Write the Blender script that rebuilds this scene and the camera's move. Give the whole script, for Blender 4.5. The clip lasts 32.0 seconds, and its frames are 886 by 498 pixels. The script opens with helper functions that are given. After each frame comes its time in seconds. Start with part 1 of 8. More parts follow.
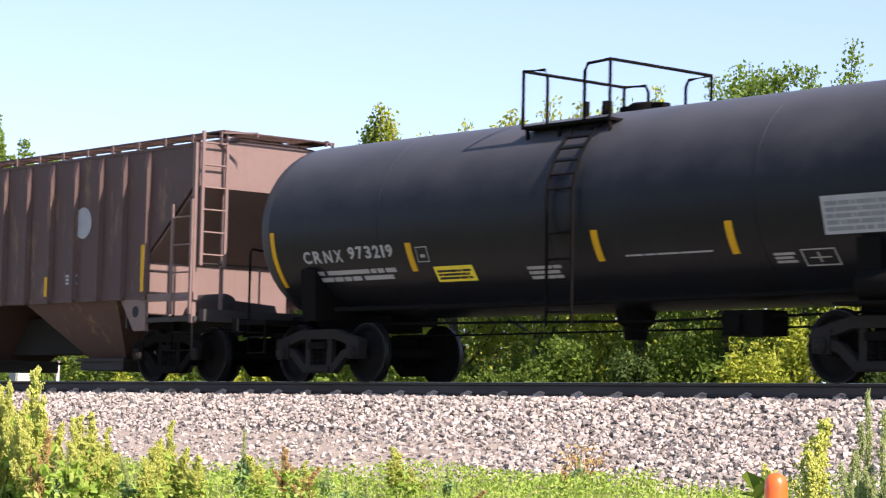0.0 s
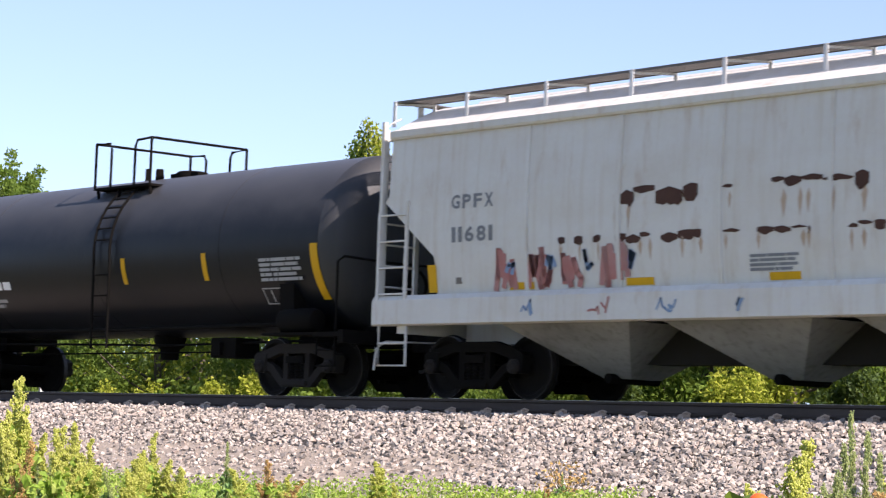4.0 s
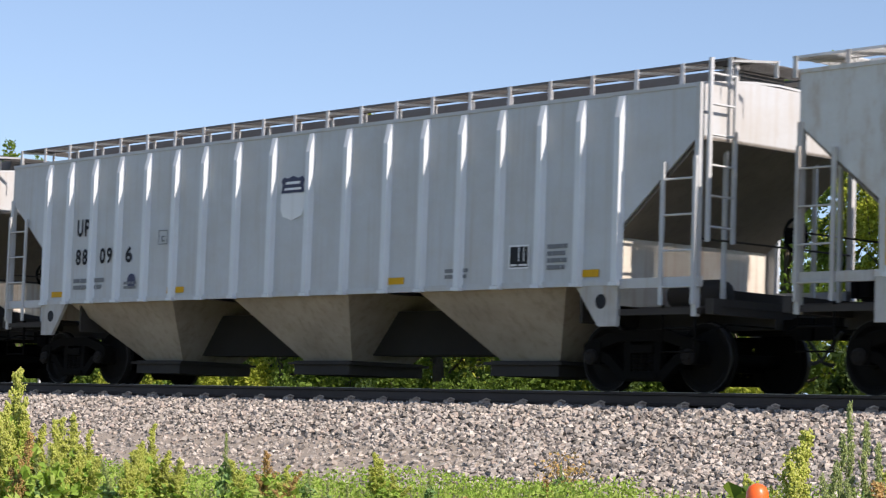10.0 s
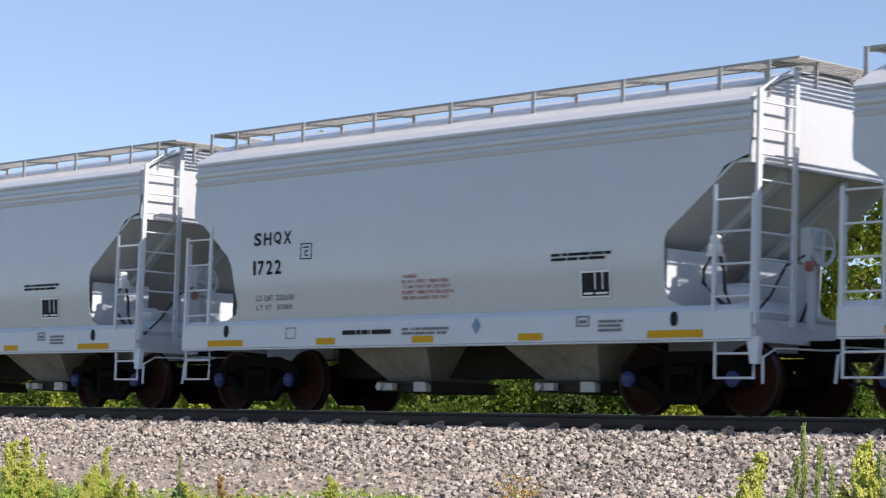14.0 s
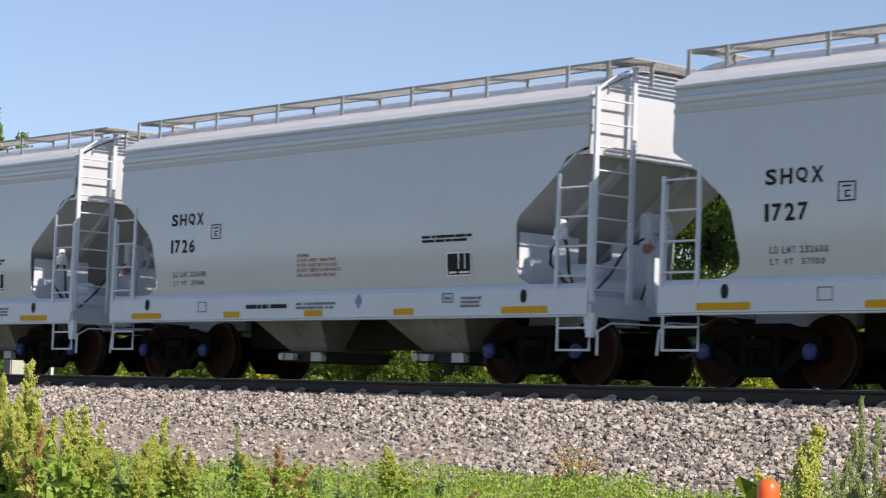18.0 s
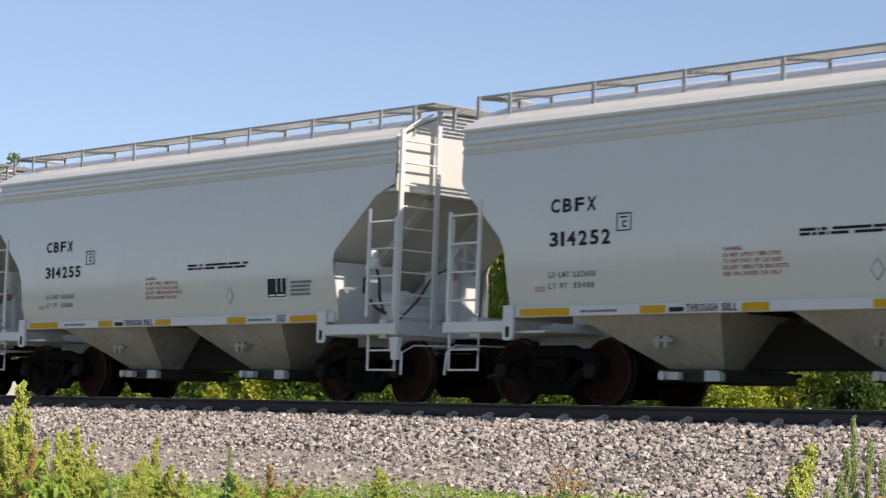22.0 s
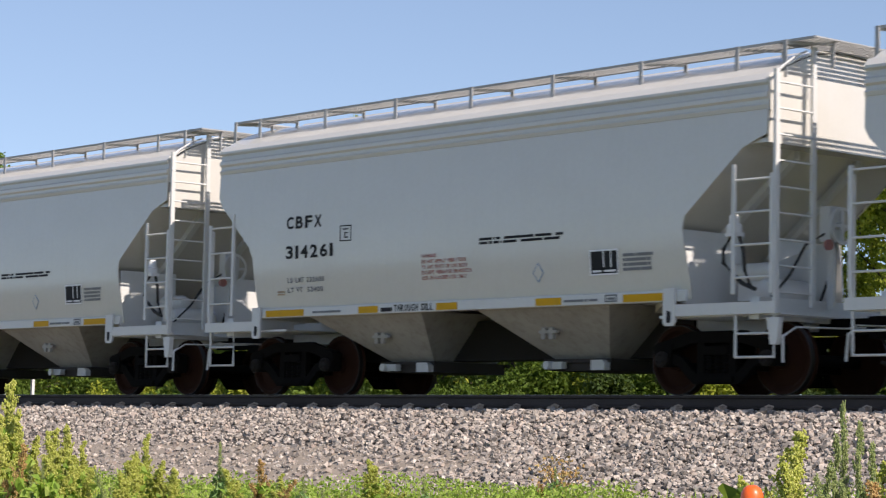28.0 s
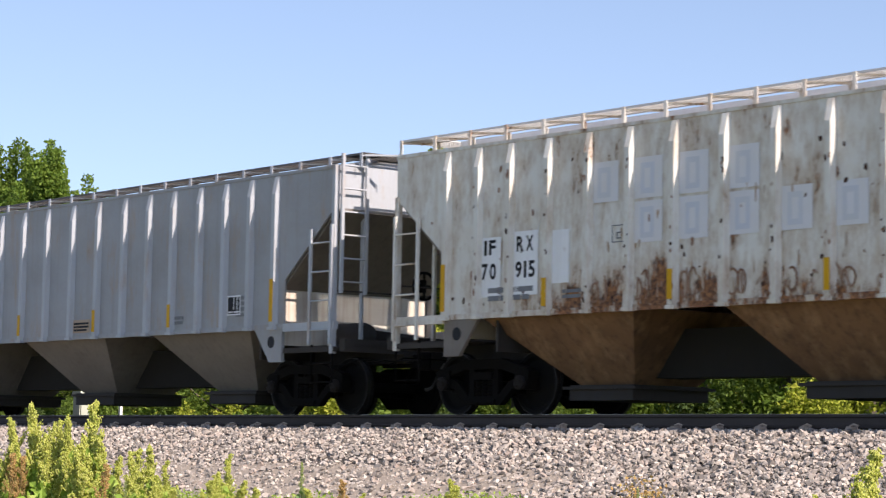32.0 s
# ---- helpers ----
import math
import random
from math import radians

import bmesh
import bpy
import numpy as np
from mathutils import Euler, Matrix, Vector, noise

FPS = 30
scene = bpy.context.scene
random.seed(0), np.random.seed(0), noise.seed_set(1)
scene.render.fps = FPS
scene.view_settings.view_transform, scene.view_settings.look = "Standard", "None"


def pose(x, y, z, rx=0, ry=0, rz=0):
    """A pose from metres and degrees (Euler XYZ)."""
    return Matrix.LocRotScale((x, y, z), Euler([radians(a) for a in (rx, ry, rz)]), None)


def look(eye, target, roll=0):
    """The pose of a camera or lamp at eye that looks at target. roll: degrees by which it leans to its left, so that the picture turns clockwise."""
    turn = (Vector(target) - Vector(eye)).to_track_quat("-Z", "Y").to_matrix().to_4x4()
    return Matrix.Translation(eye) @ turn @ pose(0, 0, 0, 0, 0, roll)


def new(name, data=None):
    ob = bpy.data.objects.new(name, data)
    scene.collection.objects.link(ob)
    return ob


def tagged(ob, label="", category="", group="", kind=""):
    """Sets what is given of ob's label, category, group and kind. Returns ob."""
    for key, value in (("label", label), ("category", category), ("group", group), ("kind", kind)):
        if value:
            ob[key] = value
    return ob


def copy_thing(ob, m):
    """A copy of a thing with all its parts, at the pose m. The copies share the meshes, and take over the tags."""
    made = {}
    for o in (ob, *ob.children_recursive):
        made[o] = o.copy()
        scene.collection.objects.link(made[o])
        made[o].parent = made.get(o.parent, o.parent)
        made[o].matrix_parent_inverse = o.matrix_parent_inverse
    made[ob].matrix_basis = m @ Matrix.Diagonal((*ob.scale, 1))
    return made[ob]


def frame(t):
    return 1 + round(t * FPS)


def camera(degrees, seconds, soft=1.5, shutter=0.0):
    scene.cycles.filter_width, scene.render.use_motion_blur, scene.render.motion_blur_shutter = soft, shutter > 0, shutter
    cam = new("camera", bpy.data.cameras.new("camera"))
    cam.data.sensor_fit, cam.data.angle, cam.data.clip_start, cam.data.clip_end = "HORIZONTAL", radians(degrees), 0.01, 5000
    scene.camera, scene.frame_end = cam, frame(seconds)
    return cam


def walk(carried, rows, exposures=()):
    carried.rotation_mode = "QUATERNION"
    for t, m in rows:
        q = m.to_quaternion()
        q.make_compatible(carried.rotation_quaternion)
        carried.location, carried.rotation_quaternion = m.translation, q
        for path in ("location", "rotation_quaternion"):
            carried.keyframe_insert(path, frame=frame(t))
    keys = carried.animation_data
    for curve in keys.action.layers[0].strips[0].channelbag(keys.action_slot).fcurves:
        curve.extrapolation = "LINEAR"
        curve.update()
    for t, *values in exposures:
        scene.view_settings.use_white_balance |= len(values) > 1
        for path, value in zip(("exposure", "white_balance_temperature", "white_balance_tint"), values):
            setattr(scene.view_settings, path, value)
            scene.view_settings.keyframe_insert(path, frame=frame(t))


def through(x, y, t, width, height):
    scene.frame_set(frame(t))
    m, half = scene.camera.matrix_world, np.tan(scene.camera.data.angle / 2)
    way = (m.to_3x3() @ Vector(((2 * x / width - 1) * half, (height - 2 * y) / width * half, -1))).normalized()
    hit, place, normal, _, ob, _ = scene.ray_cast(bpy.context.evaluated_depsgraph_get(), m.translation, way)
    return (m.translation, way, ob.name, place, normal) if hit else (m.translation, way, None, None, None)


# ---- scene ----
# The camera stands on low ground beside the line; x runs along the track, the train goes towards -x, rail tops are at z = 0.
LENS = 22.085
CAM_ROWS = [
    (0.0, 0.000, -22.876, -0.547, 49.265, 4.288, 1.240),
    (0.5, 0.000, -22.876, -0.547, 49.330, 4.285, 1.246),
    (1.0, 0.000, -22.876, -0.547, 49.294, 4.293, 1.224),
    (1.5, 0.000, -22.876, -0.547, 49.267, 4.341, 1.114),
    (2.0, 0.000, -22.876, -0.547, 49.137, 4.563, 1.336),
    (2.5, 0.000, -22.876, -0.547, 49.086, 4.602, 1.502),
    (4.5, 0.000, -22.876, -0.547, 48.899, 4.722, 2.075),
    (5.0, 0.000, -22.876, -0.547, 48.875, 4.739, 1.819),
    (5.5, 0.000, -22.876, -0.547, 48.865, 4.736, 1.989),
    (6.0, 0.000, -22.876, -0.547, 48.777, 4.697, 1.979),
    (6.5, 0.000, -22.876, -0.547, 48.595, 4.661, 1.788),
    (7.0, 0.000, -22.876, -0.547, 48.579, 4.639, 1.979),
    (7.5, 0.000, -22.876, -0.547, 48.645, 4.528, 2.311),
    (8.0, 0.000, -22.876, -0.547, 48.697, 4.469, 2.388),
    (8.5, 0.000, -22.876, -0.547, 48.718, 4.448, 2.123),
    (9.0, 0.000, -22.876, -0.547, 48.807, 4.439, 2.124),
    (9.5, 0.000, -22.876, -0.547, 48.878, 4.451, 2.013),
    (10.0, 0.000, -22.876, -0.547, 48.879, 4.464, 1.942),
    (10.5, 0.000, -22.876, -0.547, 48.876, 4.618, 1.694),
    (11.0, 0.000, -22.876, -0.547, 48.679, 4.802, 1.754),
    (11.5, 0.000, -22.876, -0.547, 48.486, 4.909, 1.979),
    (12.0, 0.000, -22.876, -0.547, 48.294, 4.995, 2.380),
    (12.5, 0.000, -22.876, -0.547, 47.894, 5.039, 2.324),
    (13.0, 0.000, -22.876, -0.547, 47.810, 5.076, 2.006),
    (13.5, 0.000, -22.876, -0.547, 47.735, 5.114, 1.889),
    (15.5, 0.000, -22.876, -0.547, 48.110, 4.646, 1.704),
    (16.0, 0.000, -22.876, -0.547, 48.452, 4.408, 1.825),
    (16.5, 0.000, -22.876, -0.547, 48.631, 4.296, 1.924),
    (17.0, 0.000, -22.876, -0.547, 48.770, 4.178, 1.965),
    (17.5, 0.000, -22.876, -0.547, 49.046, 4.164, 1.739),
    (18.0, 0.000, -22.876, -0.547, 49.174, 4.294, 2.175),
    (18.5, 0.000, -22.876, -0.547, 49.123, 4.398, 2.349),
    (19.0, 0.000, -22.876, -0.547, 49.222, 4.409, 2.247),
    (19.5, 0.000, -22.876, -0.547, 49.301, 4.381, 2.241),
    (20.0, 0.000, -22.876, -0.547, 49.320, 4.382, 2.075),
    (20.5, 0.000, -22.876, -0.547, 49.356, 4.438, 1.988),
    (21.0, 0.000, -22.876, -0.547, 49.412, 4.569, 2.128),
    (21.5, 0.000, -22.876, -0.547, 49.151, 4.696, 2.285),
    (22.0, 0.000, -22.876, -0.547, 48.984, 4.810, 2.077),
    (22.5, 0.000, -22.876, -0.547, 48.979, 4.881, 1.921),
    (23.0, 0.000, -22.876, -0.547, 49.048, 4.923, 1.860),
    (23.5, 0.000, -22.876, -0.547, 49.140, 4.930, 1.809),
    (24.0, 0.000, -22.876, -0.547, 49.259, 4.870, 1.888),
    (24.5, 0.000, -22.876, -0.547, 49.315, 4.846, 1.644),
    (25.0, 0.000, -22.876, -0.547, 49.343, 4.867, 1.606),
    (25.5, 0.000, -22.876, -0.547, 49.340, 4.907, 1.660),
    (26.0, 0.000, -22.876, -0.547, 49.327, 4.920, 1.811),
    (26.5, 0.000, -22.876, -0.547, 49.244, 4.850, 2.032),
    (28.5, 0.000, -22.876, -0.547, 48.761, 4.496, 0.726),
    (29.0, 0.036, -22.832, -0.547, 50.898, 4.526, 1.220),
    (29.5, 0.062, -22.798, -0.547, 51.321, 4.410, 0.826),
    (30.0, 0.062, -22.798, -0.547, 51.379, 4.508, 0.192),
    (30.5, 0.062, -22.798, -0.547, 51.524, 4.980, 0.735),
    (31.0, 0.063, -22.798, -0.547, 51.054, 5.057, 0.935),
    (31.5, 0.063, -22.799, -0.547, 50.992, 5.143, 1.450),
    (32.0, 0.063, -22.799, -0.547, 50.936, 5.074, 1.020),
]


def aim(x, y, z, yaw, pitch, lean):
    eye = Vector((x, y, z))
    a, b = radians(yaw), radians(pitch)
    way = Vector((-math.sin(a) * math.cos(b), math.cos(a) * math.cos(b), math.sin(b)))
    return look(eye, eye + way * 10, lean)


# seconds, stops, kelvin, tint
EXPOSURES = [(0.0, 1.2, 6950, 25), (2.5, 1.15, 6900, 24), (5.0, 0.95, 6900, 22), (6.0, 0.9, 6900, 20), (7.2, 0.8, 6900, 19), (8.5, 0.62, 6900, 17), (11.0, 0.55, 6750, 16), (13.0, 0.58, 6750, 17), (17.0, 0.46, 7000, 17), (24.0, 0.46, 7000, 17), (29.0, 0.42, 6900, 18), (30.5, 0.42, 6800, 19), (32.0, 0.74, 7000, 20)]
cam = camera(LENS, 32.0, soft=1.25, shutter=0.1)
walk(cam, [(r[0], aim(*r[1:])) for r in CAM_ROWS], EXPOSURES)

# ---------------- light ----------------
SUN_EL, SUN_AZ = 40.0, 1.0      # degrees; azimuth from +x towards +y
world = bpy.data.worlds.new("sky")
scene.world = world
world.use_nodes = True
wn = world.node_tree
sky = wn.nodes.new("ShaderNodeTexSky")
sky.sky_type, sky.sun_disc = "NISHITA", False
sky.sun_elevation, sky.sun_rotation = radians(SUN_EL), radians(90 - SUN_AZ)
sky.air_density, sky.dust_density, sky.ozone_density = 1.0, 0.3, 1.6
wn.nodes["Background"].inputs["Strength"].default_value = 0.122
# the haze band at the horizon is thin here: look the sky up a little higher
tc, lift, unit = wn.nodes.new("ShaderNodeTexCoord"), wn.nodes.new("ShaderNodeVectorMath"), wn.nodes.new("ShaderNodeVectorMath")
lift.inputs[1].default_value, unit.operation = (0.0, 0.0, 0.1), "NORMALIZE"
wn.links.new(tc.outputs["Generated"], lift.inputs[0])
wn.links.new(lift.outputs[0], unit.inputs[0])
wn.links.new(unit.outputs[0], sky.inputs["Vector"])
wn.links.new(sky.outputs[0], wn.nodes["Background"].inputs["Color"])
sun = new("sun", bpy.data.lights.new("sun", "SUN"))
sun.data.energy, sun.data.angle, sun.data.color = 4.4, radians(0.53), (1.0, 0.965, 0.905)
sun.matrix_world = look((math.cos(radians(SUN_AZ)) * 30, math.sin(radians(SUN_AZ)) * 30, 30 * math.tan(radians(SUN_EL))), (0, 0, 0))
TRAIN_ROWS = [
    (0.0, 239.06),
    (0.5, 231.91),
    (1.0, 224.76),
    (1.5, 217.62),
    (2.0, 210.47),
    (2.5, 203.33),
    (4.5, 174.74),
    (5.0, 167.60),
    (5.5, 160.45),
    (6.0, 153.31),
    (6.5, 146.19),
    (7.0, 139.08),
    (7.5, 131.98),
    (8.0, 124.89),
    (8.5, 117.81),
    (9.0, 110.75),
    (9.5, 103.69),
    (10.0, 96.64),
    (10.5, 89.60),
    (11.0, 82.55),
    (11.5, 75.51),
    (12.0, 68.48),
    (12.5, 61.45),
    (13.0, 54.42),
    (13.5, 47.40),
    (15.5, 19.33),
    (16.0, 12.32),
    (16.1, 11.28),
    (16.5, 5.67),
    (17.0, -1.26),
    (17.5, -8.26),
    (18.0, -15.27),
    (18.5, -22.27),
    (19.0, -29.27),
    (19.5, -36.25),
    (20.0, -43.23),
    (20.5, -50.21),
    (21.0, -57.18),
    (21.5, -64.15),
    (22.0, -71.11),
    (22.5, -78.07),
    (23.0, -85.03),
    (23.5, -91.98),
    (24.0, -98.93),
    (24.5, -105.87),
    (25.0, -112.82),
    (25.5, -119.77),
    (26.0, -126.71),
    (26.5, -133.64),
    (28.5, -161.30),
    (29.0, -168.20),
    (29.5, -175.09),
    (30.0, -181.98),
    (30.5, -188.87),
    (31.0, -195.75),
    (31.5, -202.63),
    (32.0, -209.51),
]


# ---------------- materials ----------------
def node_mat(name):
    m = bpy.data.materials.new(name)
    m.use_nodes = True
    t = m.node_tree
    return m, t.nodes, t.links, t.nodes["Principled BSDF"]


def mixed(nodes, links, fac, a, b, mode="MIX"):
    n = nodes.new("ShaderNodeMix")
    n.data_type, n.blend_type = "RGBA", mode
    for slot, v in ((0, fac), (6, a), (7, b)):
        if isinstance(v, (int, float)):
            n.inputs[slot].default_value = v
        elif isinstance(v, tuple):
            n.inputs[slot].default_value = (*v, 1)
        else:
            links.new(v, n.inputs[slot])
    return n.outputs[2]


def ramp(nodes, links, src, lo, hi):
    n = nodes.new("ShaderNodeMapRange")
    n.inputs[1].default_value, n.inputs[2].default_value = lo, hi
    links.new(src, n.inputs[0])
    return n.outputs[0]


def place(nodes, links, scale=(1, 1, 1)):
    """Object coordinates, shifted by a number of each object's own."""
    tc, oi = nodes.new("ShaderNodeTexCoord"), nodes.new("ShaderNodeObjectInfo")
    mp, mul = nodes.new("ShaderNodeMapping"), nodes.new("ShaderNodeMath")
    mul.operation = "MULTIPLY"
    mul.inputs[1].default_value = 40
    links.new(oi.outputs["Random"], mul.inputs[0])
    links.new(tc.outputs["Object"], mp.inputs[0])
    links.new(mul.outputs[0], mp.inputs[1])
    mp.inputs[3].default_value = scale
    return mp.outputs[0]


def noise_tex(nodes, links, vec, scale, detail=5, rough=0.6):
    n = nodes.new("ShaderNodeTexNoise")
    n.inputs["Scale"].default_value, n.inputs["Detail"].default_value, n.inputs["Roughness"].default_value = scale, detail, rough
    links.new(vec, n.inputs["Vector"])
    return n.outputs["Fac"]


def bump(nodes, links, bsdf, src, strength, dist):
    b = nodes.new("ShaderNodeBump")
    b.inputs["Strength"].default_value, b.inputs["Distance"].default_value = strength, dist
    links.new(src, b.inputs["Height"])
    links.new(b.outputs[0], bsdf.inputs["Normal"])


def paint(name, color, rough=0.4, grime=0.35, grime_color=(0.16, 0.13, 0.1), rust=0.0, streak=0.25, metal=0.0, ripple=0.15, gloss=0.5, zones=None, foot=(3.3, 2.5), sunlit_dust=None):
    """Weathered steel paint: broad grime, downward streaks, rust blooms and dents."""
    m, nodes, links, b = node_mat(name)
    broad = noise_tex(nodes, links, place(nodes, links, (0.5, 0.5, 0.8)), 1.6, 6, 0.62)
    run = noise_tex(nodes, links, place(nodes, links, (7, 7, 0.35)), 1.3, 5, 0.6)
    fine = noise_tex(nodes, links, place(nodes, links), 18, 4, 0.6)
    col = mixed(nodes, links, 0.12, color, mixed(nodes, links, fine, (0.02, 0.02, 0.02), (0.9, 0.9, 0.9)), "SOFT_LIGHT")
    g = nodes.new("ShaderNodeMath")
    g.operation = "MULTIPLY"
    links.new(ramp(nodes, links, broad, 0.42, 0.8), g.inputs[0])
    g.inputs[1].default_value = grime
    col = mixed(nodes, links, g.outputs[0], col, grime_color)
    s = nodes.new("ShaderNodeMath")
    s.operation = "MULTIPLY"
    links.new(ramp(nodes, links, run, 0.5, 0.78), s.inputs[0])
    s.inputs[1].default_value = streak
    col = mixed(nodes, links, s.outputs[0], col, grime_color)
    if sunlit_dust:        # grey dust and the sunlit crown, both put into the colour, thinning out unevenly down the shell
        tone, lo, hi, most = sunlit_dust
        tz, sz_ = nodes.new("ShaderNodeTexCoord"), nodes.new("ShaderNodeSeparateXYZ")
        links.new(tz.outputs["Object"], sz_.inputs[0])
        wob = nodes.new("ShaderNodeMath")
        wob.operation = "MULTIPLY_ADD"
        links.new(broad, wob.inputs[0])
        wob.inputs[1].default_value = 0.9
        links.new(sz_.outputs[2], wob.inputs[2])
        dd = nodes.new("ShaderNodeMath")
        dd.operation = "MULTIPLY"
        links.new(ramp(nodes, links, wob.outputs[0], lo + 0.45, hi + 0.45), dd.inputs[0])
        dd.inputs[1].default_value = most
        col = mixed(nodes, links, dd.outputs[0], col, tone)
    if rust:
        spots = noise_tex(nodes, links, place(nodes, links, (1.9, 1.9, 0.8) if zones else (1.9, 1.9, 0.5)), 1.5, 9, 0.72)
        if zones:       # how far the rust has got along the wagon
            tc, sep, rp = nodes.new("ShaderNodeTexCoord"), nodes.new("ShaderNodeSeparateXYZ"), nodes.new("ShaderNodeValToRGB")
            links.new(tc.outputs["Object"], sep.inputs[0])
            links.new(ramp(nodes, links, sep.outputs[0], 0.0, 18.5), rp.inputs[0])
            els = rp.color_ramp.elements
            els[0].color, els[1].color = (zones[0][1],) * 3 + (1,), (zones[-1][1],) * 3 + (1,)
            for at, amount in zones[1:-1]:
                els.new(at / 18.5).color = (amount, amount, amount, 1)
            low = nodes.new("ShaderNodeMath")       # it has got further near the foot of the side
            low.operation = "MULTIPLY_ADD"
            links.new(ramp(nodes, links, sep.outputs[2], foot[0], foot[1]), low.inputs[0])
            low.inputs[1].default_value, low.inputs[2].default_value = 0.75, 0.35
            share = nodes.new("ShaderNodeMath")
            share.operation = "MULTIPLY"
            links.new(rp.outputs[0], share.inputs[0])
            links.new(low.outputs[0], share.inputs[1])
            add = nodes.new("ShaderNodeMath")
            add.operation = "MULTIPLY_ADD"
            links.new(share.outputs[0], add.inputs[0])
            add.inputs[1].default_value = 0.2
            links.new(spots, add.inputs[2])
            spots = add.outputs[0]
        edge = 0.74 - 0.32 * rust
        r = ramp(nodes, links, spots, edge, edge + 0.08)
        tone = mixed(nodes, links, ramp(nodes, links, fine, 0.36, 0.64), (0.06, 0.022, 0.01), (0.34, 0.14, 0.05))
        halo = nodes.new("ShaderNodeMath")
        halo.operation = "MULTIPLY"
        links.new(ramp(nodes, links, spots, edge - 0.14, edge), halo.inputs[0])
        halo.inputs[1].default_value = 0.45
        col = mixed(nodes, links, halo.outputs[0], col, (0.36, 0.22, 0.11))
        col = mixed(nodes, links, r, col, tone)
    links.new(col, b.inputs["Base Color"])
    rr = nodes.new("ShaderNodeMapRange")
    rr.inputs[3].default_value, rr.inputs[4].default_value = rough - 0.06, rough + 0.04 + 0.5 * grime
    links.new(broad, rr.inputs[0])
    links.new(rr.outputs[0], b.inputs["Roughness"])
    b.inputs["Metallic"].default_value = metal
    b.inputs["Specular IOR Level"].default_value = gloss
    wav = noise_tex(nodes, links, place(nodes, links, (1, 1, 1)), 1.1, 2, 0.4)
    bump(nodes, links, b, wav, ripple, 0.05)
    return m


def earth(name, c1, c2, scale, height=0.4, dist=0.03):
    m, nodes, links, b = node_mat(name)
    tc = nodes.new("ShaderNodeTexCoord").outputs["Object"]
    a, f = noise_tex(nodes, links, tc, scale, 8, 0.7), noise_tex(nodes, links, tc, scale * 0.12, 4)
    col = mixed(nodes, links, ramp(nodes, links, a, 0.3, 0.7), c1, c2)
    col = mixed(nodes, links, ramp(nodes, links, f, 0.35, 0.7), col, tuple(v * 0.72 for v in c1))
    links.new(col, b.inputs["Base Color"])
    b.inputs["Roughness"].default_value = 0.95
    bump(nodes, links, b, a, height, dist)
    return m


def leafy(name, c1, c2, c3, through=0.35):
    """Leaves that differ one by one and let some light through."""
    m, nodes, links, b = node_mat(name)
    geo = nodes.new("ShaderNodeNewGeometry")
    rp = nodes.new("ShaderNodeValToRGB")
    rp.color_ramp.elements[0].color, rp.color_ramp.elements[1].color = (*c1, 1), (*c3, 1)
    e = rp.color_ramp.elements.new(0.5)
    e.color = (*c2, 1)
    links.new(geo.outputs["Random Per Island"], rp.inputs[0])
    links.new(rp.outputs[0], b.inputs["Base Color"])
    b.inputs["Roughness"].default_value, b.inputs["Specular IOR Level"].default_value = 0.6, 0.2
    tr, mx = nodes.new("ShaderNodeBsdfTranslucent"), nodes.new("ShaderNodeMixShader")
    links.new(mixed(nodes, links, 0.5, rp.outputs[0], (0.3, 0.42, 0.05)), tr.inputs[0])
    mx.inputs[0].default_value = through
    links.new(b.outputs[0], mx.inputs[1])
    links.new(tr.outputs[0], mx.inputs[2])
    links.new(mx.outputs[0], nodes["Material Output"].inputs[0])
    return m


def stony(name, tones, rough=0.9):
    m, nodes, links, b = node_mat(name)
    geo = nodes.new("ShaderNodeNewGeometry")
    rp = nodes.new("ShaderNodeValToRGB")
    els = rp.color_ramp.elements
    els[0].color, els[1].color = (*tones[0], 1), (*tones[-1], 1)
    for i, c in enumerate(tones[1:-1]):
        els.new((i + 1) / (len(tones) - 1)).color = (*c, 1)
    links.new(geo.outputs["Random Per Island"], rp.inputs[0])
    tc = nodes.new("ShaderNodeTexCoord").outputs["Object"]
    f = noise_tex(nodes, links, tc, 30, 4)
    links.new(mixed(nodes, links, 0.35, rp.outputs[0], mixed(nodes, links, f, (0.1, 0.1, 0.1), (0.9, 0.88, 0.85)), "OVERLAY"), b.inputs["Base Color"])
    b.inputs["Roughness"].default_value = rough
    return m


M_SILVER = paint("pale_blue_grey_paint", (0.54, 0.555, 0.575), 0.13, 0.1, (0.34, 0.32, 0.28), streak=0.06, ripple=0.03, gloss=0.9)
M_SILVER_SILL = paint("pale_sill_paint", (0.58, 0.615, 0.665), 0.32, 0.1, (0.36, 0.34, 0.3), streak=0.08, ripple=0.03)
M_CREAM = paint("warm_grey_paint", (0.61, 0.59, 0.54), 0.13, 0.1, (0.38, 0.34, 0.28), streak=0.06, ripple=0.03, gloss=0.9)
M_CREAM_SILL = paint("pale_frame_paint", (0.62, 0.615, 0.59), 0.4, 0.12, (0.4, 0.37, 0.32), streak=0.08)
M_UP = paint("aged_light_grey_paint", (0.51, 0.52, 0.53), 0.5, 0.45, (0.4, 0.35, 0.29), streak=0.5)
M_UPEND = paint("faded_light_grey_end_paint", (0.5, 0.505, 0.51), 0.55, 0.4, (0.38, 0.3, 0.22), rust=0.1, streak=0.5)
# ribs cleaner than the panels, and paler for the light on their flanks
M_UPRIB = paint("lit_clean_rib_paint", (0.66, 0.68, 0.7), 0.4, 0.2, (0.45, 0.4, 0.35), streak=0.3, ripple=0)
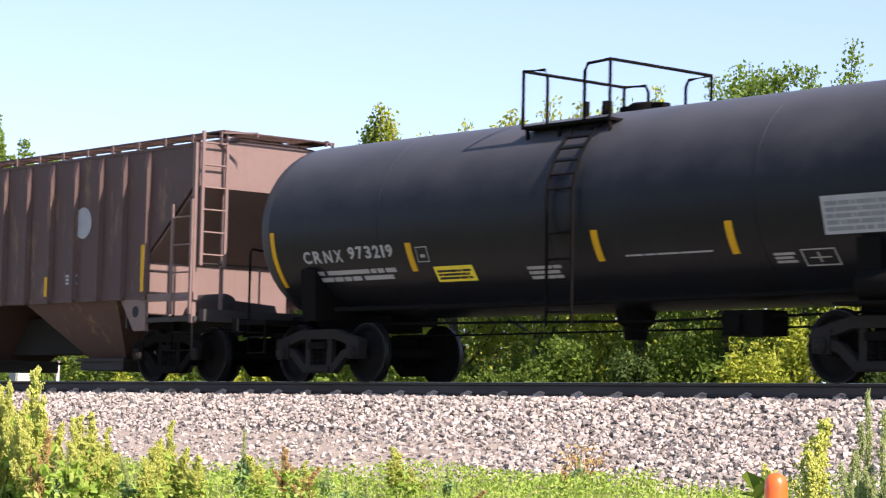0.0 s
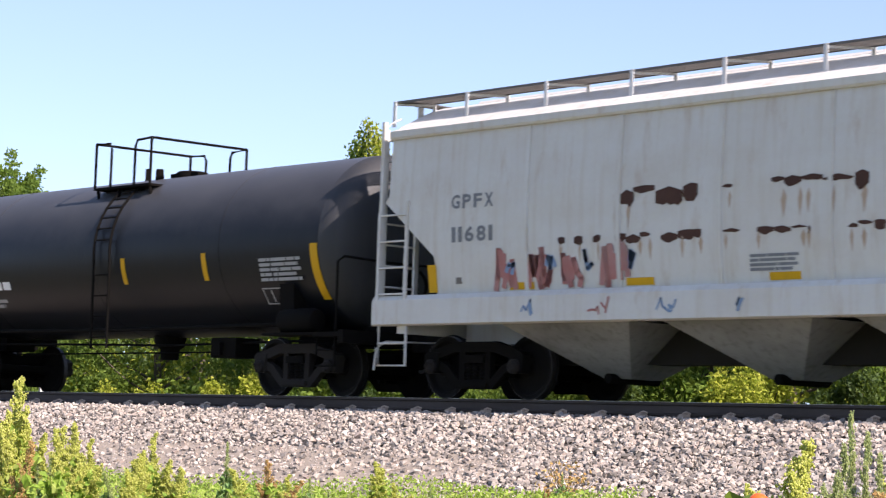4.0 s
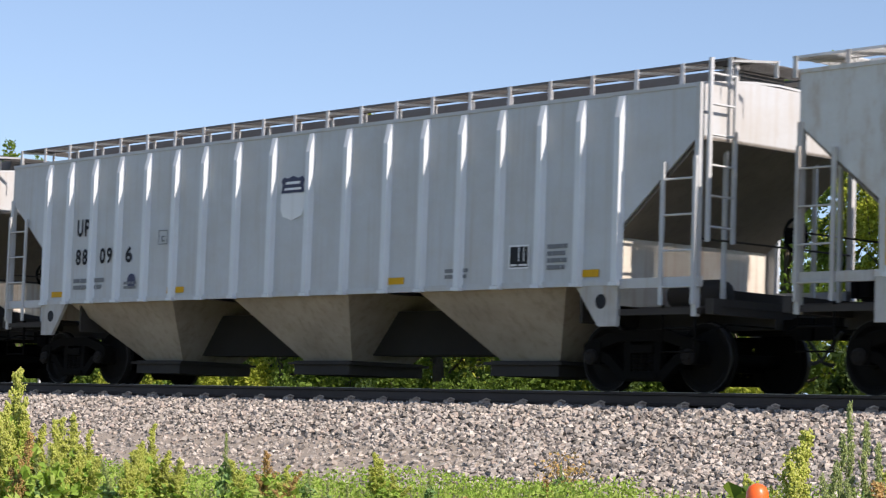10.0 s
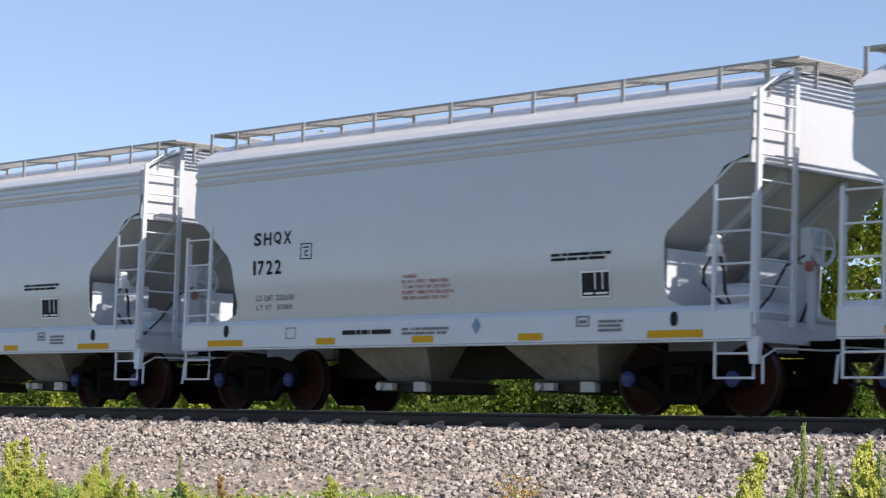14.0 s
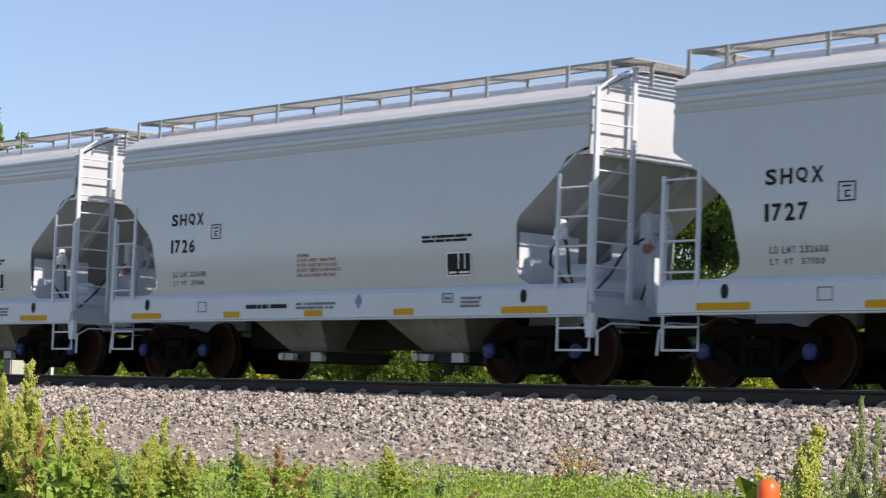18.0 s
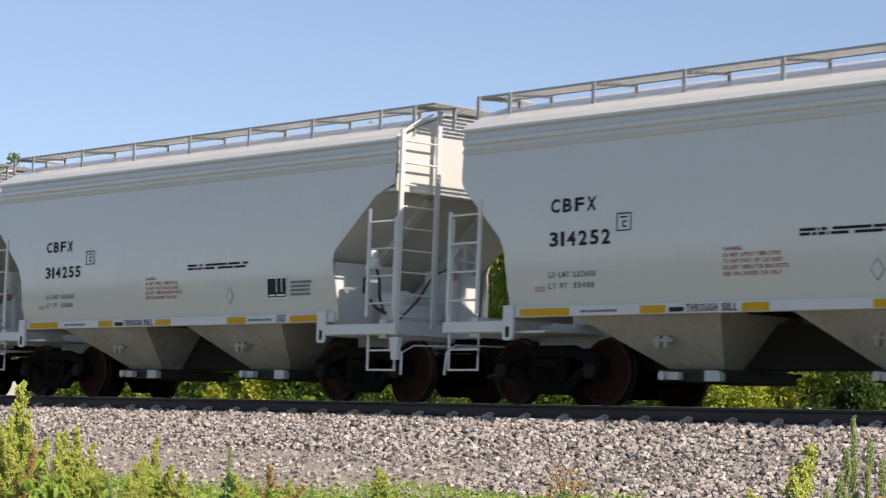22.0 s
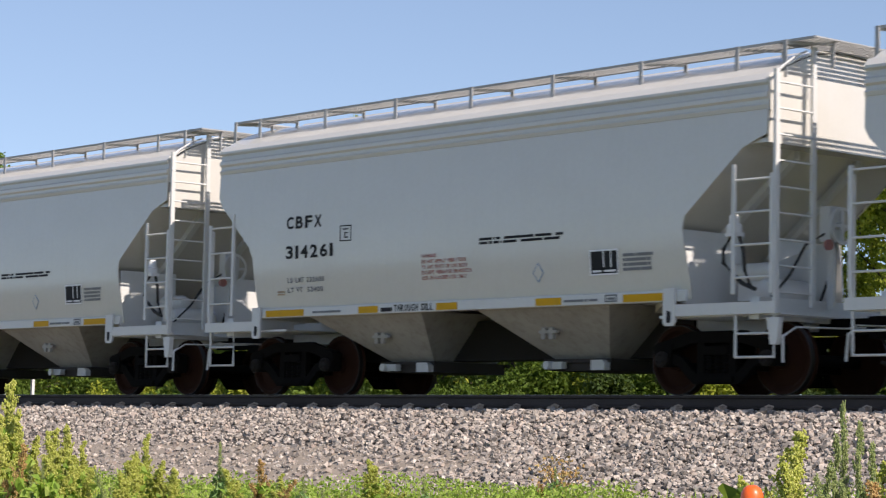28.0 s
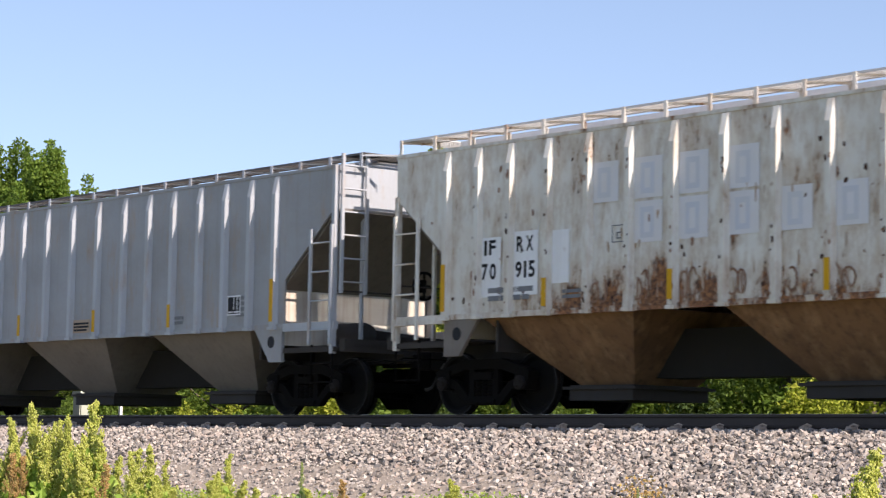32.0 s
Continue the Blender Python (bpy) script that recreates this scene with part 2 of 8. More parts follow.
M_ENDS = paint("dirty_light_grey_end_paint", (0.46, 0.45, 0.43), 0.6, 0.5, (0.22, 0.17, 0.13), rust=0.2, streak=0.5)
M_ENDPANEL = paint("rust_stained_cream_panel_paint", (0.62, 0.58, 0.5), 0.6, 0.4, (0.36, 0.2, 0.11), rust=0.12, streak=0.75)
# end gear and gates: soot, plus shade under the wagon put into the colour
M_SOOTSHADE = paint("sooty_shaded_platform_paint", (0.036, 0.03, 0.026), 0.75, 0.6, (0.03, 0.024, 0.02), streak=0.4)
# dust, and the shade under the end overhang, both in this colour
M_SLOPE = paint("dusty_shaded_slope_paint", (0.19, 0.165, 0.14), 0.7, 0.5, (0.08, 0.062, 0.05), streak=0.4)
M_UP_LOW = paint("dusty_hopper_paint", (0.37, 0.32, 0.26), 0.8, 0.55, (0.13, 0.095, 0.065), streak=0.5)
# bays darker than the sides: shade below the wagon put into the paint
M_BAY = paint("shaded_grimy_bay_paint", (0.3, 0.295, 0.285), 0.7, 0.6, (0.06, 0.05, 0.042), streak=0.5)
M_CREAMBAY = paint("shaded_dusty_warm_grey_bay_paint", (0.38, 0.365, 0.335), 0.6, 0.6, (0.15, 0.125, 0.1), streak=0.5)
# near-black, for the deep shade between the bays
M_SILLDARK = paint("shade_black_sill_paint", (0.016, 0.014, 0.012), 0.85, 0.6, (0.024, 0.018, 0.014), streak=0.3)
M_RUSTY = paint("rusty_light_grey_paint", (0.6, 0.6, 0.58), 0.6, 0.35, (0.4, 0.32, 0.24), rust=0.34, streak=0.3,
                zones=[(0, 0.0), (2.3, 0.0), (3.1, 0.35), (3.9, 1.15), (4.6, 0.75), (5.6, 1.15), (6.4, 0.75), (7.3, 0.25), (10, 0.1), (11.2, 0.3), (11.8, 0.85), (13.2, 0.45), (14.1, 0.6), (14.9, 1.15), (15.5, 0.5), (18.5, 0.2)])
M_RUSTY_LOW = paint("rust_brown_hopper_paint", (0.085, 0.052, 0.033), 0.8, 0.8, (0.03, 0.018, 0.012), rust=0.35, streak=0.8)
M_IFGREY = paint("blue_grey_hopper_paint", (0.31, 0.318, 0.328), 0.5, 0.35, (0.22, 0.19, 0.16), rust=0.24, streak=0.35)
# paler than its panels: light on the rib flanks is in the colour
M_IFRIB = paint("blue_grey_rib_paint", (0.4, 0.42, 0.445), 0.45, 0.25, (0.26, 0.22, 0.18), rust=0.2, streak=0.3, ripple=0)
M_IFCREAM = paint("chalky_cream_paint", (0.7, 0.68, 0.62), 0.62, 0.45, (0.5, 0.38, 0.25), rust=0.33, streak=0.45, zones=[(0, 0.25), (1.5, 0.35), (4.0, 0.6), (5.0, 1.0), (6.5, 1.2), (8.0, 0.9), (11, 1.1), (18.5, 0.9)], foot=(2.1, 1.5))
M_ORANGELOW = paint("orange_rust_hopper_paint", (0.2, 0.105, 0.047), 0.8, 0.75, (0.045, 0.023, 0.014), rust=0.3, streak=0.8)
M_RUSTEAVE = paint("rust_streaked_eave_paint", (0.46, 0.37, 0.28), 0.65, 0.5, (0.3, 0.17, 0.08), rust=0.72, streak=0.5)
M_RUSTSPRAY = paint("brown_spray", (0.27, 0.14, 0.085), 0.7, 0.5, (0.4, 0.3, 0.22), ripple=0)
M_OLDINK = paint("worn_lettering_paint", (0.27, 0.27, 0.275), 0.6, 0.5, (0.42, 0.4, 0.37), ripple=0)
M_BROWN = paint("oxide_brown_paint", (0.072, 0.036, 0.028), 0.6, 0.45, (0.085, 0.052, 0.042), rust=0.15, streak=0.5)
M_BROWN_END = paint("faded_oxide_paint", (0.18, 0.118, 0.1), 0.65, 0.4, (0.13, 0.08, 0.065), streak=0.3)
M_GREYBIG = paint("weathered_grey_paint", (0.585, 0.57, 0.53), 0.5, 0.4, (0.44, 0.36, 0.26), rust=0.1, streak=0.45)
M_TAN = paint("tan_stained_roof_paint", (0.54, 0.48, 0.4), 0.6, 0.5, (0.34, 0.22, 0.13), rust=0.34, streak=0.35)
# paler towards the top: sun on the crown, with dust, put into the paint
M_BLACKTANK = paint("black_tank_paint", (0.008, 0.009, 0.012), 0.36, 0.2, (0.03, 0.029, 0.029), streak=0.15, ripple=0.04, gloss=0.14, sunlit_dust=((0.085, 0.085, 0.09), 2.6, 3.7, 0.75))
M_BLUETANK = paint("blue_black_tank_paint", (0.05, 0.066, 0.09), 0.26, 0.25, (0.08, 0.086, 0.096), streak=0.25, ripple=0.04, gloss=0.25, sunlit_dust=((0.19, 0.2, 0.215), 2.4, 3.6, 0.8))
M_HEAD = paint("dusty_tank_head_paint", (0.022, 0.023, 0.026), 0.5, 0.6, (0.045, 0.042, 0.039), streak=0.35, ripple=0.05)
M_HEADPALE = paint("pale_tank_head_paint", (0.135, 0.135, 0.138), 0.55, 0.5, (0.1, 0.085, 0.07), streak=0.35, ripple=0.05)
# trucks and wheels near-black: shade under the wagons is put into the steel
M_TRUCK = paint("near_black_cast_steel", (0.005, 0.0045, 0.004), 0.85, 0.4, (0.011, 0.008, 0.006), streak=0.2, gloss=0.1)
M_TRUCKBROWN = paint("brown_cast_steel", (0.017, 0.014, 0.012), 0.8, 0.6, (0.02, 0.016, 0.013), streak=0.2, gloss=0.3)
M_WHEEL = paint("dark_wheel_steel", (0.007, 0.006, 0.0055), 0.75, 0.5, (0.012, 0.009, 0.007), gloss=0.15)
M_RUSTWHEEL = paint("new_rusty_wheel_steel", (0.03, 0.009, 0.0035), 0.8, 0.4, (0.022, 0.011, 0.007), gloss=0.2)
M_TREAD = paint("polished_tread_steel", (0.08, 0.075, 0.072), 0.45, 0.3, (0.03, 0.026, 0.023), metal=1.0)
M_BLUE = paint("blue_bearing_paint", (0.006, 0.03, 0.16), 0.5, 0.2)
M_RUBBER = paint("black_rubber", (0.012, 0.012, 0.012), 0.55, 0.2)
M_GALV = paint("galvanised_grating", (0.56, 0.56, 0.55), 0.5, 0.25, (0.3, 0.27, 0.23), metal=0.1)
M_MESH = paint("grey_steel_mesh", (0.4, 0.4, 0.39), 0.55, 0.3, (0.16, 0.15, 0.14), metal=0.2)
M_DARKGRATE = paint("dark_weathered_grating", (0.12, 0.115, 0.11), 0.6, 0.4, (0.08, 0.05, 0.035), metal=0.3)
M_YELLOW = paint("amber_reflective_tape", (0.62, 0.33, 0.01), 0.5, 0.15, (0.3, 0.18, 0.03), ripple=0, gloss=0.15)
M_PLACARD = paint("yellow_placard", (0.75, 0.6, 0.02), 0.45, 0.15, (0.4, 0.3, 0.05), ripple=0)
M_BLACKINK = paint("black_lettering_paint", (0.012, 0.012, 0.015), 0.6, 0.15, (0.06, 0.06, 0.06), ripple=0, gloss=0.2)
M_GREYINK = paint("faded_grey_lettering_paint", (0.16, 0.165, 0.175), 0.6, 0.3, (0.3, 0.3, 0.3), ripple=0)
M_WHITEINK = paint("white_lettering_paint", (0.8, 0.8, 0.8), 0.5, 0.2, (0.45, 0.45, 0.45), ripple=0)
M_DULLWHITE = paint("dull_white_lettering_paint", (0.34, 0.34, 0.34), 0.6, 0.4, (0.15, 0.15, 0.15), ripple=0)
M_REDINK = paint("red_lettering_paint", (0.4, 0.11, 0.09), 0.55, 0.3, (0.35, 0.25, 0.22), ripple=0)
M_NAVY = paint("navy_emblem_paint", (0.02, 0.025, 0.075), 0.5, 0.3, (0.1, 0.1, 0.13), ripple=0)
M_PALEPATCH = paint("pale_repaint_patch", (0.8, 0.8, 0.8), 0.5, 0.2, (0.45, 0.42, 0.38), ripple=0)
M_GHOSTPATCH = paint("pale_lavender_repaint", (0.66, 0.655, 0.67), 0.6, 0.5, (0.66, 0.6, 0.52), ripple=0)
M_GHOST = paint("ghost_lettering_paint", (0.56, 0.58, 0.63), 0.6, 0.5, (0.64, 0.6, 0.52), ripple=0)
M_RUST = paint("bare_rust", (0.07, 0.03, 0.02), 0.85, 0.6, (0.03, 0.015, 0.012), ripple=0)
M_RUSTRUN = paint("rust_run_stain", (0.42, 0.3, 0.21), 0.7, 0.5, (0.5, 0.44, 0.37), ripple=0)
M_GRAFRED = paint("faded_red_spray", (0.4, 0.14, 0.12), 0.6, 0.5, (0.4, 0.35, 0.33), ripple=0)
M_GRAFBLUE = paint("faded_blue_spray", (0.15, 0.25, 0.4), 0.6, 0.4, (0.4, 0.4, 0.4), ripple=0)
M_GRAFDARK = paint("dark_spray", (0.04, 0.035, 0.04), 0.6, 0.3, (0.2, 0.15, 0.1), ripple=0)
M_GREEN = paint("lime_sticker", (0.2, 0.65, 0.08), 0.5, 0.1, ripple=0)
M_RAIL = paint("rail_web_steel", (0.075, 0.055, 0.045), 0.65, 0.5, (0.04, 0.03, 0.025), metal=0.2)
M_RAILTOP = paint("worn_rail_head", (0.4, 0.39, 0.38), 0.3, 0.15, (0.2, 0.17, 0.14), metal=1.0)
M_TIE = paint("weathered_concrete_sleeper", (0.27, 0.24, 0.205), 0.9, 0.5, (0.25, 0.2, 0.15))
M_CLIP = paint("rusty_rail_clip", (0.5, 0.38, 0.29), 0.8, 0.5, (0.3, 0.25, 0.2))
M_ORANGE = paint("orange_plastic", (0.85, 0.13, 0.02), 0.35, 0.08, (0.5, 0.12, 0.05), ripple=0)
M_WHITEPOST = paint("white_plastic_post", (0.7, 0.7, 0.68), 0.5, 0.25)
M_CABINET = paint("pale_cabinet_paint", (0.45, 0.47, 0.38), 0.6, 0.2)
M_BARK = earth("bark", (0.12, 0.095, 0.07), (0.06, 0.05, 0.04), 9, 0.8, 0.03)
M_GROUND = earth("grassy_soil", (0.16, 0.155, 0.065), (0.25, 0.215, 0.125), 3.0, 0.7, 0.06)
M_DIRT = earth("bare_tan_soil", (0.36, 0.3, 0.24), (0.25, 0.205, 0.16), 14, 0.5, 0.015)
# grit kept dark: shade in the gaps between stones is in its colour
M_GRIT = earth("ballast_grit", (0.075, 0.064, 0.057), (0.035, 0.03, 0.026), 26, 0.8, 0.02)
M_STONE = stony("crushed_granite", [(0.1, 0.088, 0.078), (0.25, 0.22, 0.193), (0.38, 0.332, 0.292), (0.17, 0.15, 0.135), (0.48, 0.425, 0.37), (0.34, 0.27, 0.228), (0.57, 0.51, 0.45)])
M_DARKSTONE = stony("dark_track_stone", [(0.04, 0.034, 0.03), (0.11, 0.092, 0.08), (0.07, 0.06, 0.052), (0.17, 0.14, 0.12), (0.09, 0.075, 0.064)])
L_YELLOW = leafy("yellow_green_leaf", (0.24, 0.28, 0.03), (0.36, 0.4, 0.05), (0.5, 0.5, 0.08), 0.45)
L_LIME = leafy("fresh_green_leaf", (0.09, 0.16, 0.025), (0.14, 0.22, 0.035), (0.21, 0.29, 0.05), 0.42)
L_MID = leafy("mid_green_leaf", (0.06, 0.105, 0.02), (0.1, 0.16, 0.026), (0.16, 0.23, 0.04), 0.42)
L_DARK = leafy("dark_green_leaf", (0.03, 0.055, 0.018), (0.05, 0.085, 0.022), (0.085, 0.125, 0.03), 0.3)
L_GRASS = leafy("meadow_leaf", (0.19, 0.31, 0.045), (0.31, 0.45, 0.075), (0.46, 0.54, 0.15), 0.42)
L_SPIKE = leafy("seed_spike", (0.45, 0.5, 0.09), (0.6, 0.61, 0.14), (0.72, 0.7, 0.23), 0.42)
L_BROWNSPIKE = leafy("ripe_seed_spike", (0.4, 0.22, 0.08), (0.5, 0.3, 0.12), (0.55, 0.42, 0.16), 0.25)
L_BLUELEAF = leafy("grey_green_leaf", (0.13, 0.24, 0.09), (0.2, 0.33, 0.12), (0.28, 0.4, 0.14), 0.3)
L_PALESPIKE = leafy("pale_grey_green_spike", (0.24, 0.3, 0.12), (0.34, 0.4, 0.15), (0.42, 0.46, 0.18), 0.3)


# ---------------- mesh helpers ----------------
class Build:
    """Gathers vertices and faces of one piece."""

    def __init__(self):
        self.v, self.f = [], []

    def add(self, verts, faces):
        n = len(self.v)
        self.v += [tuple(p) for p in verts]
        self.f += [tuple(i + n for i in q) for q in faces]
        return self

    def box(self, x0, x1, y0, y1, z0, z1):
        return self.add([(x, y, z) for x in (x0, x1) for y in (y0, y1) for z in (z0, z1)],
                        [(0, 1, 3, 2), (4, 6, 7, 5), (0, 4, 5, 1), (2, 3, 7, 6), (0, 2, 6, 4), (1, 5, 7, 3)])

    def prism(self, poly, a0, a1, axis="y"):
        """A polygon pushed out between a0 and a1: (x, z) along y, or (y, z) along x, or (x, y) along z."""
        put = {"y": lambda p, a: (p[0], a, p[1]), "x": lambda p, a: (a, p[0], p[1]), "z": lambda p, a: (p[0], p[1], a)}[axis]
        n = len(poly)
        self.add([put(p, a) for a in (a0, a1) for p in poly],
                 [tuple(range(n)), tuple(range(2 * n - 1, n - 1, -1))] + [(i, i + n, (i + 1) % n + n, (i + 1) % n) for i in range(n)])
        return self

    def tube(self, pts, r, n=6):
        pts = [Vector(p) for p in pts]
        rings = []
        for i, p in enumerate(pts):
            d = (pts[min(i + 1, len(pts) - 1)] - pts[max(i - 1, 0)]).normalized()
            a = d.orthogonal().normalized() if abs(d.z) < 0.9 else Vector((1, 0, 0)) - d * d.x
            a.normalize()
            b = d.cross(a)
            rr = r[i] if isinstance(r, (list, tuple)) else r
            rings.append([p + (a * math.cos(k * 2 * math.pi / n) + b * math.sin(k * 2 * math.pi / n)) * rr for k in range(n)])
        faces = [(i * n + k, i * n + (k + 1) % n, (i + 1) * n + (k + 1) % n, (i + 1) * n + k) for i in range(len(pts) - 1) for k in range(n)]
        faces += [tuple(range(n - 1, -1, -1)), tuple((len(pts) - 1) * n + k for k in range(n))]
        return self.add([p for ring in rings for p in ring], faces)

    def lathe(self, profile, centre, axis="y", n=28, ring=False):
        """(radius, place along the axis) turned round an axis through centre."""
        put = {"y": lambda c, s, a: (c, a, s), "x": lambda c, s, a: (a, c, s), "z": lambda c, s, a: (c, s, a)}[axis]
        v = []
        for r, a in profile:
            for k in range(n):
                q = 2 * math.pi * k / n
                p = put(r * math.cos(q), r * math.sin(q), a)
                v.append((p[0] + centre[0], p[1] + centre[1], p[2] + centre[2]))
        m = len(profile)
        f = [(i * n + k, i * n + (k + 1) % n, (i + 1) * n + (k + 1) % n, (i + 1) * n + k) for i in range(m - 1) for k in range(n)]
        if ring:
            f += [((m - 1) * n + k, (m - 1) * n + (k + 1) % n, (k + 1) % n, k) for k in range(n)]
        else:
            f += [tuple(range(n - 1, -1, -1)), tuple((m - 1) * n + k for k in range(n))]
        return self.add(v, f)

    def ribbon(self, pts, w, y0, y1):
        """A bar of width w along (x, z) points, between y0 and y1."""
        for (xa, za), (xb, zb) in zip(pts, pts[1:]):
            d = Vector((xb - xa, zb - za)).normalized()
            nx, nz = -d.y * w / 2, d.x * w / 2
            ex, ez = d.x * w * 0.2, d.y * w * 0.2
            self.prism([(xa - ex + nx, za - ez + nz), (xb + ex + nx, zb + ez + nz), (xb + ex - nx, zb + ez - nz), (xa - ex - nx, za - ez - nz)], y0, y1)
        return self

    def mesh(self, name, mat, sharp=35):
        me = bpy.data.meshes.new(name)
        me.from_pydata(self.v, [], self.f)
        if mat:
            me.materials.append(mat)
        bm = bmesh.new()
        bm.from_mesh(me)
        bmesh.ops.recalc_face_normals(bm, faces=bm.faces)
        bm.to_mesh(me)
        bm.free()
        me.polygons.foreach_set("use_smooth", [True] * len(me.polygons))
        me.set_sharp_from_angle(angle=radians(sharp))
        return me


def part(name, b, mat=None, parent=None, label="", at=None, sharp=35):
    """One mesh object, under a thing or under a part."""
    me = b if isinstance(b, bpy.types.Mesh) else b.mesh(name, mat, sharp)
    ob = new(name, me)
    ob.parent = parent
    if at is not None:
        ob.matrix_basis = at if isinstance(at, Matrix) else Matrix.Translation(at)
    if label:
        ob["label"] = label
    return ob


def mirror_y(b):
    c = Build()
    c.add([(x, -y, z) for x, y, z in b.v], [tuple(reversed(q)) for q in b.f])
    return c


letter_cache, glyphs = {}, {}


def glyph(ch):
    """One character of the built-in font as points in a unit square, and faces."""
    if ch not in glyphs:
        cu = bpy.data.curves.new("lettering", "FONT")
        cu.body, cu.extrude, cu.resolution_u, cu.offset = ch, 0.0, 3, 0.03
        ob = new("lettering", cu)
        dg = bpy.context.evaluated_depsgraph_get()
        dg.update()
        me = bpy.data.meshes.new_from_object(ob.evaluated_get(dg))
        bpy.data.objects.remove(ob)
        bpy.data.curves.remove(cu)
        co = np.empty(len(me.vertices) * 3)
        me.vertices.foreach_get("co", co)
        co = co.reshape(-1, 3)[:, :2]
        lo, hi = co.min(0), co.max(0)
        glyphs[ch] = ((co - lo) / np.maximum(hi - lo, 1e-6), [tuple(p.vertices) for p in me.polygons])
        bpy.data.meshes.remove(me)
    return glyphs[ch]


def text_mesh(words, width, height, mat, name):
    """Stencilled words as a flat mesh in the x, z plane with its lower left corner at the origin; a line break starts a new row."""
    key = (words, round(width, 3), round(height, 3), mat.name)
    if key in letter_cache:
        return letter_cache[key]
    lines = words.split("\n")
    cells = lambda line: sum(0.55 if c == " " else 0.42 if c in "1I:" else 1.0 for c in line) + 0.3 * (len(line) - 1)
    unit = width / max(cells(line) for line in lines)
    row = height / (len(lines) * 1.5 - 0.5)
    b = Build()
    for k, line in enumerate(lines):
        x, z = 0.0, height - row - k * row * 1.5
        for c in line:
            w = (0.55 if c == " " else 0.42 if c in "1I:" else 1.0) * unit
            if c != " ":
                co, faces = glyph(c)
                b.add([(x + p[0] * w, 0.0, z + p[1] * row) for p in co], faces)
            x += w + 0.3 * unit
    me = bpy.data.meshes.new(name)
    me.from_pydata(b.v, [], b.f)
    me.materials.append(mat)
    me.update()
    letter_cache[key] = me
    return me


def bars(width, height, rows, mat, gaps=3, seed=1, name="small_print"):
    """Rows of plain bars in place of small print."""
    r, b = random.Random(seed), Build()
    h = height / (rows * 1.55)
    for i in range(rows):
        z = height - (i + 1) * height / rows
        cuts = sorted(r.uniform(0.1, 0.9) for _ in range(gaps))
        edges = [0] + cuts + [1 - r.uniform(0, 0.15) * (i > 0)]
        for a, c in zip(edges, edges[1:]):
            if c - a > 0.03:
                b.box(a * width, (c - 0.018) * width, -0.001, 0.0, z, z + h)
    return b.mesh(name, mat)


def frame_mark(w, h, t, mat, inner=None):
    b = Build()
    b.box(0, w, -0.001, 0, 0, t).box(0, w, -0.001, 0, h - t, h).box(0, t, -0.001, 0, t, h - t).box(w - t, w, -0.001, 0, t, h - t)
    if inner:
        for x0, x1, z0, z1 in inner:
            b.box(x0 * w, x1 * w, -0.001, 0, z0 * h, z1 * h)
    return b.mesh("stencil_box", mat)


# ---------------- running gear, shared by all wagons ----------------
AXLE = 0.889
WHEEL_R = 0.457


def side_frame_shape():
    b = Build()
    y0, y1 = -1.07, -0.93
    b.ribbon([(-0.98, 0.6), (-0.72, 0.66), (-0.42, 0.74), (0.42, 0.74), (0.72, 0.66), (0.98, 0.6)], 0.15, y0, y1)
    b.ribbon([(-0.92, 0.52), (-0.62, 0.42), (-0.36, 0.2), (0.36, 0.2), (0.62, 0.42), (0.92, 0.52)], 0.13, y0 + 0.01, y1 - 0.01)
    for s in (-1, 1):
        b.ribbon([(0.27 * s, 0.2), (0.27 * s, 0.72)], 0.12, y0 + 0.02, y1 - 0.02)
        b.prism([(0.76 * s, 0.36), (1.02 * s, 0.36), (1.06 * s, 0.62), (0.98 * s, 0.68), (0.74 * s, 0.66)][::s], y0 - 0.02, y1 + 0.02)
    b.box(-0.3, 0.3, y0 - 0.03, y1 + 0.04, 0.16, 0.23)
    return b


def spring_shape():
    b = Build()
    for k in (-0.14, 0.0, 0.14):
        prof = [(0.03, 0.23)]
        for i in range(6):
            z = 0.24 + i * 0.045
            prof += [(0.052, z), (0.066, z + 0.012), (0.066, z + 0.024), (0.052, z + 0.034)]
        prof.append((0.03, 0.51))
        b.lathe(prof, (k, -1.0, 0), "z", 9)
    b.box(-0.22, 0.22, -1.09, -0.9, 0.51, 0.62)
    return b


SIDE_NEAR = side_frame_shape()
FRAME_MESH = {}
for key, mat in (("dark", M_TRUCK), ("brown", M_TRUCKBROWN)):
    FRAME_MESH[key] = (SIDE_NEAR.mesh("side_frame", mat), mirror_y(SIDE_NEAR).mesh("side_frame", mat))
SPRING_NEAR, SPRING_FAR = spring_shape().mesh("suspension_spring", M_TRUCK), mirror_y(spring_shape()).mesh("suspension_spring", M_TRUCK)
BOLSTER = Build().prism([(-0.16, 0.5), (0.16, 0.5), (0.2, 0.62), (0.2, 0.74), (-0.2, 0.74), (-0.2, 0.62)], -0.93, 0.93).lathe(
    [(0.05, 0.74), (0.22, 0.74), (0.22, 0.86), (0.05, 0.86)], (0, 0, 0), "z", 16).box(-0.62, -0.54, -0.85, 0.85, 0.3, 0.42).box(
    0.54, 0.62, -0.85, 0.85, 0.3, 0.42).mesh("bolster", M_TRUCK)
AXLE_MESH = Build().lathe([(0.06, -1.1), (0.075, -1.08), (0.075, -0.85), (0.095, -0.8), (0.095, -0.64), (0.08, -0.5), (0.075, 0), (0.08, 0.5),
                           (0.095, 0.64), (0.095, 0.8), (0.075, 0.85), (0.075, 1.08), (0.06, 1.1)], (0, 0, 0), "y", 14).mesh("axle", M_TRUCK)
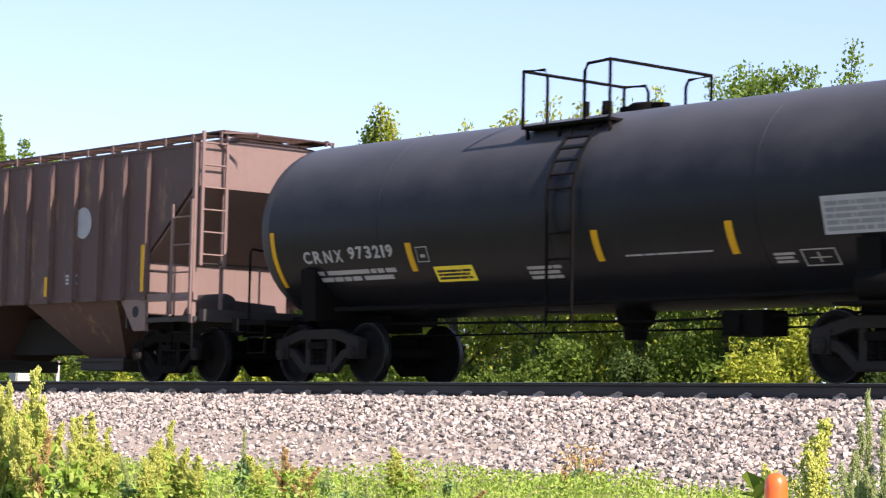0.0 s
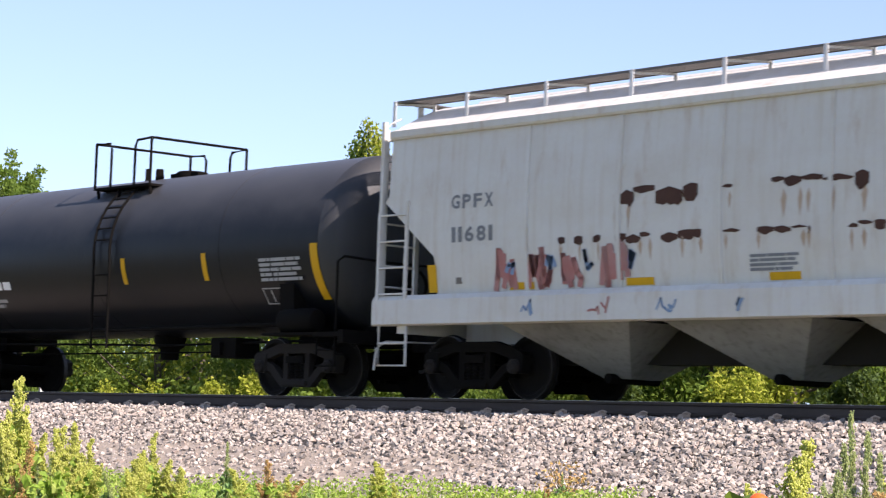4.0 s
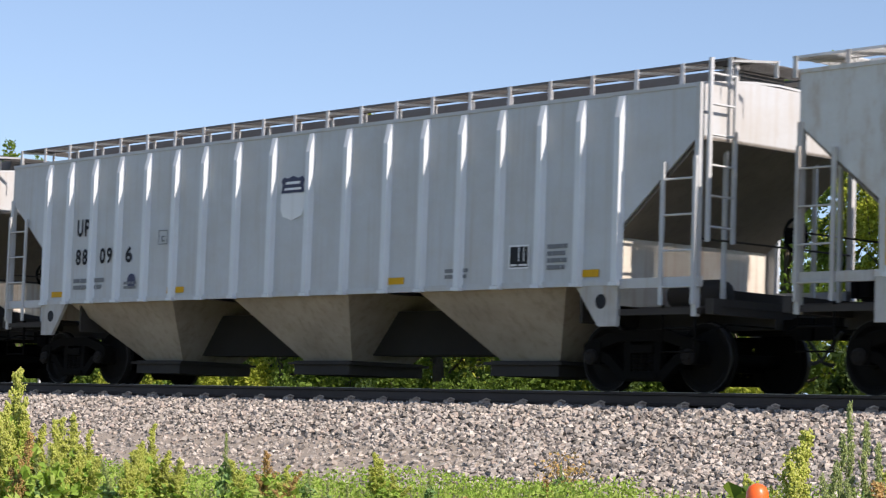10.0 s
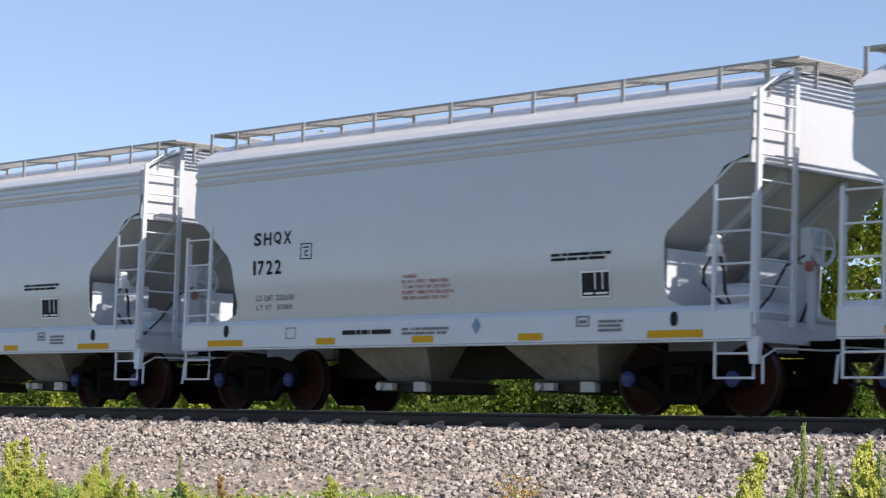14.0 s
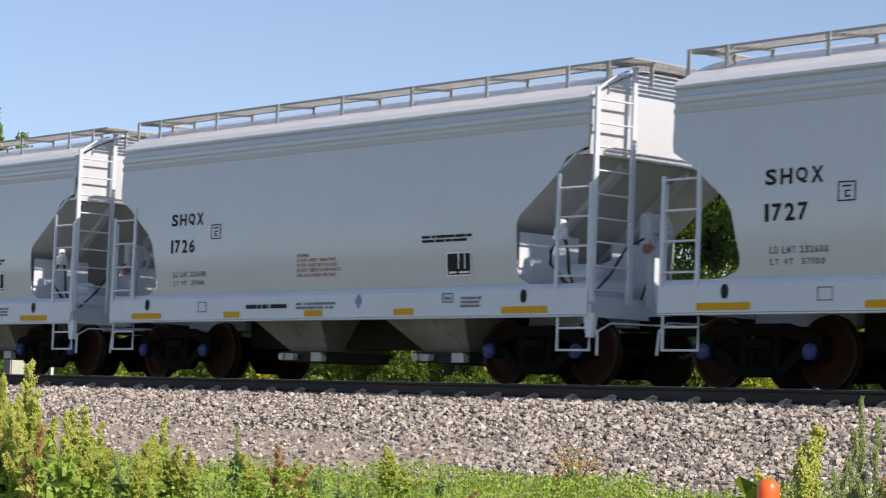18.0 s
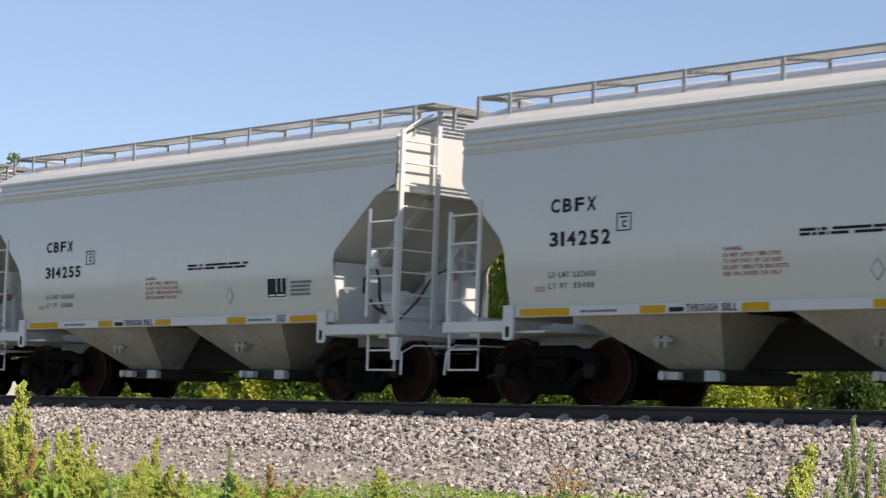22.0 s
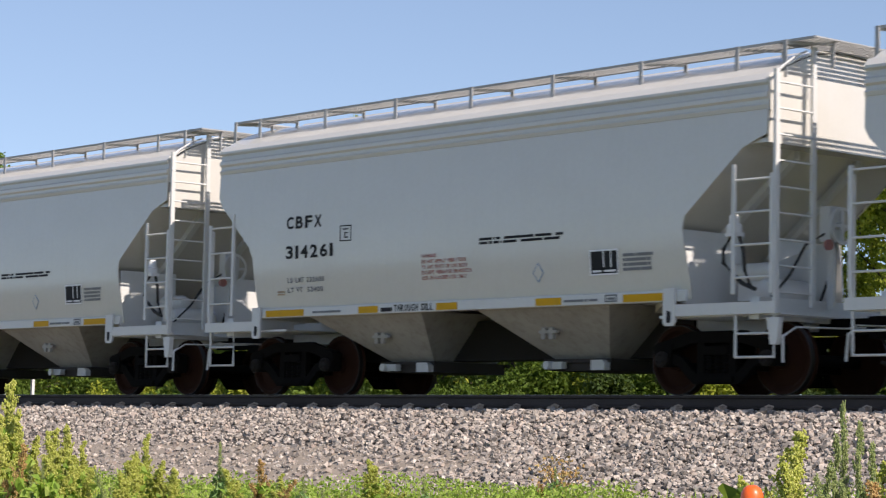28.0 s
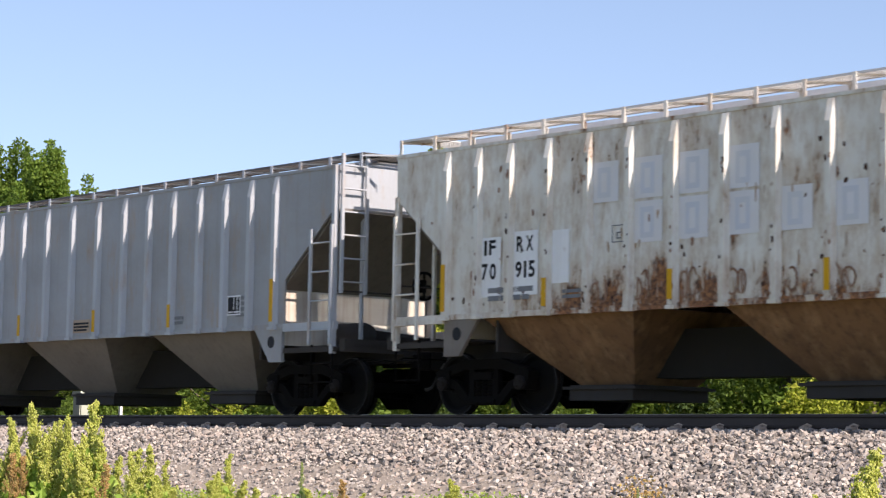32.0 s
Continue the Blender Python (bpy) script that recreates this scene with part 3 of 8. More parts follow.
WHEEL_PROFILE = [(0.1, -0.845), (0.135, -0.845), (0.14, -0.8), (0.24, -0.755), (0.345, -0.74), (0.385, -0.775), (0.395, -0.8), (0.448, -0.803),
                 (0.456, -0.795), (0.459, -0.725), (0.468, -0.712), (0.484, -0.703), (0.484, -0.685), (0.47, -0.672), (0.4, -0.67), (0.38, -0.69),
                 (0.33, -0.7), (0.22, -0.7), (0.14, -0.66), (0.1, -0.65)]
WHEELS = {}
for key, mat in (("dark", M_WHEEL), ("rust", M_RUSTWHEEL)):
    w = Build().lathe(WHEEL_PROFILE, (0, 0, 0), "y", 36)
    for q in range(2):          # two lifting holes and rim marks
        w.box(-0.03 if q else 0.2, 0.03 if q else 0.26, -0.806, -0.8, 0.405 if q else -0.36, 0.435 if q else -0.33)
    WHEELS[key] = (w.mesh("wheel", mat), mirror_y(w).mesh("wheel", mat))
ring = Build().lathe([(0.44, -0.8), (0.4575, -0.8), (0.4605, -0.797), (0.4615, -0.726), (0.455, -0.726)], (0, 0, 0), "y", 36, True)
TREAD = (ring.mesh("tread", M_TREAD), mirror_y(ring).mesh("tread", M_TREAD))
cap = Build().lathe([(0.035, -1.165), (0.07, -1.165), (0.085, -1.15), (0.105, -1.14), (0.105, -1.085), (0.06, -1.08)], (0, 0, 0), "y", 18)
for k in range(3):
    q = k * 2.094
    cap.lathe([(0.005, -1.185), (0.018, -1.185), (0.018, -1.16)], (0.055 * math.cos(q), 0, 0.055 * math.sin(q)), "y", 6)
CAPS = {n: (cap.mesh("bearing_cap", m), mirror_y(cap).mesh("bearing_cap", m)) for n, m in (("blue", M_BLUE), ("dark", M_TRUCKBROWN))}
COUPLER = Build().box(0.25, 1.3, -0.13, 0.13, 0.78, 0.98).prism(
    [(0.35, -0.15), (0.1, -0.2), (-0.06, -0.14), (-0.02, -0.02), (0.1, 0.02), (0.06, 0.14), (0.16, 0.2), (0.35, 0.15)], 0.72, 1.0, "z").mesh("coupler", M_TRUCK)
HOSE = Build().tube([(0.55, -0.35, 0.8), (0.4, -0.36, 0.62), (0.22, -0.33, 0.44), (0.05, -0.3, 0.4), (0.0, -0.28, 0.42)], 0.025, 6).mesh("brake_hose", M_RUBBER)


def running_gear(root, length, centres, truck="dark", wheel="dark", caps="dark"):
    for c in centres:
        t = part("truck", BOLSTER, None, root, "", (c, 0, 0))
        for i in (0, 1):
            part("side_frame", FRAME_MESH[truck][i], None, t)
            part("suspension_spring", (SPRING_NEAR, SPRING_FAR)[i], None, t)["kind"] = "stuff"
        for s in (-AXLE, AXLE):
            w = part("wheelset", AXLE_MESH, None, root, "", (c + s, 0, WHEEL_R))
            for i in (0, 1):
                part("wheel", WHEELS[wheel][i], None, w)
                part("tread", TREAD[i], None, w, "bright worn steel tread")
                part("bearing_cap", CAPS[caps][i], None, w)
    part("coupler", COUPLER, None, root)
    part("coupler", COUPLER, None, root, "", pose(length, 0, 0, 0, 0, 180))
    part("brake_hose", HOSE, None, root)
    part("brake_hose", HOSE, None, root, "", pose(length, 0, 0, 0, 0, 180))


def ladder(root, a, b, z0, z1, n, mat, across=False, fixed=0.0, name="ladder", r=0.018, z1b=None, wide=0.055):
    """Two stiles with rungs between them; a and b along the wagon, or across it where across is set."""
    at = (lambda s, z: (fixed, s, z)) if across else (lambda s, z: (s, fixed, z))
    def bar(e, top):
        return Build().box(fixed - 0.022, fixed + 0.022, e - wide / 2, e + wide / 2, z0, top) if across else Build().box(e - wide / 2, e + wide / 2, fixed - 0.018, fixed + 0.018, z0, top)
    l = part(name, bar(a, z1), mat, root)
    part("stile", bar(b, z1b or z1), mat, l)
    rung = Build().tube([at(a, 0), at(b, 0)], r, 5).mesh("rung", mat)
    for i in range(n):
        part("rung", rung, None, l, "", (0, 0, z0 + (i + 0.5) * (z1 - z0) / n))
    return l


def step_stirrup(root, a, b, z0, z1, y, mat):
    part("step", Build().tube([(a, y, z1), (a, y, z0), (b, y, z0), (b, y, z1)], 0.022, 6).tube([(a, y, (z0 + z1) / 2), (b, y, (z0 + z1) / 2)], 0.016, 5), mat, root)


def grating(length, width, pitch, bar=0.03):
    """Open steel mesh: shallow bars both ways inside an edge angle."""
    b = Build()
    for y in (-width / 2, width / 2):
        b.box(0, length, y - 0.006, y + 0.006, -0.032, 0.0)
    rows = max(4, int(width / 0.07))
    for i in range(1, rows):
        y = -width / 2 + i * width / rows
        b.box(0, length, y - 0.005, y + 0.005, -0.012, -0.002)
    n = int(length / pitch)
    for i in range(n + 1):
        x = i * length / n
        b.box(x - bar / 2, x + bar / 2, -width / 2, width / 2, -0.02, -0.004)
    return b


def roof_walk(root, u0, u1, y, z, eave, mat, mat_post, posts, pitch=0.05, landings=(0.6, 0.6)):
    """Running boards on both sides of the roof, their brackets at the places in posts, and the landings across the ends."""
    g = grating(u1 - u0, 0.42, pitch).mesh("running_board", mat)
    for s in (-1, 1):
        part("running_board", g, None, root, "", (u0, s * y, z))["kind"] = "stuff"
        post = Build().prism([(-0.035, eave - z - 0.02), (0.035, eave - z - 0.02), (0.03, 0.0), (-0.03, 0.0)], 0.235 * s, 0.22 * s)
        post.add([(-0.03, 0.22 * s, -0.03), (0.03, 0.22 * s, -0.03), (0.42, -0.2 * s, -0.035), (0.36, -0.2 * s, -0.035),
                  (-0.03, 0.22 * s, -0.06), (0.03, 0.22 * s, -0.06), (0.42, -0.2 * s, -0.065), (0.36, -0.2 * s, -0.065)],
                 [(0, 1, 2, 3), (4, 7, 6, 5), (0, 4, 5, 1), (1, 5, 6, 2), (2, 6, 7, 3), (3, 7, 4, 0)])
        post.box(0.36, 0.42, -0.22 * s - 0.008, -0.22 * s + 0.008, eave - z + 0.1, -0.03)
        pm = post.mesh("bracket", mat_post)
        for u in posts:
            part("bracket", pm, None, root, "", (u, s * y, z))
    for a, d in ((u0, landings[0]), (u1 - landings[1], landings[1])):
        part("crossing_platform", grating(d, 2 * y + 0.4, pitch), mat, root, "", (a, 0, z + 0.003))["kind"] = "stuff"


def frustum(tl, tr, zt, yt, bl, br, zb, yb):
    b = Build()
    v = [(tl, -yt, zt), (tr, -yt, zt), (tr, yt, zt), (tl, yt, zt), (bl, -yb, zb), (br, -yb, zb), (br, yb, zb), (bl, yb, zb)]
    return b.add(v, [(0, 3, 2, 1), (4, 5, 6, 7), (0, 1, 5, 4), (1, 2, 6, 5), (2, 3, 7, 6), (3, 0, 4, 7)])


def outlet(root, bay, u0, u1, z0, z1, y, mat, metal):
    o = Build().box(u0, u1, -y, y, z0, z1).box(u0 - 0.06, u1 + 0.06, -y - 0.04, -y, z1 - 0.05, z1).box(u0 - 0.06, u1 + 0.06, y, y + 0.04, z1 - 0.05, z1)
    # near-black gate: the shade under the bay is in its colour
    part("outlet_gate", o, mat, bay, "dark outlet gate")
    part("gate_drive", Build().box(u0 + 0.05, u0 + 0.4, -y - 0.14, -y - 0.04, z0 + 0.02, z0 + 0.12).lathe(
        [(0.02, -y - 0.2), (0.06, -y - 0.2), (0.06, -y - 0.06), (0.02, -y - 0.06)], (u0 + 0.15, 0, z0 + 0.07), "y", 10), metal, bay, "bright steel gate drive")
    part("gate_latch", Build().prism([(u1 - 0.25, z0), (u1 + 0.02, z0), (u1 + 0.02, z0 + 0.1), (u1 - 0.03, z0 + 0.14), (u1 - 0.25, z0 + 0.14)], -y - 0.12, -y - 0.02), metal, bay, "bright steel gate latch")


def half_width(prof, z):
    for (za, ya), (zb, yb) in zip(prof, prof[1:]):
        if za <= z <= zb:
            k = (z - za) / (zb - za)
            return ya + k * (yb - ya), math.degrees(math.atan2(yb - ya, zb - za))
    return (prof[0][1], 0.0) if z < prof[0][0] else (prof[-1][1], 0.0)


def stick(root, name, mesh, u, z, h, prof, out=0.006, label=""):
    """Lays a flat mark on the wagon's side that faces the camera, with its lower left corner at u, z."""
    y, lean = half_width(prof, z + h / 2)
    ob = part(name, mesh, None, root, label, pose(u, -y - out + math.tan(radians(lean)) * h / 2, z, rx=lean))
    if name in ("sprayed_tag", "lettering", "warning_lettering"):
        ob["kind"] = "stuff"
    return ob


def letters(root, words, u0, u1, z0, z1, mat, prof, name="lettering", out=0.006):
    return stick(root, name, text_mesh(words, u1 - u0, z1 - z0, mat, name), u0, z0, z1 - z0, prof, out)


def tape(root, u0, u1, z0, z1, prof, mat=None, out=0.005):
    m = Build().box(0, u1 - u0, -0.002, 0, 0, z1 - z0).mesh("reflector", mat or M_YELLOW)
    return stick(root, "reflector", m, u0, z0, z1 - z0, prof, out)


def print_block(root, u0, u1, z0, z1, rows, mat, prof, gaps=3, seed=1, out=0.006):
    return stick(root, "small_print", bars(u1 - u0, z1 - z0, rows, mat, gaps, seed), u0, z0, z1 - z0, prof, out)


def black_panel(root, u0, u1, z0, z1, prof, out=0.006):
    """The black test label with its white border and lines."""
    w, h = u1 - u0, z1 - z0
    p = stick(root, "test_label", Build().box(0, w, -0.001, 0, 0, h).mesh("test_label", M_BLACKINK), u0, z0, h, prof, out)
    part("label_print", frame_mark(w, h, 0.022, M_WHITEINK, [(0.47, 0.51, 0.3, 0.95), (0.72, 0.76, 0.3, 0.95), (0.1, 0.4, 0.12, 0.2), (0.5, 0.9, 0.12, 0.2)]),
         None, p, "", (0, -0.0015, 0))


def blob(rng, w, h, n=24):
    """An uneven stain."""
    pts = []
    raw = [rng.uniform(0.35, 1.1) for _ in range(n)]
    for i in range(n):
        a = 2 * math.pi * i / n
        k = 0.55 * raw[i] + 0.225 * (raw[i - 1] + raw[(i + 1) % n])
        pts.append((w / 2 + math.cos(a) * w / 2 * k, h / 2 + math.sin(a) * h / 2 * k))
    return Build().prism(pts, -0.001, 0.0)


def scribble(rng, w, h, n, thick, mat, loops=1.0):
    """Sprayed strokes."""
    b = Build()
    x = 0.0
    pts = []
    for i in range(n):
        x += w / n * rng.uniform(0.3, 1.6) if rng.random() > 0.25 else -w / n * rng.uniform(0.2, 1.0) * loops
        x = min(max(x, 0), w)
        pts.append((x, h * (0.15 + 0.85 * rng.random()) if i % 2 else h * 0.4 * rng.random()))
    for k in range(0, len(pts) - 4, 5):
        b.ribbon(pts[k:k + 5], thick, -0.0012 - k * 1e-5, 0.0)
    return b.mesh("sprayed_tag", mat)


# ---------------- hoppers with smooth curved sides ----------------
def side_sheet(prof, cut_l, cut_r, y_sign, thick=0.02, cols=10):
    """The side plate: bowed by prof, its ends cut to (z, u) outlines."""
    def cut(c, z):
        for (za, ua), (zb, ub) in zip(c, c[1:]):
            if za <= z <= zb:
                return ua + (ub - ua) * (z - za) / (zb - za)
        return c[0][1] if z < c[0][0] else c[-1][1]
    zs = sorted({round(z, 3) for z, _ in prof} | {round(z, 3) for z, _ in cut_l if prof[0][0] <= z <= prof[-1][0]} | {round(z, 3) for z, _ in cut_r if prof[0][0] <= z <= prof[-1][0]})
    b, rows = Build(), []
    for off in (0.0, thick):
        for z in zs:
            y = half_width(prof, z)[0] - off
            l, r = cut(cut_l, z), cut(cut_r, z)
            for k in range(cols + 1):
                rows.append((l + (r - l) * k / cols, y * y_sign, z))
    n, m = cols + 1, len(zs)
    f = []
    for s in (0, 1):
        o = s * n * m
        for i in range(m - 1):
            for k in range(cols):
                f.append((o + i * n + k, o + i * n + k + 1, o + (i + 1) * n + k + 1, o + (i + 1) * n + k))
    o = n * m
    for i in range(m - 1):
        for k in (0, cols):
            f.append((i * n + k, (i + 1) * n + k, o + (i + 1) * n + k, o + i * n + k))
    for k in range(cols):
        for i in (0, m - 1):
            f.append((i * n + k, i * n + k + 1, o + i * n + k + 1, o + i * n + k))
    return b.add(rows, f)


def roof_shell(roof, u0, u1):
    """The roof's arc, (y, z) from the eave to the ridge, mirrored, with thickness."""
    arc = [(-y, z) for y, z in roof] + [(y, z) for y, z in roof[::-1][1:]]
    poly = arc + [(y, z - 0.03) for y, z in arc[::-1]]
    return Build().prism(poly, u0, u1, "x")


def curved_hopper(name, label, group, c):
    """A covered hopper with bowed plate sides; c holds its measures and paints."""
    root = tagged(new(name), label, "freight wagon", group)
    L, body, trim = c["length"], c["body"], c["trim"]
    prof = c["prof"]
    u0, u1 = c["ends"]
    for s in (-1, 1):
        part("side_sheet", side_sheet(prof, c["cut_l"], c["cut_r"], s), body, root)
        part("eave", Build().prism([(y * s, z) for y, z in c["eave"]], u0, u1, "x"), c.get("eave_mat", body), root, sharp=12)
    part("roof", roof_shell(c["roof"], u0, u1), c.get("roof_mat", body), root)
    top = c["roof"][-1][1]
    rise = c.get("hatch_rise", 1.0)
    part("hatch", Build().prism([(-0.34, top - 0.02), (0.34, top - 0.02), (0.3, top + 0.07 * rise), (0.0, top + 0.1 * rise), (-0.3, top + 0.07 * rise)], u0 + 0.5, u1 - 0.5, "x"), c.get("roof_mat", body), root)
    zs, ze = c["slope_z"]
    ew = half_width(prof, 3.4)[0] - 0.03
    gable = [(-ew, zs), (ew, zs)] + [(y - 0.03, z - 0.035) for y, z in c["roof"]] + [(-y + 0.03, z - 0.035) for y, z in c["roof"][::-1][1:]]
    for a, b, q in ((u0 + 0.02, u0 + 0.06, c["slope_l"]), (u1 - 0.06, u1 - 0.02, c["slope_r"])):
        part("end_sheet", Build().prism(gable, a, b, "x"), c.get("end_mat", body), root)
        m = (a + b) / 2
        k = 1 if q < m else -1
        h = m - c.get("shelf", 0.0) * (k > 0)
        if h != m:
            part("slope_shelf", Build().box(h, m, -ew, ew, zs, zs + 0.05), body, root)
        sheet = Build()         # follows the bow of the sides
        steps = [i / 6 for i in range(7)]
        for f in steps:
            uu, zz = h + (q - h) * f, zs + (ze - zs) * f
            hw = half_width(prof, zz)[0] - 0.012
            sheet.add([(uu, -hw, zz), (uu, hw, zz), (uu, hw, zz + 0.04), (uu, -hw, zz + 0.04)], [])
        under = c.get("under_mat", trim)
        sheet.f += [(0, 3, 2, 1), (24, 25, 26, 27)] + [(o * 4 + i, o * 4 + (i + 1) % 4, o * 4 + 4 + (i + 1) % 4, o * 4 + 4 + i) for o in range(6) for i in range(4)]
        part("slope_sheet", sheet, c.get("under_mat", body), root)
        web, wz = (c["webs"][0], c["web_z"]) if k > 0 else (c["webs"][1], c["web_z"])
        for y in (-1, 1):
            part("bolster_web", Build().prism([(0.34 * y, 1.15), (1.48 * y, 1.15), (1.48 * y, wz), (0.34 * y, wz)][::y], web - 0.015, web + 0.015, "x"), under, root)
        # stiffeners under the slope
        for i in range(c.get("stiff", 2)):
            f = (i + 1) / (c.get("stiff", 2) + 1)
            uu, zz = m + (q - m) * f, zs + (ze - zs) * f
            part("stiffener", Build().prism([(uu - 0.06, zz - 0.1), (uu + 0.06, zz - 0.1), (uu + 0.06, zz + 0.04), (uu - 0.06, zz + 0.04)], -ew, ew), under, root)
        if not c.get("stiff", 2):       # ribs along the underside of the slope, and the louvre above
            for y in (-0.62, 0.62):
                part("slope_rib", Build().prism([(h, zs - 0.002), (q, ze - 0.002), (q, ze - 0.1), (h, zs - 0.11)], y - 0.06, y + 0.06), trim, root)
            o = a - 0.012 if k > 0 else b + 0.012
            lv = part("louvre", Build().box(o - 0.008, o + 0.008, 0.06, 0.72, 3.84, 3.88).box(o - 0.008, o + 0.008, 0.06, 0.72, 4.1, 4.13).box(
                o - 0.008, o + 0.008, 0.06, 0.1, 3.88, 4.1).box(o - 0.008, o + 0.008, 0.68, 0.72, 3.88, 4.1), trim, root)
            for i in range(5):
                part("slat", Build().prism([(o - 0.008, 3.89 + i * 0.043), (o + 0.012, 3.89 + i * 0.043), (o - 0.002, 3.918 + i * 0.043)], 0.1, 0.68), trim, lv)
        # centre web, end sill and draft sill
        e = m + 0.22 * k * -1
        part("centre_web", Build().prism([(e, 1.15), (e, 2.0), (q + 0.6 * k, ze + 0.3), (q + 0.2 * k, 1.0)], -0.03, 0.03), under, root)
        lo, hi = sorted((e - 0.1 * k, q + 0.4 * k))
        part("draft_sill", Build().box(lo, hi, -0.3, 0.3, 0.82, 1.15), trim, root)
        part("end_sill", Build().prism([(e - 0.08, 0.92), (e + 0.08, 0.92), (e + 0.08, 1.2), (e - 0.08, 1.2)], -1.5, 1.5), trim, root)
    for i, (tl, tr, zt, yt, bl, br, zb, yb) in enumerate(c["bays"]):
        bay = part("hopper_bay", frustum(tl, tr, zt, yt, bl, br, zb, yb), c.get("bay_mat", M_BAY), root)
        if c.get("gates", True):
            outlet(root, bay, bl - 0.05, br + 0.1, zb - 0.16, zb, yb + 0.1, M_SOOTSHADE, M_GALV)
        else:
            part("outlet_tube", Build().lathe([(0.03, -0.5), (0.07, -0.5), (0.07, 0.5), (0.03, 0.5)], ((bl + br) / 2, 0, zb), "y", 12), M_TRUCK, bay)
    # drawn deep and dark: carries the shade between the bays
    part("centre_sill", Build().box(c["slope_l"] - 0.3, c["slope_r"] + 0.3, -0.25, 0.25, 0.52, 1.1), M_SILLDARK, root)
    a, b = u0 - c.get("walk_over", (0.12, 0.45))[0], u1 + c.get("walk_over", (0.12, 0.45))[1]
    posts = c.get("walk_posts")
    if not posts:
        n = int(round((b - a - 1.2) / c["walk_step"]))
        posts = [a + 0.04] + [a + 0.7 + i * (b - a - 1.95) / n for i in range(n + 1)] + [b - 0.46]
    roof_walk(root, a, b, 1.02, c["walk_z"], c.get("post_base", c["eave"][-1][1] - 0.02), c["grate"], c.get("post_mat", trim), posts, c.get("grate_pitch", 0.065), (0.3, 0.62))
    return root


def end_gear(root, c, wheel_side=True):
    """Posts, ladders, steps, brake gear at both ends."""
    trim = c["trim"]
    u0, u1 = c["ends"]
    pl, pr = c["posts"]
    zb = c["post_z"]
    for p, k in ((pl, 1), (pr, -1)):
        for s in (-1, 1):
            if k < 0 and s < 0 and c.get("low_left"):
                continue
            top = 2.6 if c.get("low_left") and s < 0 else c["post_top"]
            part("corner_post", Build().prism([(p - 0.03, zb), (p + 0.03, zb), (p + 0.03, top), (p - 0.03, top)], 1.6 * s, 1.54 * s), trim, root)
        if k < 0 or not c.get("low_left"):
            edge = -1.56 if c.get("low_left") else -1.5
            ladder(root, edge, -0.86, zb + 0.1, c["eave"][-1][1] + 0.02, 9, trim, True, p - 0.03 * k, "end_ladder", 0.016, c["walk_z"] - 0.06, 0.075)
            part("roof_grab", Build().tube([(p - 0.03 * k, y, z + 0.07) for y, z in [(edge, c["eave"][-1][1] - 0.1)] + [(-v, w) for v, w in c["roof"][:3]]], 0.014, 6), trim, root)
        a = p + 0.62 * k
        ladder(root, a, p, zb + 0.25, 2.85, 4, trim, False, -1.6, "side_ladder", 0.016, 2.7)
        step_stirrup(root, min(a, p), max(a, p), 0.45, zb + 0.05, -1.55, trim)
    # brake gear at the right end
    e = pr - 0.15
    b = part("brake_wheel", Build().lathe([(0.2, 0), (0.24, 0.0), (0.24, 0.03), (0.2, 0.03)], (e + 0.1, -0.2, 2.15), "x", 18, True).box(e + 0.1, e + 0.12, -0.22, -0.18, 1.93, 2.37).box(
        e + 0.1, e + 0.12, -0.42, 0.02, 2.13, 2.17).box(e, e + 0.11, -0.24, -0.16, 2.11, 2.19), trim, root)
    part("brake_cylinder", Build().lathe([(0.03, -0.35), (0.12, -0.35), (0.14, -0.3), (0.14, 0.2), (0.1, 0.28), (0.03, 0.3)], (pr - 0.95, -0.75, 1.55), "x", 16).box(
        pr - 1.2, pr - 0.75, -0.85, -0.65, 1.2, 1.45), trim, root)
    part("hand_brake_box", Build().box(e - 0.12, e + 0.04, -0.36, -0.06, 1.95, 2.4).box(e - 0.1, e + 0.0, -0.24, -0.18, 1.1, 2.0), trim, root)
    part("air_reservoir", Build().lathe([(0.04, -1.15), (0.13, -1.12), (0.16, -1.05), (0.16, -0.35), (0.13, -0.28), (0.04, -0.25)], (pr - 0.55, 0, 1.3), "y", 16), trim, root)
    part("pipe_bracket", Build().box(pr - 0.6, pr - 0.5, -1.0, -0.92, 1.0, 1.2), trim, root)
    part("pipe_bracket", Build().box(pr - 0.6, pr - 0.5, -0.5, -0.42, 1.0, 1.2), trim, root)
    part("brake_pipe", Build().tube([(pr - 0.35, -1.3, 1.12), (pr - 0.3, -0.9, 1.5), (pr - 0.3, -0.6, 1.9), (pr - 0.2, -0.35, 2.05)], 0.018, 6), M_RUBBER, root)
    part("brake_chain", Build().tube([(e - 0.02, -0.2, 1.95), (e - 0.1, -0.2, 1.5), (e - 0.3, -0.15, 1.15)], 0.02, 6), M_TRUCK, root)
    part("release_handle", Build().lathe([(0.02, 0.0), (0.07, 0.0), (0.07, 0.05), (0.02, 0.05)], (e + 0.05, -0.42, 1.9), "x", 12), M_GRAFRED, root, "dull red handle")
    part("corner_bracket", Build().prism([(pr - 0.1, zb - 0.05), (pr + 0.1, zb - 0.05), (pr + 0.06, zb - 0.38), (pr - 0.04, zb - 0.38)], -1.58, -1.5), trim, root)
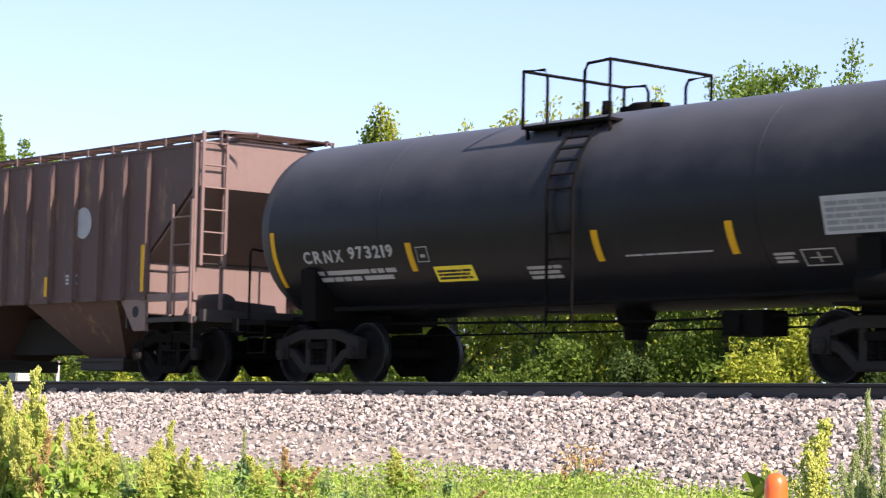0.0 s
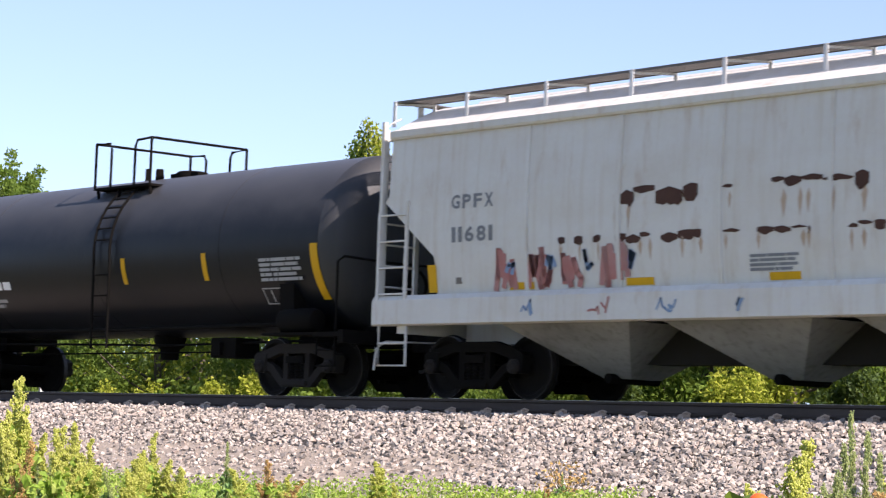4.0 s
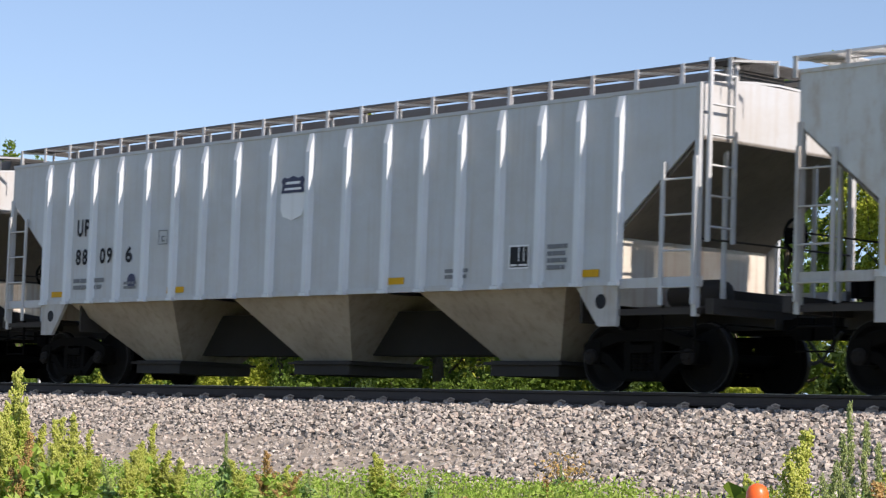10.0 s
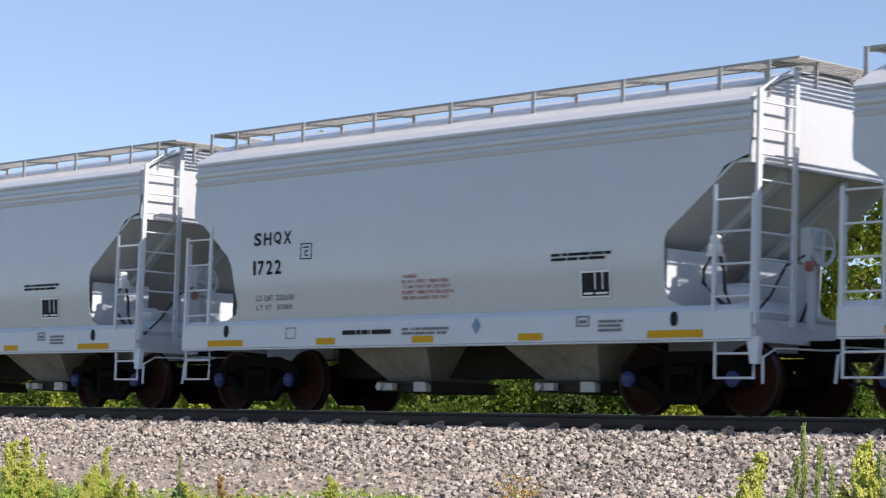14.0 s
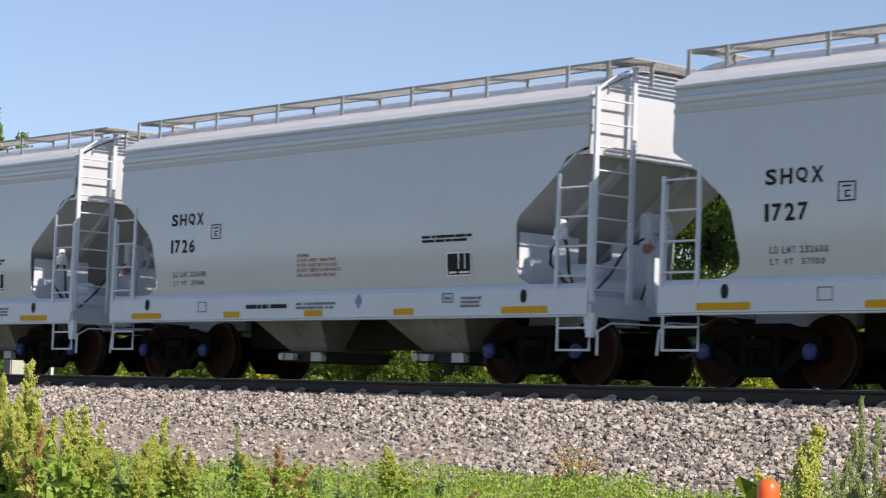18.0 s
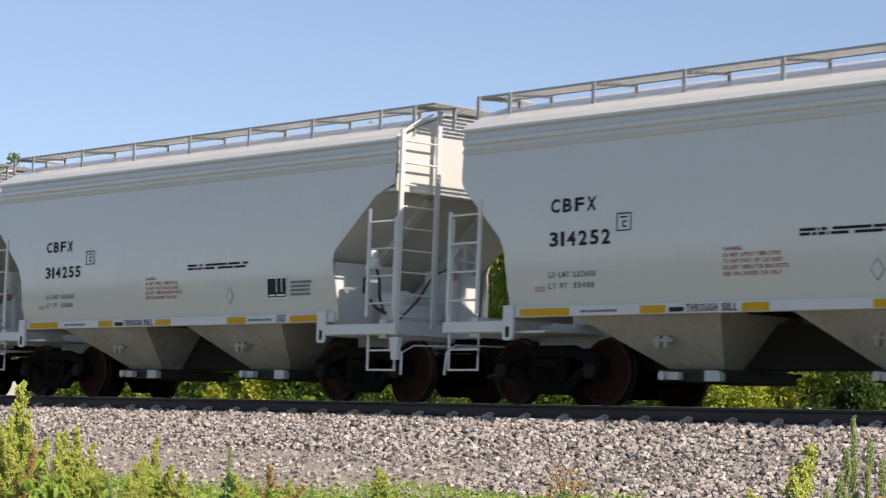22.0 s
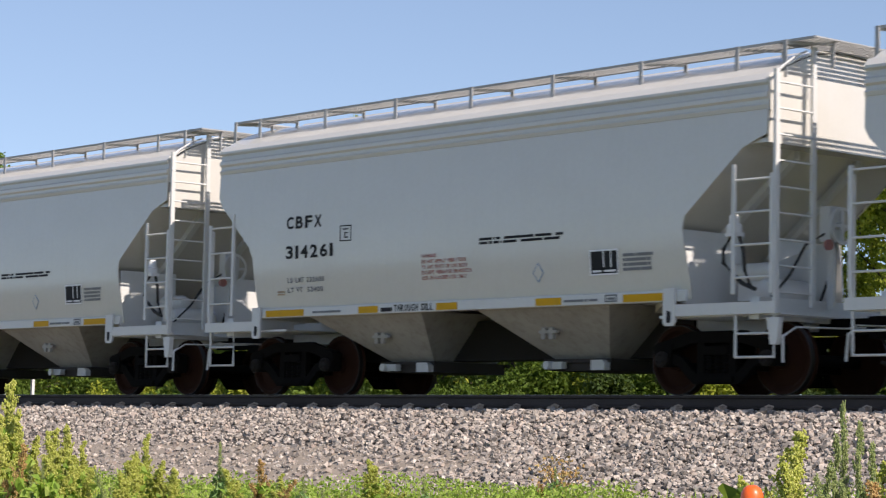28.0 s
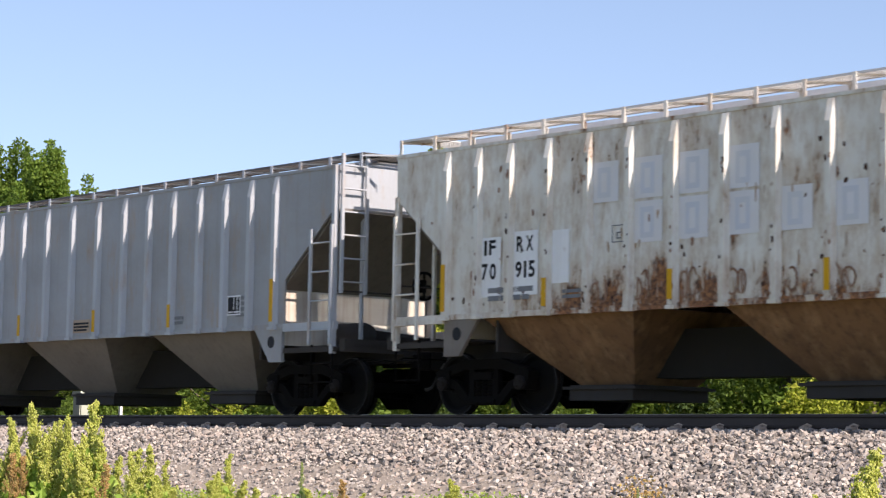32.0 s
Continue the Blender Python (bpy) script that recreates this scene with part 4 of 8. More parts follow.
    if c.get("nozzles"):
        n = part("inlet_nozzle", Build().lathe([(0.03, -0.1), (0.1, -0.1), (0.1, 0.0), (0.07, 0.02), (0.07, 0.12), (0.03, 0.14)], (pr - 0.85, -1.32, 2.12), "z", 14).box(
            pr - 0.94, pr - 0.76, -1.4, -1.24, 1.98, 2.03), M_PALEPATCH, root)
        part("black_hose", Build().tube([(pr - 0.88, -1.34, 2.0), (pr - 1.0, -1.36, 1.82), (pr - 0.98, -1.38, 1.65), (pr - 0.8, -1.4, 1.5), (pr - 0.65, -1.4, 1.38), (pr - 0.45, -1.38, 1.3)], 0.028, 7), M_RUBBER, root)
        part("black_hose", Build().tube([(pr - 0.8, -1.3, 2.02), (pr - 0.72, -1.3, 1.8), (pr - 0.7, -1.3, 1.55), (pr - 0.6, -1.3, 1.35)], 0.024, 7), M_RUBBER, root)
    # uncoupling rods
    for p, k in ((pl, -1), (pr, 1)):
        part("uncoupling_lever", Build().tube([(p + 0.1 * k, -1.5, 0.7), (p + 0.14 * k, -1.3, 0.82), (p + 0.16 * k, -0.4, 0.84), (p + 0.3 * k, -0.1, 0.86)], 0.013, 5).tube(
            [(p + 0.1 * k, -1.5, 0.72), (p + 0.12 * k, -1.52, 0.38)], 0.018, 5), trim, root)


SMALL_PROF = [(1.2, 1.5), (1.34, 1.525), (1.6, 1.56), (1.9, 1.585), (2.3, 1.6), (2.8, 1.6), (3.2, 1.59), (3.56, 1.575)]
SMALL_EAVE = [(1.5, 3.5), (1.588, 3.51), (1.597, 3.56), (1.572, 3.59), (1.572, 3.63), (1.602, 3.66), (1.602, 3.71), (1.565, 3.74), (1.56, 3.81), (1.6, 3.84), (1.6, 3.875), (1.525, 3.965), (1.44, 3.98)]
SMALL_ROOF = [(1.46, 3.97), (1.25, 4.1), (1.0, 4.21), (0.8, 4.285), (0.6, 4.34), (0.3, 4.39), (0.0, 4.4)]

SILL_WAGON = dict(length=13.0, body=M_SILVER, trim=M_SILVER_SILL, prof=SMALL_PROF, eave=SMALL_EAVE, roof=SMALL_ROOF, ends=(0.98, 12.42),
                  cut_l=[(1.2, 1.75), (1.34, 1.8), (1.45, 2.1), (1.57, 2.17), (2.2, 2.02), (2.37, 1.9), (2.83, 1.31), (3.0, 1.0), (3.13, 0.98), (3.6, 0.98)],
                  cut_r=[(1.2, 11.4), (1.34, 11.36), (1.44, 11.1), (1.6, 11.05), (2.2, 11.05), (2.3, 11.1), (2.85, 11.85), (3.08, 12.03), (3.15, 12.25), (3.2, 12.42), (3.6, 12.42)],
                  slope_z=(3.1, 1.2), slope_l=3.4, slope_r=9.6, shelf=0.2, webs=(2.1, 11.0), web_z=2.1, low_left=True, stiff=0,
                  bays=[(3.9, 6.3, 1.35, 1.42, 4.65, 5.6, 0.46, 0.55), (7.2, 9.7, 1.35, 1.42, 8.0, 9.0, 0.46, 0.55)],
                  walk_z=4.41, walk_step=1.72, hatch_rise=0.4, grate=M_MESH, post_mat=M_MESH, posts=(0.86, 12.52), post_z=1.0, post_top=4.4, nozzles=True)

TSILL_WAGON = dict(SILL_WAGON, length=12.99, body=M_CREAM, trim=M_CREAM_SILL, ends=(0.74, 12.2),
                   cut_l=[(1.2, 1.76), (1.4, 1.76), (2.1, 1.68), (2.3, 1.58), (2.73, 1.12), (3.0, 0.82), (3.13, 0.74), (3.6, 0.74)],
                   cut_r=[(1.2, 10.9), (1.41, 10.9), (2.1, 10.8), (2.25, 10.84), (2.8, 11.5), (3.05, 11.8), (3.13, 12.0), (3.2, 12.2), (3.6, 12.2)],
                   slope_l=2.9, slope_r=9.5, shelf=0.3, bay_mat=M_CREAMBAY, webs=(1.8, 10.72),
                   bays=[(2.95, 5.6, 1.2, 1.46, 4.0, 4.95, 0.5, 0.62), (6.75, 9.4, 1.2, 1.46, 7.55, 8.6, 0.5, 0.62)],
                   posts=(0.55, 12.3), post_z=0.98)


def wagon_with_sill():
    c = SILL_WAGON
    root = curved_hopper("covered_hopper_wagon", "clean pale blue-grey covered hopper with full side sill on the rails", "two-bay sill hoppers", c)
    for s in (-1, 1):
        part("side_sill", Build().prism([(-1.58 * s, 0.92), (-1.6 * s, 0.93), (-1.6 * s, 1.28), (-1.55 * s, 1.345), (-1.5 * s, 1.36), (-1.5 * s, 0.92)], 0.8, 12.5, "x"), c["trim"], root)
        part("sill_lip", Build().prism([(-1.6 * s, 0.9), (-1.45 * s, 0.9), (-1.45 * s, 0.92), (-1.6 * s, 0.92)], 0.8, 12.5, "x"), c["trim"], root)
    running_gear(root, 13.0, (2.07, 10.94), "dark", "rust", "blue")
    end_gear(root, c)
    flat = [(0.9, 1.6), (1.3, 1.6)]
    for a, b in ((1.49, 2.39), (4.18, 4.62), (6.32, 6.77), (8.47, 8.93), (10.81, 11.74)):
        tape(root, a, b, 0.955, 1.05, flat)
    print_block(root, 4.78, 5.88, 1.09, 1.19, 1, M_BLACKINK, flat, 5, 3)
    print_block(root, 6.1, 7.1, 1.07, 1.19, 2, M_GREYINK, flat, 5, 4)
    print_block(root, 9.95, 10.4, 1.05, 1.22, 3, M_GREYINK, flat, 2, 6)
    stick(root, "stencil_box", frame_mark(0.24, 0.14, 0.02, M_GREYINK, [(0.2, 0.8, 0.3, 0.6)]), 9.55, 1.12, 0.14, flat)
    stick(root, "stencil_box", frame_mark(0.24, 0.17, 0.015, M_GREYINK), 3.45, 1.05, 0.17, flat)
    for u in (1.9, 11.2):
        stick(root, "socket", Build().prism([(0.03, 0), (0.09, 0), (0.12, 0.05), (0.12, 0.13), (0.09, 0.18), (0.03, 0.18), (0, 0.13), (0, 0.05)], -0.004, 0).mesh("socket", M_BLACKINK), u, 1.1, 0.18, flat)
    stick(root, "diamond", Build().prism([(0.09, 0), (0.18, 0.12), (0.09, 0.24), (0, 0.12)], -0.001, 0).prism([(0.09, 0.05), (0.14, 0.12), (0.09, 0.19), (0.04, 0.12)], -0.0025, 0).mesh("diamond", M_GRAFBLUE), 7.55, 1.05, 0.24, flat)
    stick(root, "stencil_box", frame_mark(0.27, 0.24, 0.016, M_BLACKINK, [(0.4, 0.7, 0.2, 0.28), (0.4, 0.7, 0.48, 0.56), (0.4, 0.48, 0.2, 0.56), (0.25, 0.75, 0.72, 0.8)]), 3.73, 2.24, 0.24, SMALL_PROF)
    letters(root, "LD LMT 232600", 2.65, 3.58, 1.64, 1.73, M_GREYINK, SMALL_PROF)
    letters(root, "LT WT  57100", 2.65, 3.52, 1.5, 1.58, M_GREYINK, SMALL_PROF)
    letters(root, "WARNING:\nDO NOT APPLY VIBRATORS\nTO ANY PART OF CAR BODY\nEXCEPT VIBRATOR BRACKETS\nUSE ON LOADED CAR ONLY", 6.04, 7.13, 1.57, 1.93, M_REDINK, SMALL_PROF, "warning_lettering")
    print_block(root, 9.04, 10.16, 2.0, 2.12, 2, M_BLACKINK, SMALL_PROF, 5, 8)
    black_panel(root, 9.58, 10.12, 1.5, 1.85, SMALL_PROF)
    return root


def wagon_through_sill():
    c = TSILL_WAGON
    root = curved_hopper("covered_hopper_wagon", "clean warm-grey covered hopper with open end platforms on the rails", "two-bay through-sill hoppers", c)
    for s in (-1, 1):
        part("side_strip", Build().prism([(-1.515 * s, 1.17), (-1.56 * s, 1.18), (-1.56 * s, 1.31), (-1.5 * s, 1.33)], 1.77, 10.85, "x"), M_CREAM_SILL, root)
        for a, b in ((0.45, 1.86), (10.55, 12.35)):
            part("platform_sill", Build().prism([(-1.54 * s, 0.98), (-1.6 * s, 0.98), (-1.6 * s, 1.13), (-1.54 * s, 1.13)], a, b, "x"), c["trim"], root)
        for u in (1.72, 10.5):
            b = Build().prism([(u + 0.03, 0.86), (u + 0.17, 0.86), (u + 0.2, 0.9), (u + 0.2, 1.34), (u, 1.34), (u, 0.9)], -1.61 * s, -1.57 * s)
            p = part("jacking_plate", b, c["trim"], root)
            # black patch on the plate, for the dark inside of a cut slot
            part("slot", Build().prism([(u + 0.07, 0.9), (u + 0.13, 0.9), (u + 0.14, 0.94), (u + 0.14, 1.04), (u + 0.07, 1.06), (u + 0.06, 0.94)], -1.613 * s, -1.60 * s), M_BLACKINK, p)
    for a, b in ((0.5, 2.4), (10.3, 12.3)):
        part("platform", grating(b - a, 2.9, 0.08, 0.02), c["trim"], root, "", (a, 0, 1.0))["kind"] = "stuff"
    running_gear(root, 12.99, (2.07, 10.92), "dark", "rust", "dark")
    end_gear(root, c)
    strip = [(1.1, 1.56), (1.4, 1.56)]
    for a, b in ((2.02, 2.98), (4.3, 4.75), (6.05, 6.5), (8.1, 8.6), (9.75, 10.65)):
        tape(root, a, b, 1.19, 1.29, strip)
    print_block(root, 4.82, 5.08, 1.2, 1.29, 1, M_BLACKINK, strip, 0, 3)
    letters(root, "THROUGH SILL", 5.12, 5.98, 1.195, 1.295, M_BLACKINK, strip)
    print_block(root, 3.2, 3.9, 1.22, 1.27, 1, M_GREYINK, strip, 3, 4)
    print_block(root, 8.65, 9.3, 1.22, 1.27, 1, M_GREYINK, strip, 3, 5)
    stick(root, "stencil_box", frame_mark(0.22, 0.1, 0.02, M_GREYINK, [(0.2, 0.8, 0.3, 0.6)]), 9.42, 1.2, 0.1, strip)
    stick(root, "stencil_box", frame_mark(0.27, 0.24, 0.016, M_BLACKINK, [(0.4, 0.7, 0.2, 0.28), (0.4, 0.7, 0.48, 0.56), (0.4, 0.48, 0.2, 0.56), (0.25, 0.75, 0.72, 0.8)]), 3.87, 2.28, 0.24, SMALL_PROF)
    letters(root, "LD LMT 232600", 2.57, 3.48, 1.7, 1.78, M_GREYINK, SMALL_PROF)
    letters(root, "LT WT  53400", 2.57, 3.44, 1.55, 1.63, M_GREYINK, SMALL_PROF)
    print_block(root, 2.3, 2.5, 1.52, 1.6, 2, M_RUSTRUN, SMALL_PROF, 1, 15)
    letters(root, "WARNING:\nDO NOT APPLY VIBRATORS\nTO ANY PART OF CAR BODY\nEXCEPT VIBRATOR BRACKETS\nUSE ON LOADED CAR ONLY", 5.74, 6.8, 1.63, 2.0, M_REDINK, SMALL_PROF, "warning_lettering")
    print_block(root, 6.98, 8.68, 2.08, 2.19, 2, M_BLACKINK, SMALL_PROF, 8, 8)
    print_block(root, 9.75, 10.3, 1.6, 1.85, 4, M_GREYINK, SMALL_PROF, 2, 9)
    stick(root, "diamond", Build().prism([(0.11, 0), (0.22, 0.14), (0.11, 0.28), (0, 0.14)], -0.001, 0).mesh("diamond", M_GRAFBLUE), 8.04, 1.5, 0.28, SMALL_PROF)
    stick(root, "diamond_inner", Build().prism([(0.09, 0), (0.18, 0.115), (0.09, 0.23), (0, 0.115)], -0.001, 0).mesh("diamond_inner", M_CREAM), 8.06, 1.525, 0.23, SMALL_PROF, 0.0075)
    black_panel(root, 9.14, 9.67, 1.56, 1.9, SMALL_PROF)
    # cast lettering on the bays
    for u in (4.15, 7.75):
        part("cast_badge", Build().box(u, u + 0.35, -1.16, -1.1, 0.84, 0.88).box(u + 0.05, u + 0.12, -1.16, -1.1, 0.76, 0.92).box(u + 0.2, u + 0.27, -1.16, -1.1, 0.76, 0.92), M_CREAMBAY, root)
    return root


BIG_PROF = [(1.45, 1.5), (1.7, 1.54), (2.0, 1.57), (2.4, 1.59), (2.9, 1.59), (3.3, 1.575), (3.82, 1.55)]
BIG_EAVE = [(1.48, 3.77), (1.6, 3.78), (1.62, 3.81), (1.62, 3.9), (1.5, 3.94)]
BIG_ROOF = [(1.52, 3.91), (1.4, 4.0), (1.24, 4.08), (1.02, 4.2), (0.8, 4.3), (0.6, 4.37), (0.3, 4.43), (0.0, 4.45)]
BIG_WAGON = dict(length=18.5, body=M_GREYBIG, trim=M_GREYBIG, prof=BIG_PROF, eave=BIG_EAVE, roof=BIG_ROOF, ends=(0.7, 17.75), roof_mat=M_TAN, eave_mat=M_GREYBIG,
                 cut_l=[(1.45, 1.75), (1.9, 1.75), (2.02, 1.72), (2.85, 0.62), (2.95, 0.7), (3.87, 0.7)],
                 cut_r=[(1.45, 16.55), (1.96, 16.52), (2.05, 16.56), (2.92, 17.7), (2.97, 17.75), (3.87, 17.75)],
                 slope_z=(2.95, 1.3), slope_l=2.75, slope_r=15.55, stiff=3, webs=(2.1, 16.2), web_z=1.85,
                 bays=[(2.9, 5.4, 1.05, 1.3, 4.0, 4.5, 0.32, 0.3), (6.0, 8.5, 1.05, 1.3, 7.05, 7.55, 0.32, 0.3), (9.15, 11.65, 1.05, 1.3, 10.15, 10.65, 0.32, 0.3), (12.3, 14.8, 1.05, 1.3, 13.25, 13.75, 0.32, 0.3)],
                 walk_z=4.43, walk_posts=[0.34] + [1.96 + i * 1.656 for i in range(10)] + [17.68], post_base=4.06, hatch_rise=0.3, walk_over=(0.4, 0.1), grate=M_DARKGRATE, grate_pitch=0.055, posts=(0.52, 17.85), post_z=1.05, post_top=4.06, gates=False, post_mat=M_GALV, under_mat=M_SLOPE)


def big_hopper(name_label, mats, roof, eave):
    c = dict(BIG_WAGON, body=mats, trim=mats, roof_mat=roof, eave_mat=eave)
    root = curved_hopper("covered_hopper_wagon", name_label, "four-bay curved hoppers", c)
    for s in (-1, 1):
        part("side_sill", Build().prism([(-1.58 * s, 1.03), (-1.62 * s, 1.05), (-1.62 * s, 1.4), (-1.57 * s, 1.47), (-1.48 * s, 1.48), (-1.48 * s, 1.03)], 0.42, 17.95, "x"), mats, root)
        for i in range(8):
            u = 3.62 + i * 1.775
            # weld seams that show as low vertical ridges
            ring = [(-(half_width(BIG_PROF, z)[0] + 0.018) * s, z) for z, _ in BIG_PROF] + [(-(half_width(BIG_PROF, z)[0] - 0.004) * s, z) for z, _ in BIG_PROF[::-1]]
            part("seam", Build().prism(ring, u, u + 0.07, "x"), mats, root)
    running_gear(root, 18.5, (2.1, 16.4), "dark", "dark", "dark")
    end_gear(root, c)
    for p in (0.52, 17.85):   # closely set end rungs
        for i in range(6):
            part("end_rung", Build().box(p - 0.02, p + 0.02, -0.8, 1.3, 2.9 + i * 0.18, 2.95 + i * 0.18), mats, root)
    return root


# ---------------- ribbed three-bay hoppers ----------------
RIB_PROF = [(1.3, 1.555), (4.0, 1.555)]


RIBS = [2.09, 2.82, 3.6, 4.4, 5.24, 6.08, 6.89, 7.8, 8.74, 9.69, 10.61, 11.56, 12.39, 13.21, 14.03, 14.85, 15.61, 16.34]
RIBS_BLUEGREY = [2.0, 2.76, 3.51, 4.28, 5.07, 5.94, 6.77, 7.67, 8.59, 9.54, 10.47, 11.38, 12.22, 13.02, 13.86, 14.65, 15.41, 16.13]
RIBS_CREAM = [2.05, 2.77, 3.48, 4.3, 5.13, 5.95, 6.8, 7.72, 8.62, 9.52, 10.4] + RIBS[11:]
RIBS_RUSTY = [2.26, 2.96, 3.66, 4.53, 5.32, 6.15, 6.98, 7.93, 8.81] + RIBS[9:]


def rib_tape(root, u, z0, z1, ribs):
    """A reflector on the rib nearest to u."""
    r = min(ribs, key=lambda a: abs(a - u))
    tape(root, r - 0.05, r + 0.05, z0, z1, RIB_PROF, out=0.088)


def ribbed_hopper(label, group, body, low, ends, grate, places=RIBS, rib_mat=None, dirt_shade=M_SOOTSHADE, slope=M_SLOPE, walk_z=4.3, plate_mat=None):
    root = tagged(new("covered_hopper_wagon"), label, "freight wagon", group)
    L = 18.5
    outline = [(2.05, 1.44), (16.4, 1.44), (16.4, 2.18), (17.72, 3.27), (17.74, 3.92), (0.8, 3.92), (0.8, 3.27), (2.03, 2.3)]
    rib = Build()
    for z, d in ((1.4, 0.06), (1.43, 0.085), (3.6, 0.085), (3.89, 0.016)):
        rib.add([(-0.085, -1.55, z), (0.085, -1.55, z), (0.05, -1.55 - d, z), (-0.05, -1.55 - d, z)], [])
    rib.f += [(3, 2, 1, 0), (12, 13, 14, 15)] + [(o + k, o + (k + 1) % 4, o + 4 + (k + 1) % 4, o + 4 + k) for o in (0, 4, 8) for k in range(4)]
    rib.prism(
        [(-1.55, 1.37), (-1.645, 1.37), (-1.645, 1.42), (-1.55, 1.42)], -0.085, 0.085, "x")
    ribs = (rib.mesh("rib", rib_mat or body, 8), mirror_y(rib).mesh("rib", rib_mat or body, 8))
    for i, s in ((0, -1), (1, 1)):
        p = part("side_panel", Build().prism(outline, 1.55 * s, 1.52 * s), body, root)
        for u in places:
            part("rib", ribs[i], None, p, "", (u, 0, 0))
        part("top_chord", Build().prism([(1.5 * s, 3.9), (1.565 * s, 3.9), (1.565 * s, 3.95), (1.5 * s, 3.955)], 0.8, 17.74, "x"), body, root)
        part("bottom_chord", Build().prism([(1.5 * s, 1.38), (1.57 * s, 1.38), (1.57 * s, 1.46), (1.5 * s, 1.46)], 1.95, 16.45, "x"), body, root)
        for a, b in ((0.75, 2.0), (16.4, 17.8)):
            part("side_sill", Build().prism([(1.5 * s, 1.33), (1.58 * s, 1.33), (1.58 * s, 1.46), (1.5 * s, 1.46)], a, b, "x"), ends, root)
            part("platform_rail", Build().prism([(1.5 * s, 0.98), (1.56 * s, 0.98), (1.56 * s, 1.06), (1.5 * s, 1.06)], a, b, "x"), dirt_shade, root)
        for u, d in ((2.0, 1), (16.35, -1)):
            plate = part("bolster_plate", Build().prism([(u, 0.84), (u + 0.35 * d, 0.84), (u + 0.78 * d, 1.38), (u, 1.38)][::d], 1.56 * s, 1.5 * s), plate_mat or ends, root)
            # no hole is cut: a black disc gives its dark inside
            part("opening", Build().lathe([(0.01, 1.5), (0.1, 1.5), (0.1, 1.563), (0.01, 1.563)] if s > 0 else [(0.01, -1.563), (0.1, -1.563), (0.1, -1.5), (0.01, -1.5)], (u + 0.3 * d, 0, 1.17), "y", 14), M_BLACKINK, plate)
    roof = [(1.5, 3.96), (1.0, 4.03), (0.5, 4.08), (0.0, 4.1)]
    part("roof", roof_shell(roof, 0.8, 17.74), body, root)
    part("hatch", Build().prism([(-0.5, 4.05), (0.5, 4.05), (0.46, walk_z), (0.2, walk_z + 0.03), (-0.2, walk_z + 0.03), (-0.46, walk_z)], 1.0, 17.4, "x"), grate, root)
    for a, q, k in ((0.8, 3.0, 1), (17.74, 15.5, -1)):
        gable = [(-1.5, 3.25), (1.5, 3.25), (1.5, 3.94), (0.5, 4.05), (-0.5, 4.05), (-1.5, 3.94)]
        part("end_sheet", Build().prism(gable, a, a + 0.03 * k, "x"), ends, root)
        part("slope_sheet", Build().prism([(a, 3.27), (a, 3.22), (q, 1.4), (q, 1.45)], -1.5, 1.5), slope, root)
        part("slope_foot", Build().prism([(q, 1.4), (q + 0.05, 1.4), (q + 0.05, 0.9), (q, 0.9)], -1.4, 1.4), dirt_shade, root)
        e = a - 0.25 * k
        part("centre_web", Build().prism([(e, 1.1), (e + 0.1 * k, 1.3), (a + 1.0 * k, 1.42), (q, 1.42), (q, 1.0)][::k], -0.03, 0.03), dirt_shade, root)
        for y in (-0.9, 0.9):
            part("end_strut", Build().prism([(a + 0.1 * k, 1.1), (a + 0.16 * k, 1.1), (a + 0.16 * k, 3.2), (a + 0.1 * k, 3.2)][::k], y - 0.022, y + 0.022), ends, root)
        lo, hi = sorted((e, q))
        part("draft_sill", Build().box(lo, hi, -0.3, 0.3, 0.84, 1.12), dirt_shade, root)
        part("end_sill", Build().box(min(e, e + 0.14 * k), max(e, e + 0.14 * k), -1.5, 1.5, 0.98, 1.18), dirt_shade, root)
        part("platform", grating(abs(q - e) * 0.6, 2.6, 0.1, 0.025), dirt_shade, root, "", (min(e, e + abs(q - e) * 0.6 * k), 0, 1.1))["kind"] = "stuff"
        web = 2.15 if k > 0 else 16.25
        for y in (-1, 1):
            part("bolster_web", Build().prism([(0.34 * y, 1.12), (1.48 * y, 1.12), (1.48 * y, 2.05), (0.0, 2.05), (0.0, 1.12)][::y], web - 0.015, web + 0.015, "x"), M_ENDPANEL if body is not M_BROWN else ends, root)
    for tl, tr, bl, br in ((2.67, 5.94, 4.0, 5.1), (7.56, 10.6, 8.5, 9.7), (12.15, 15.3, 13.15, 14.35)):
        bay = part("hopper_bay", frustum(tl, tr, 1.44, 1.47, bl, br, 0.42, 0.62), low, root)
        # gate painted dark for the shade it hangs in
        part("outlet_gate", Build().box(bl - 0.1, br + 0.1, -0.75, 0.75, 0.2, 0.42).box(bl - 0.2, br + 0.2, -0.8, 0.8, 0.36, 0.4), dirt_shade, bay)
    # deepened black sill stands in for the shade behind the bays
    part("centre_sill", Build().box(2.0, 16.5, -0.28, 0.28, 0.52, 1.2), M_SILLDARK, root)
    roof_walk(root, 0.35, 17.95, 0.95, walk_z, 3.95, grate, ends, [0.4 + i * 0.833 for i in range(22)], 0.055)
    running_gear(root, L, (2.32, 16.34), "dark", "dark", "dark")
    # ends: posts, ladders, steps and brake gear
    for p, k in ((0.83, 1), (17.72, -1)):
        for s in (-1, 1):
            top = 3.3 if k > 0 and s < 0 else 3.95
            part("corner_post", Build().prism([(p - 0.04, 0.95), (p + 0.04, 0.95), (p + 0.04, top), (p - 0.04, top)], 1.58 * s, 1.5 * s), ends, root)
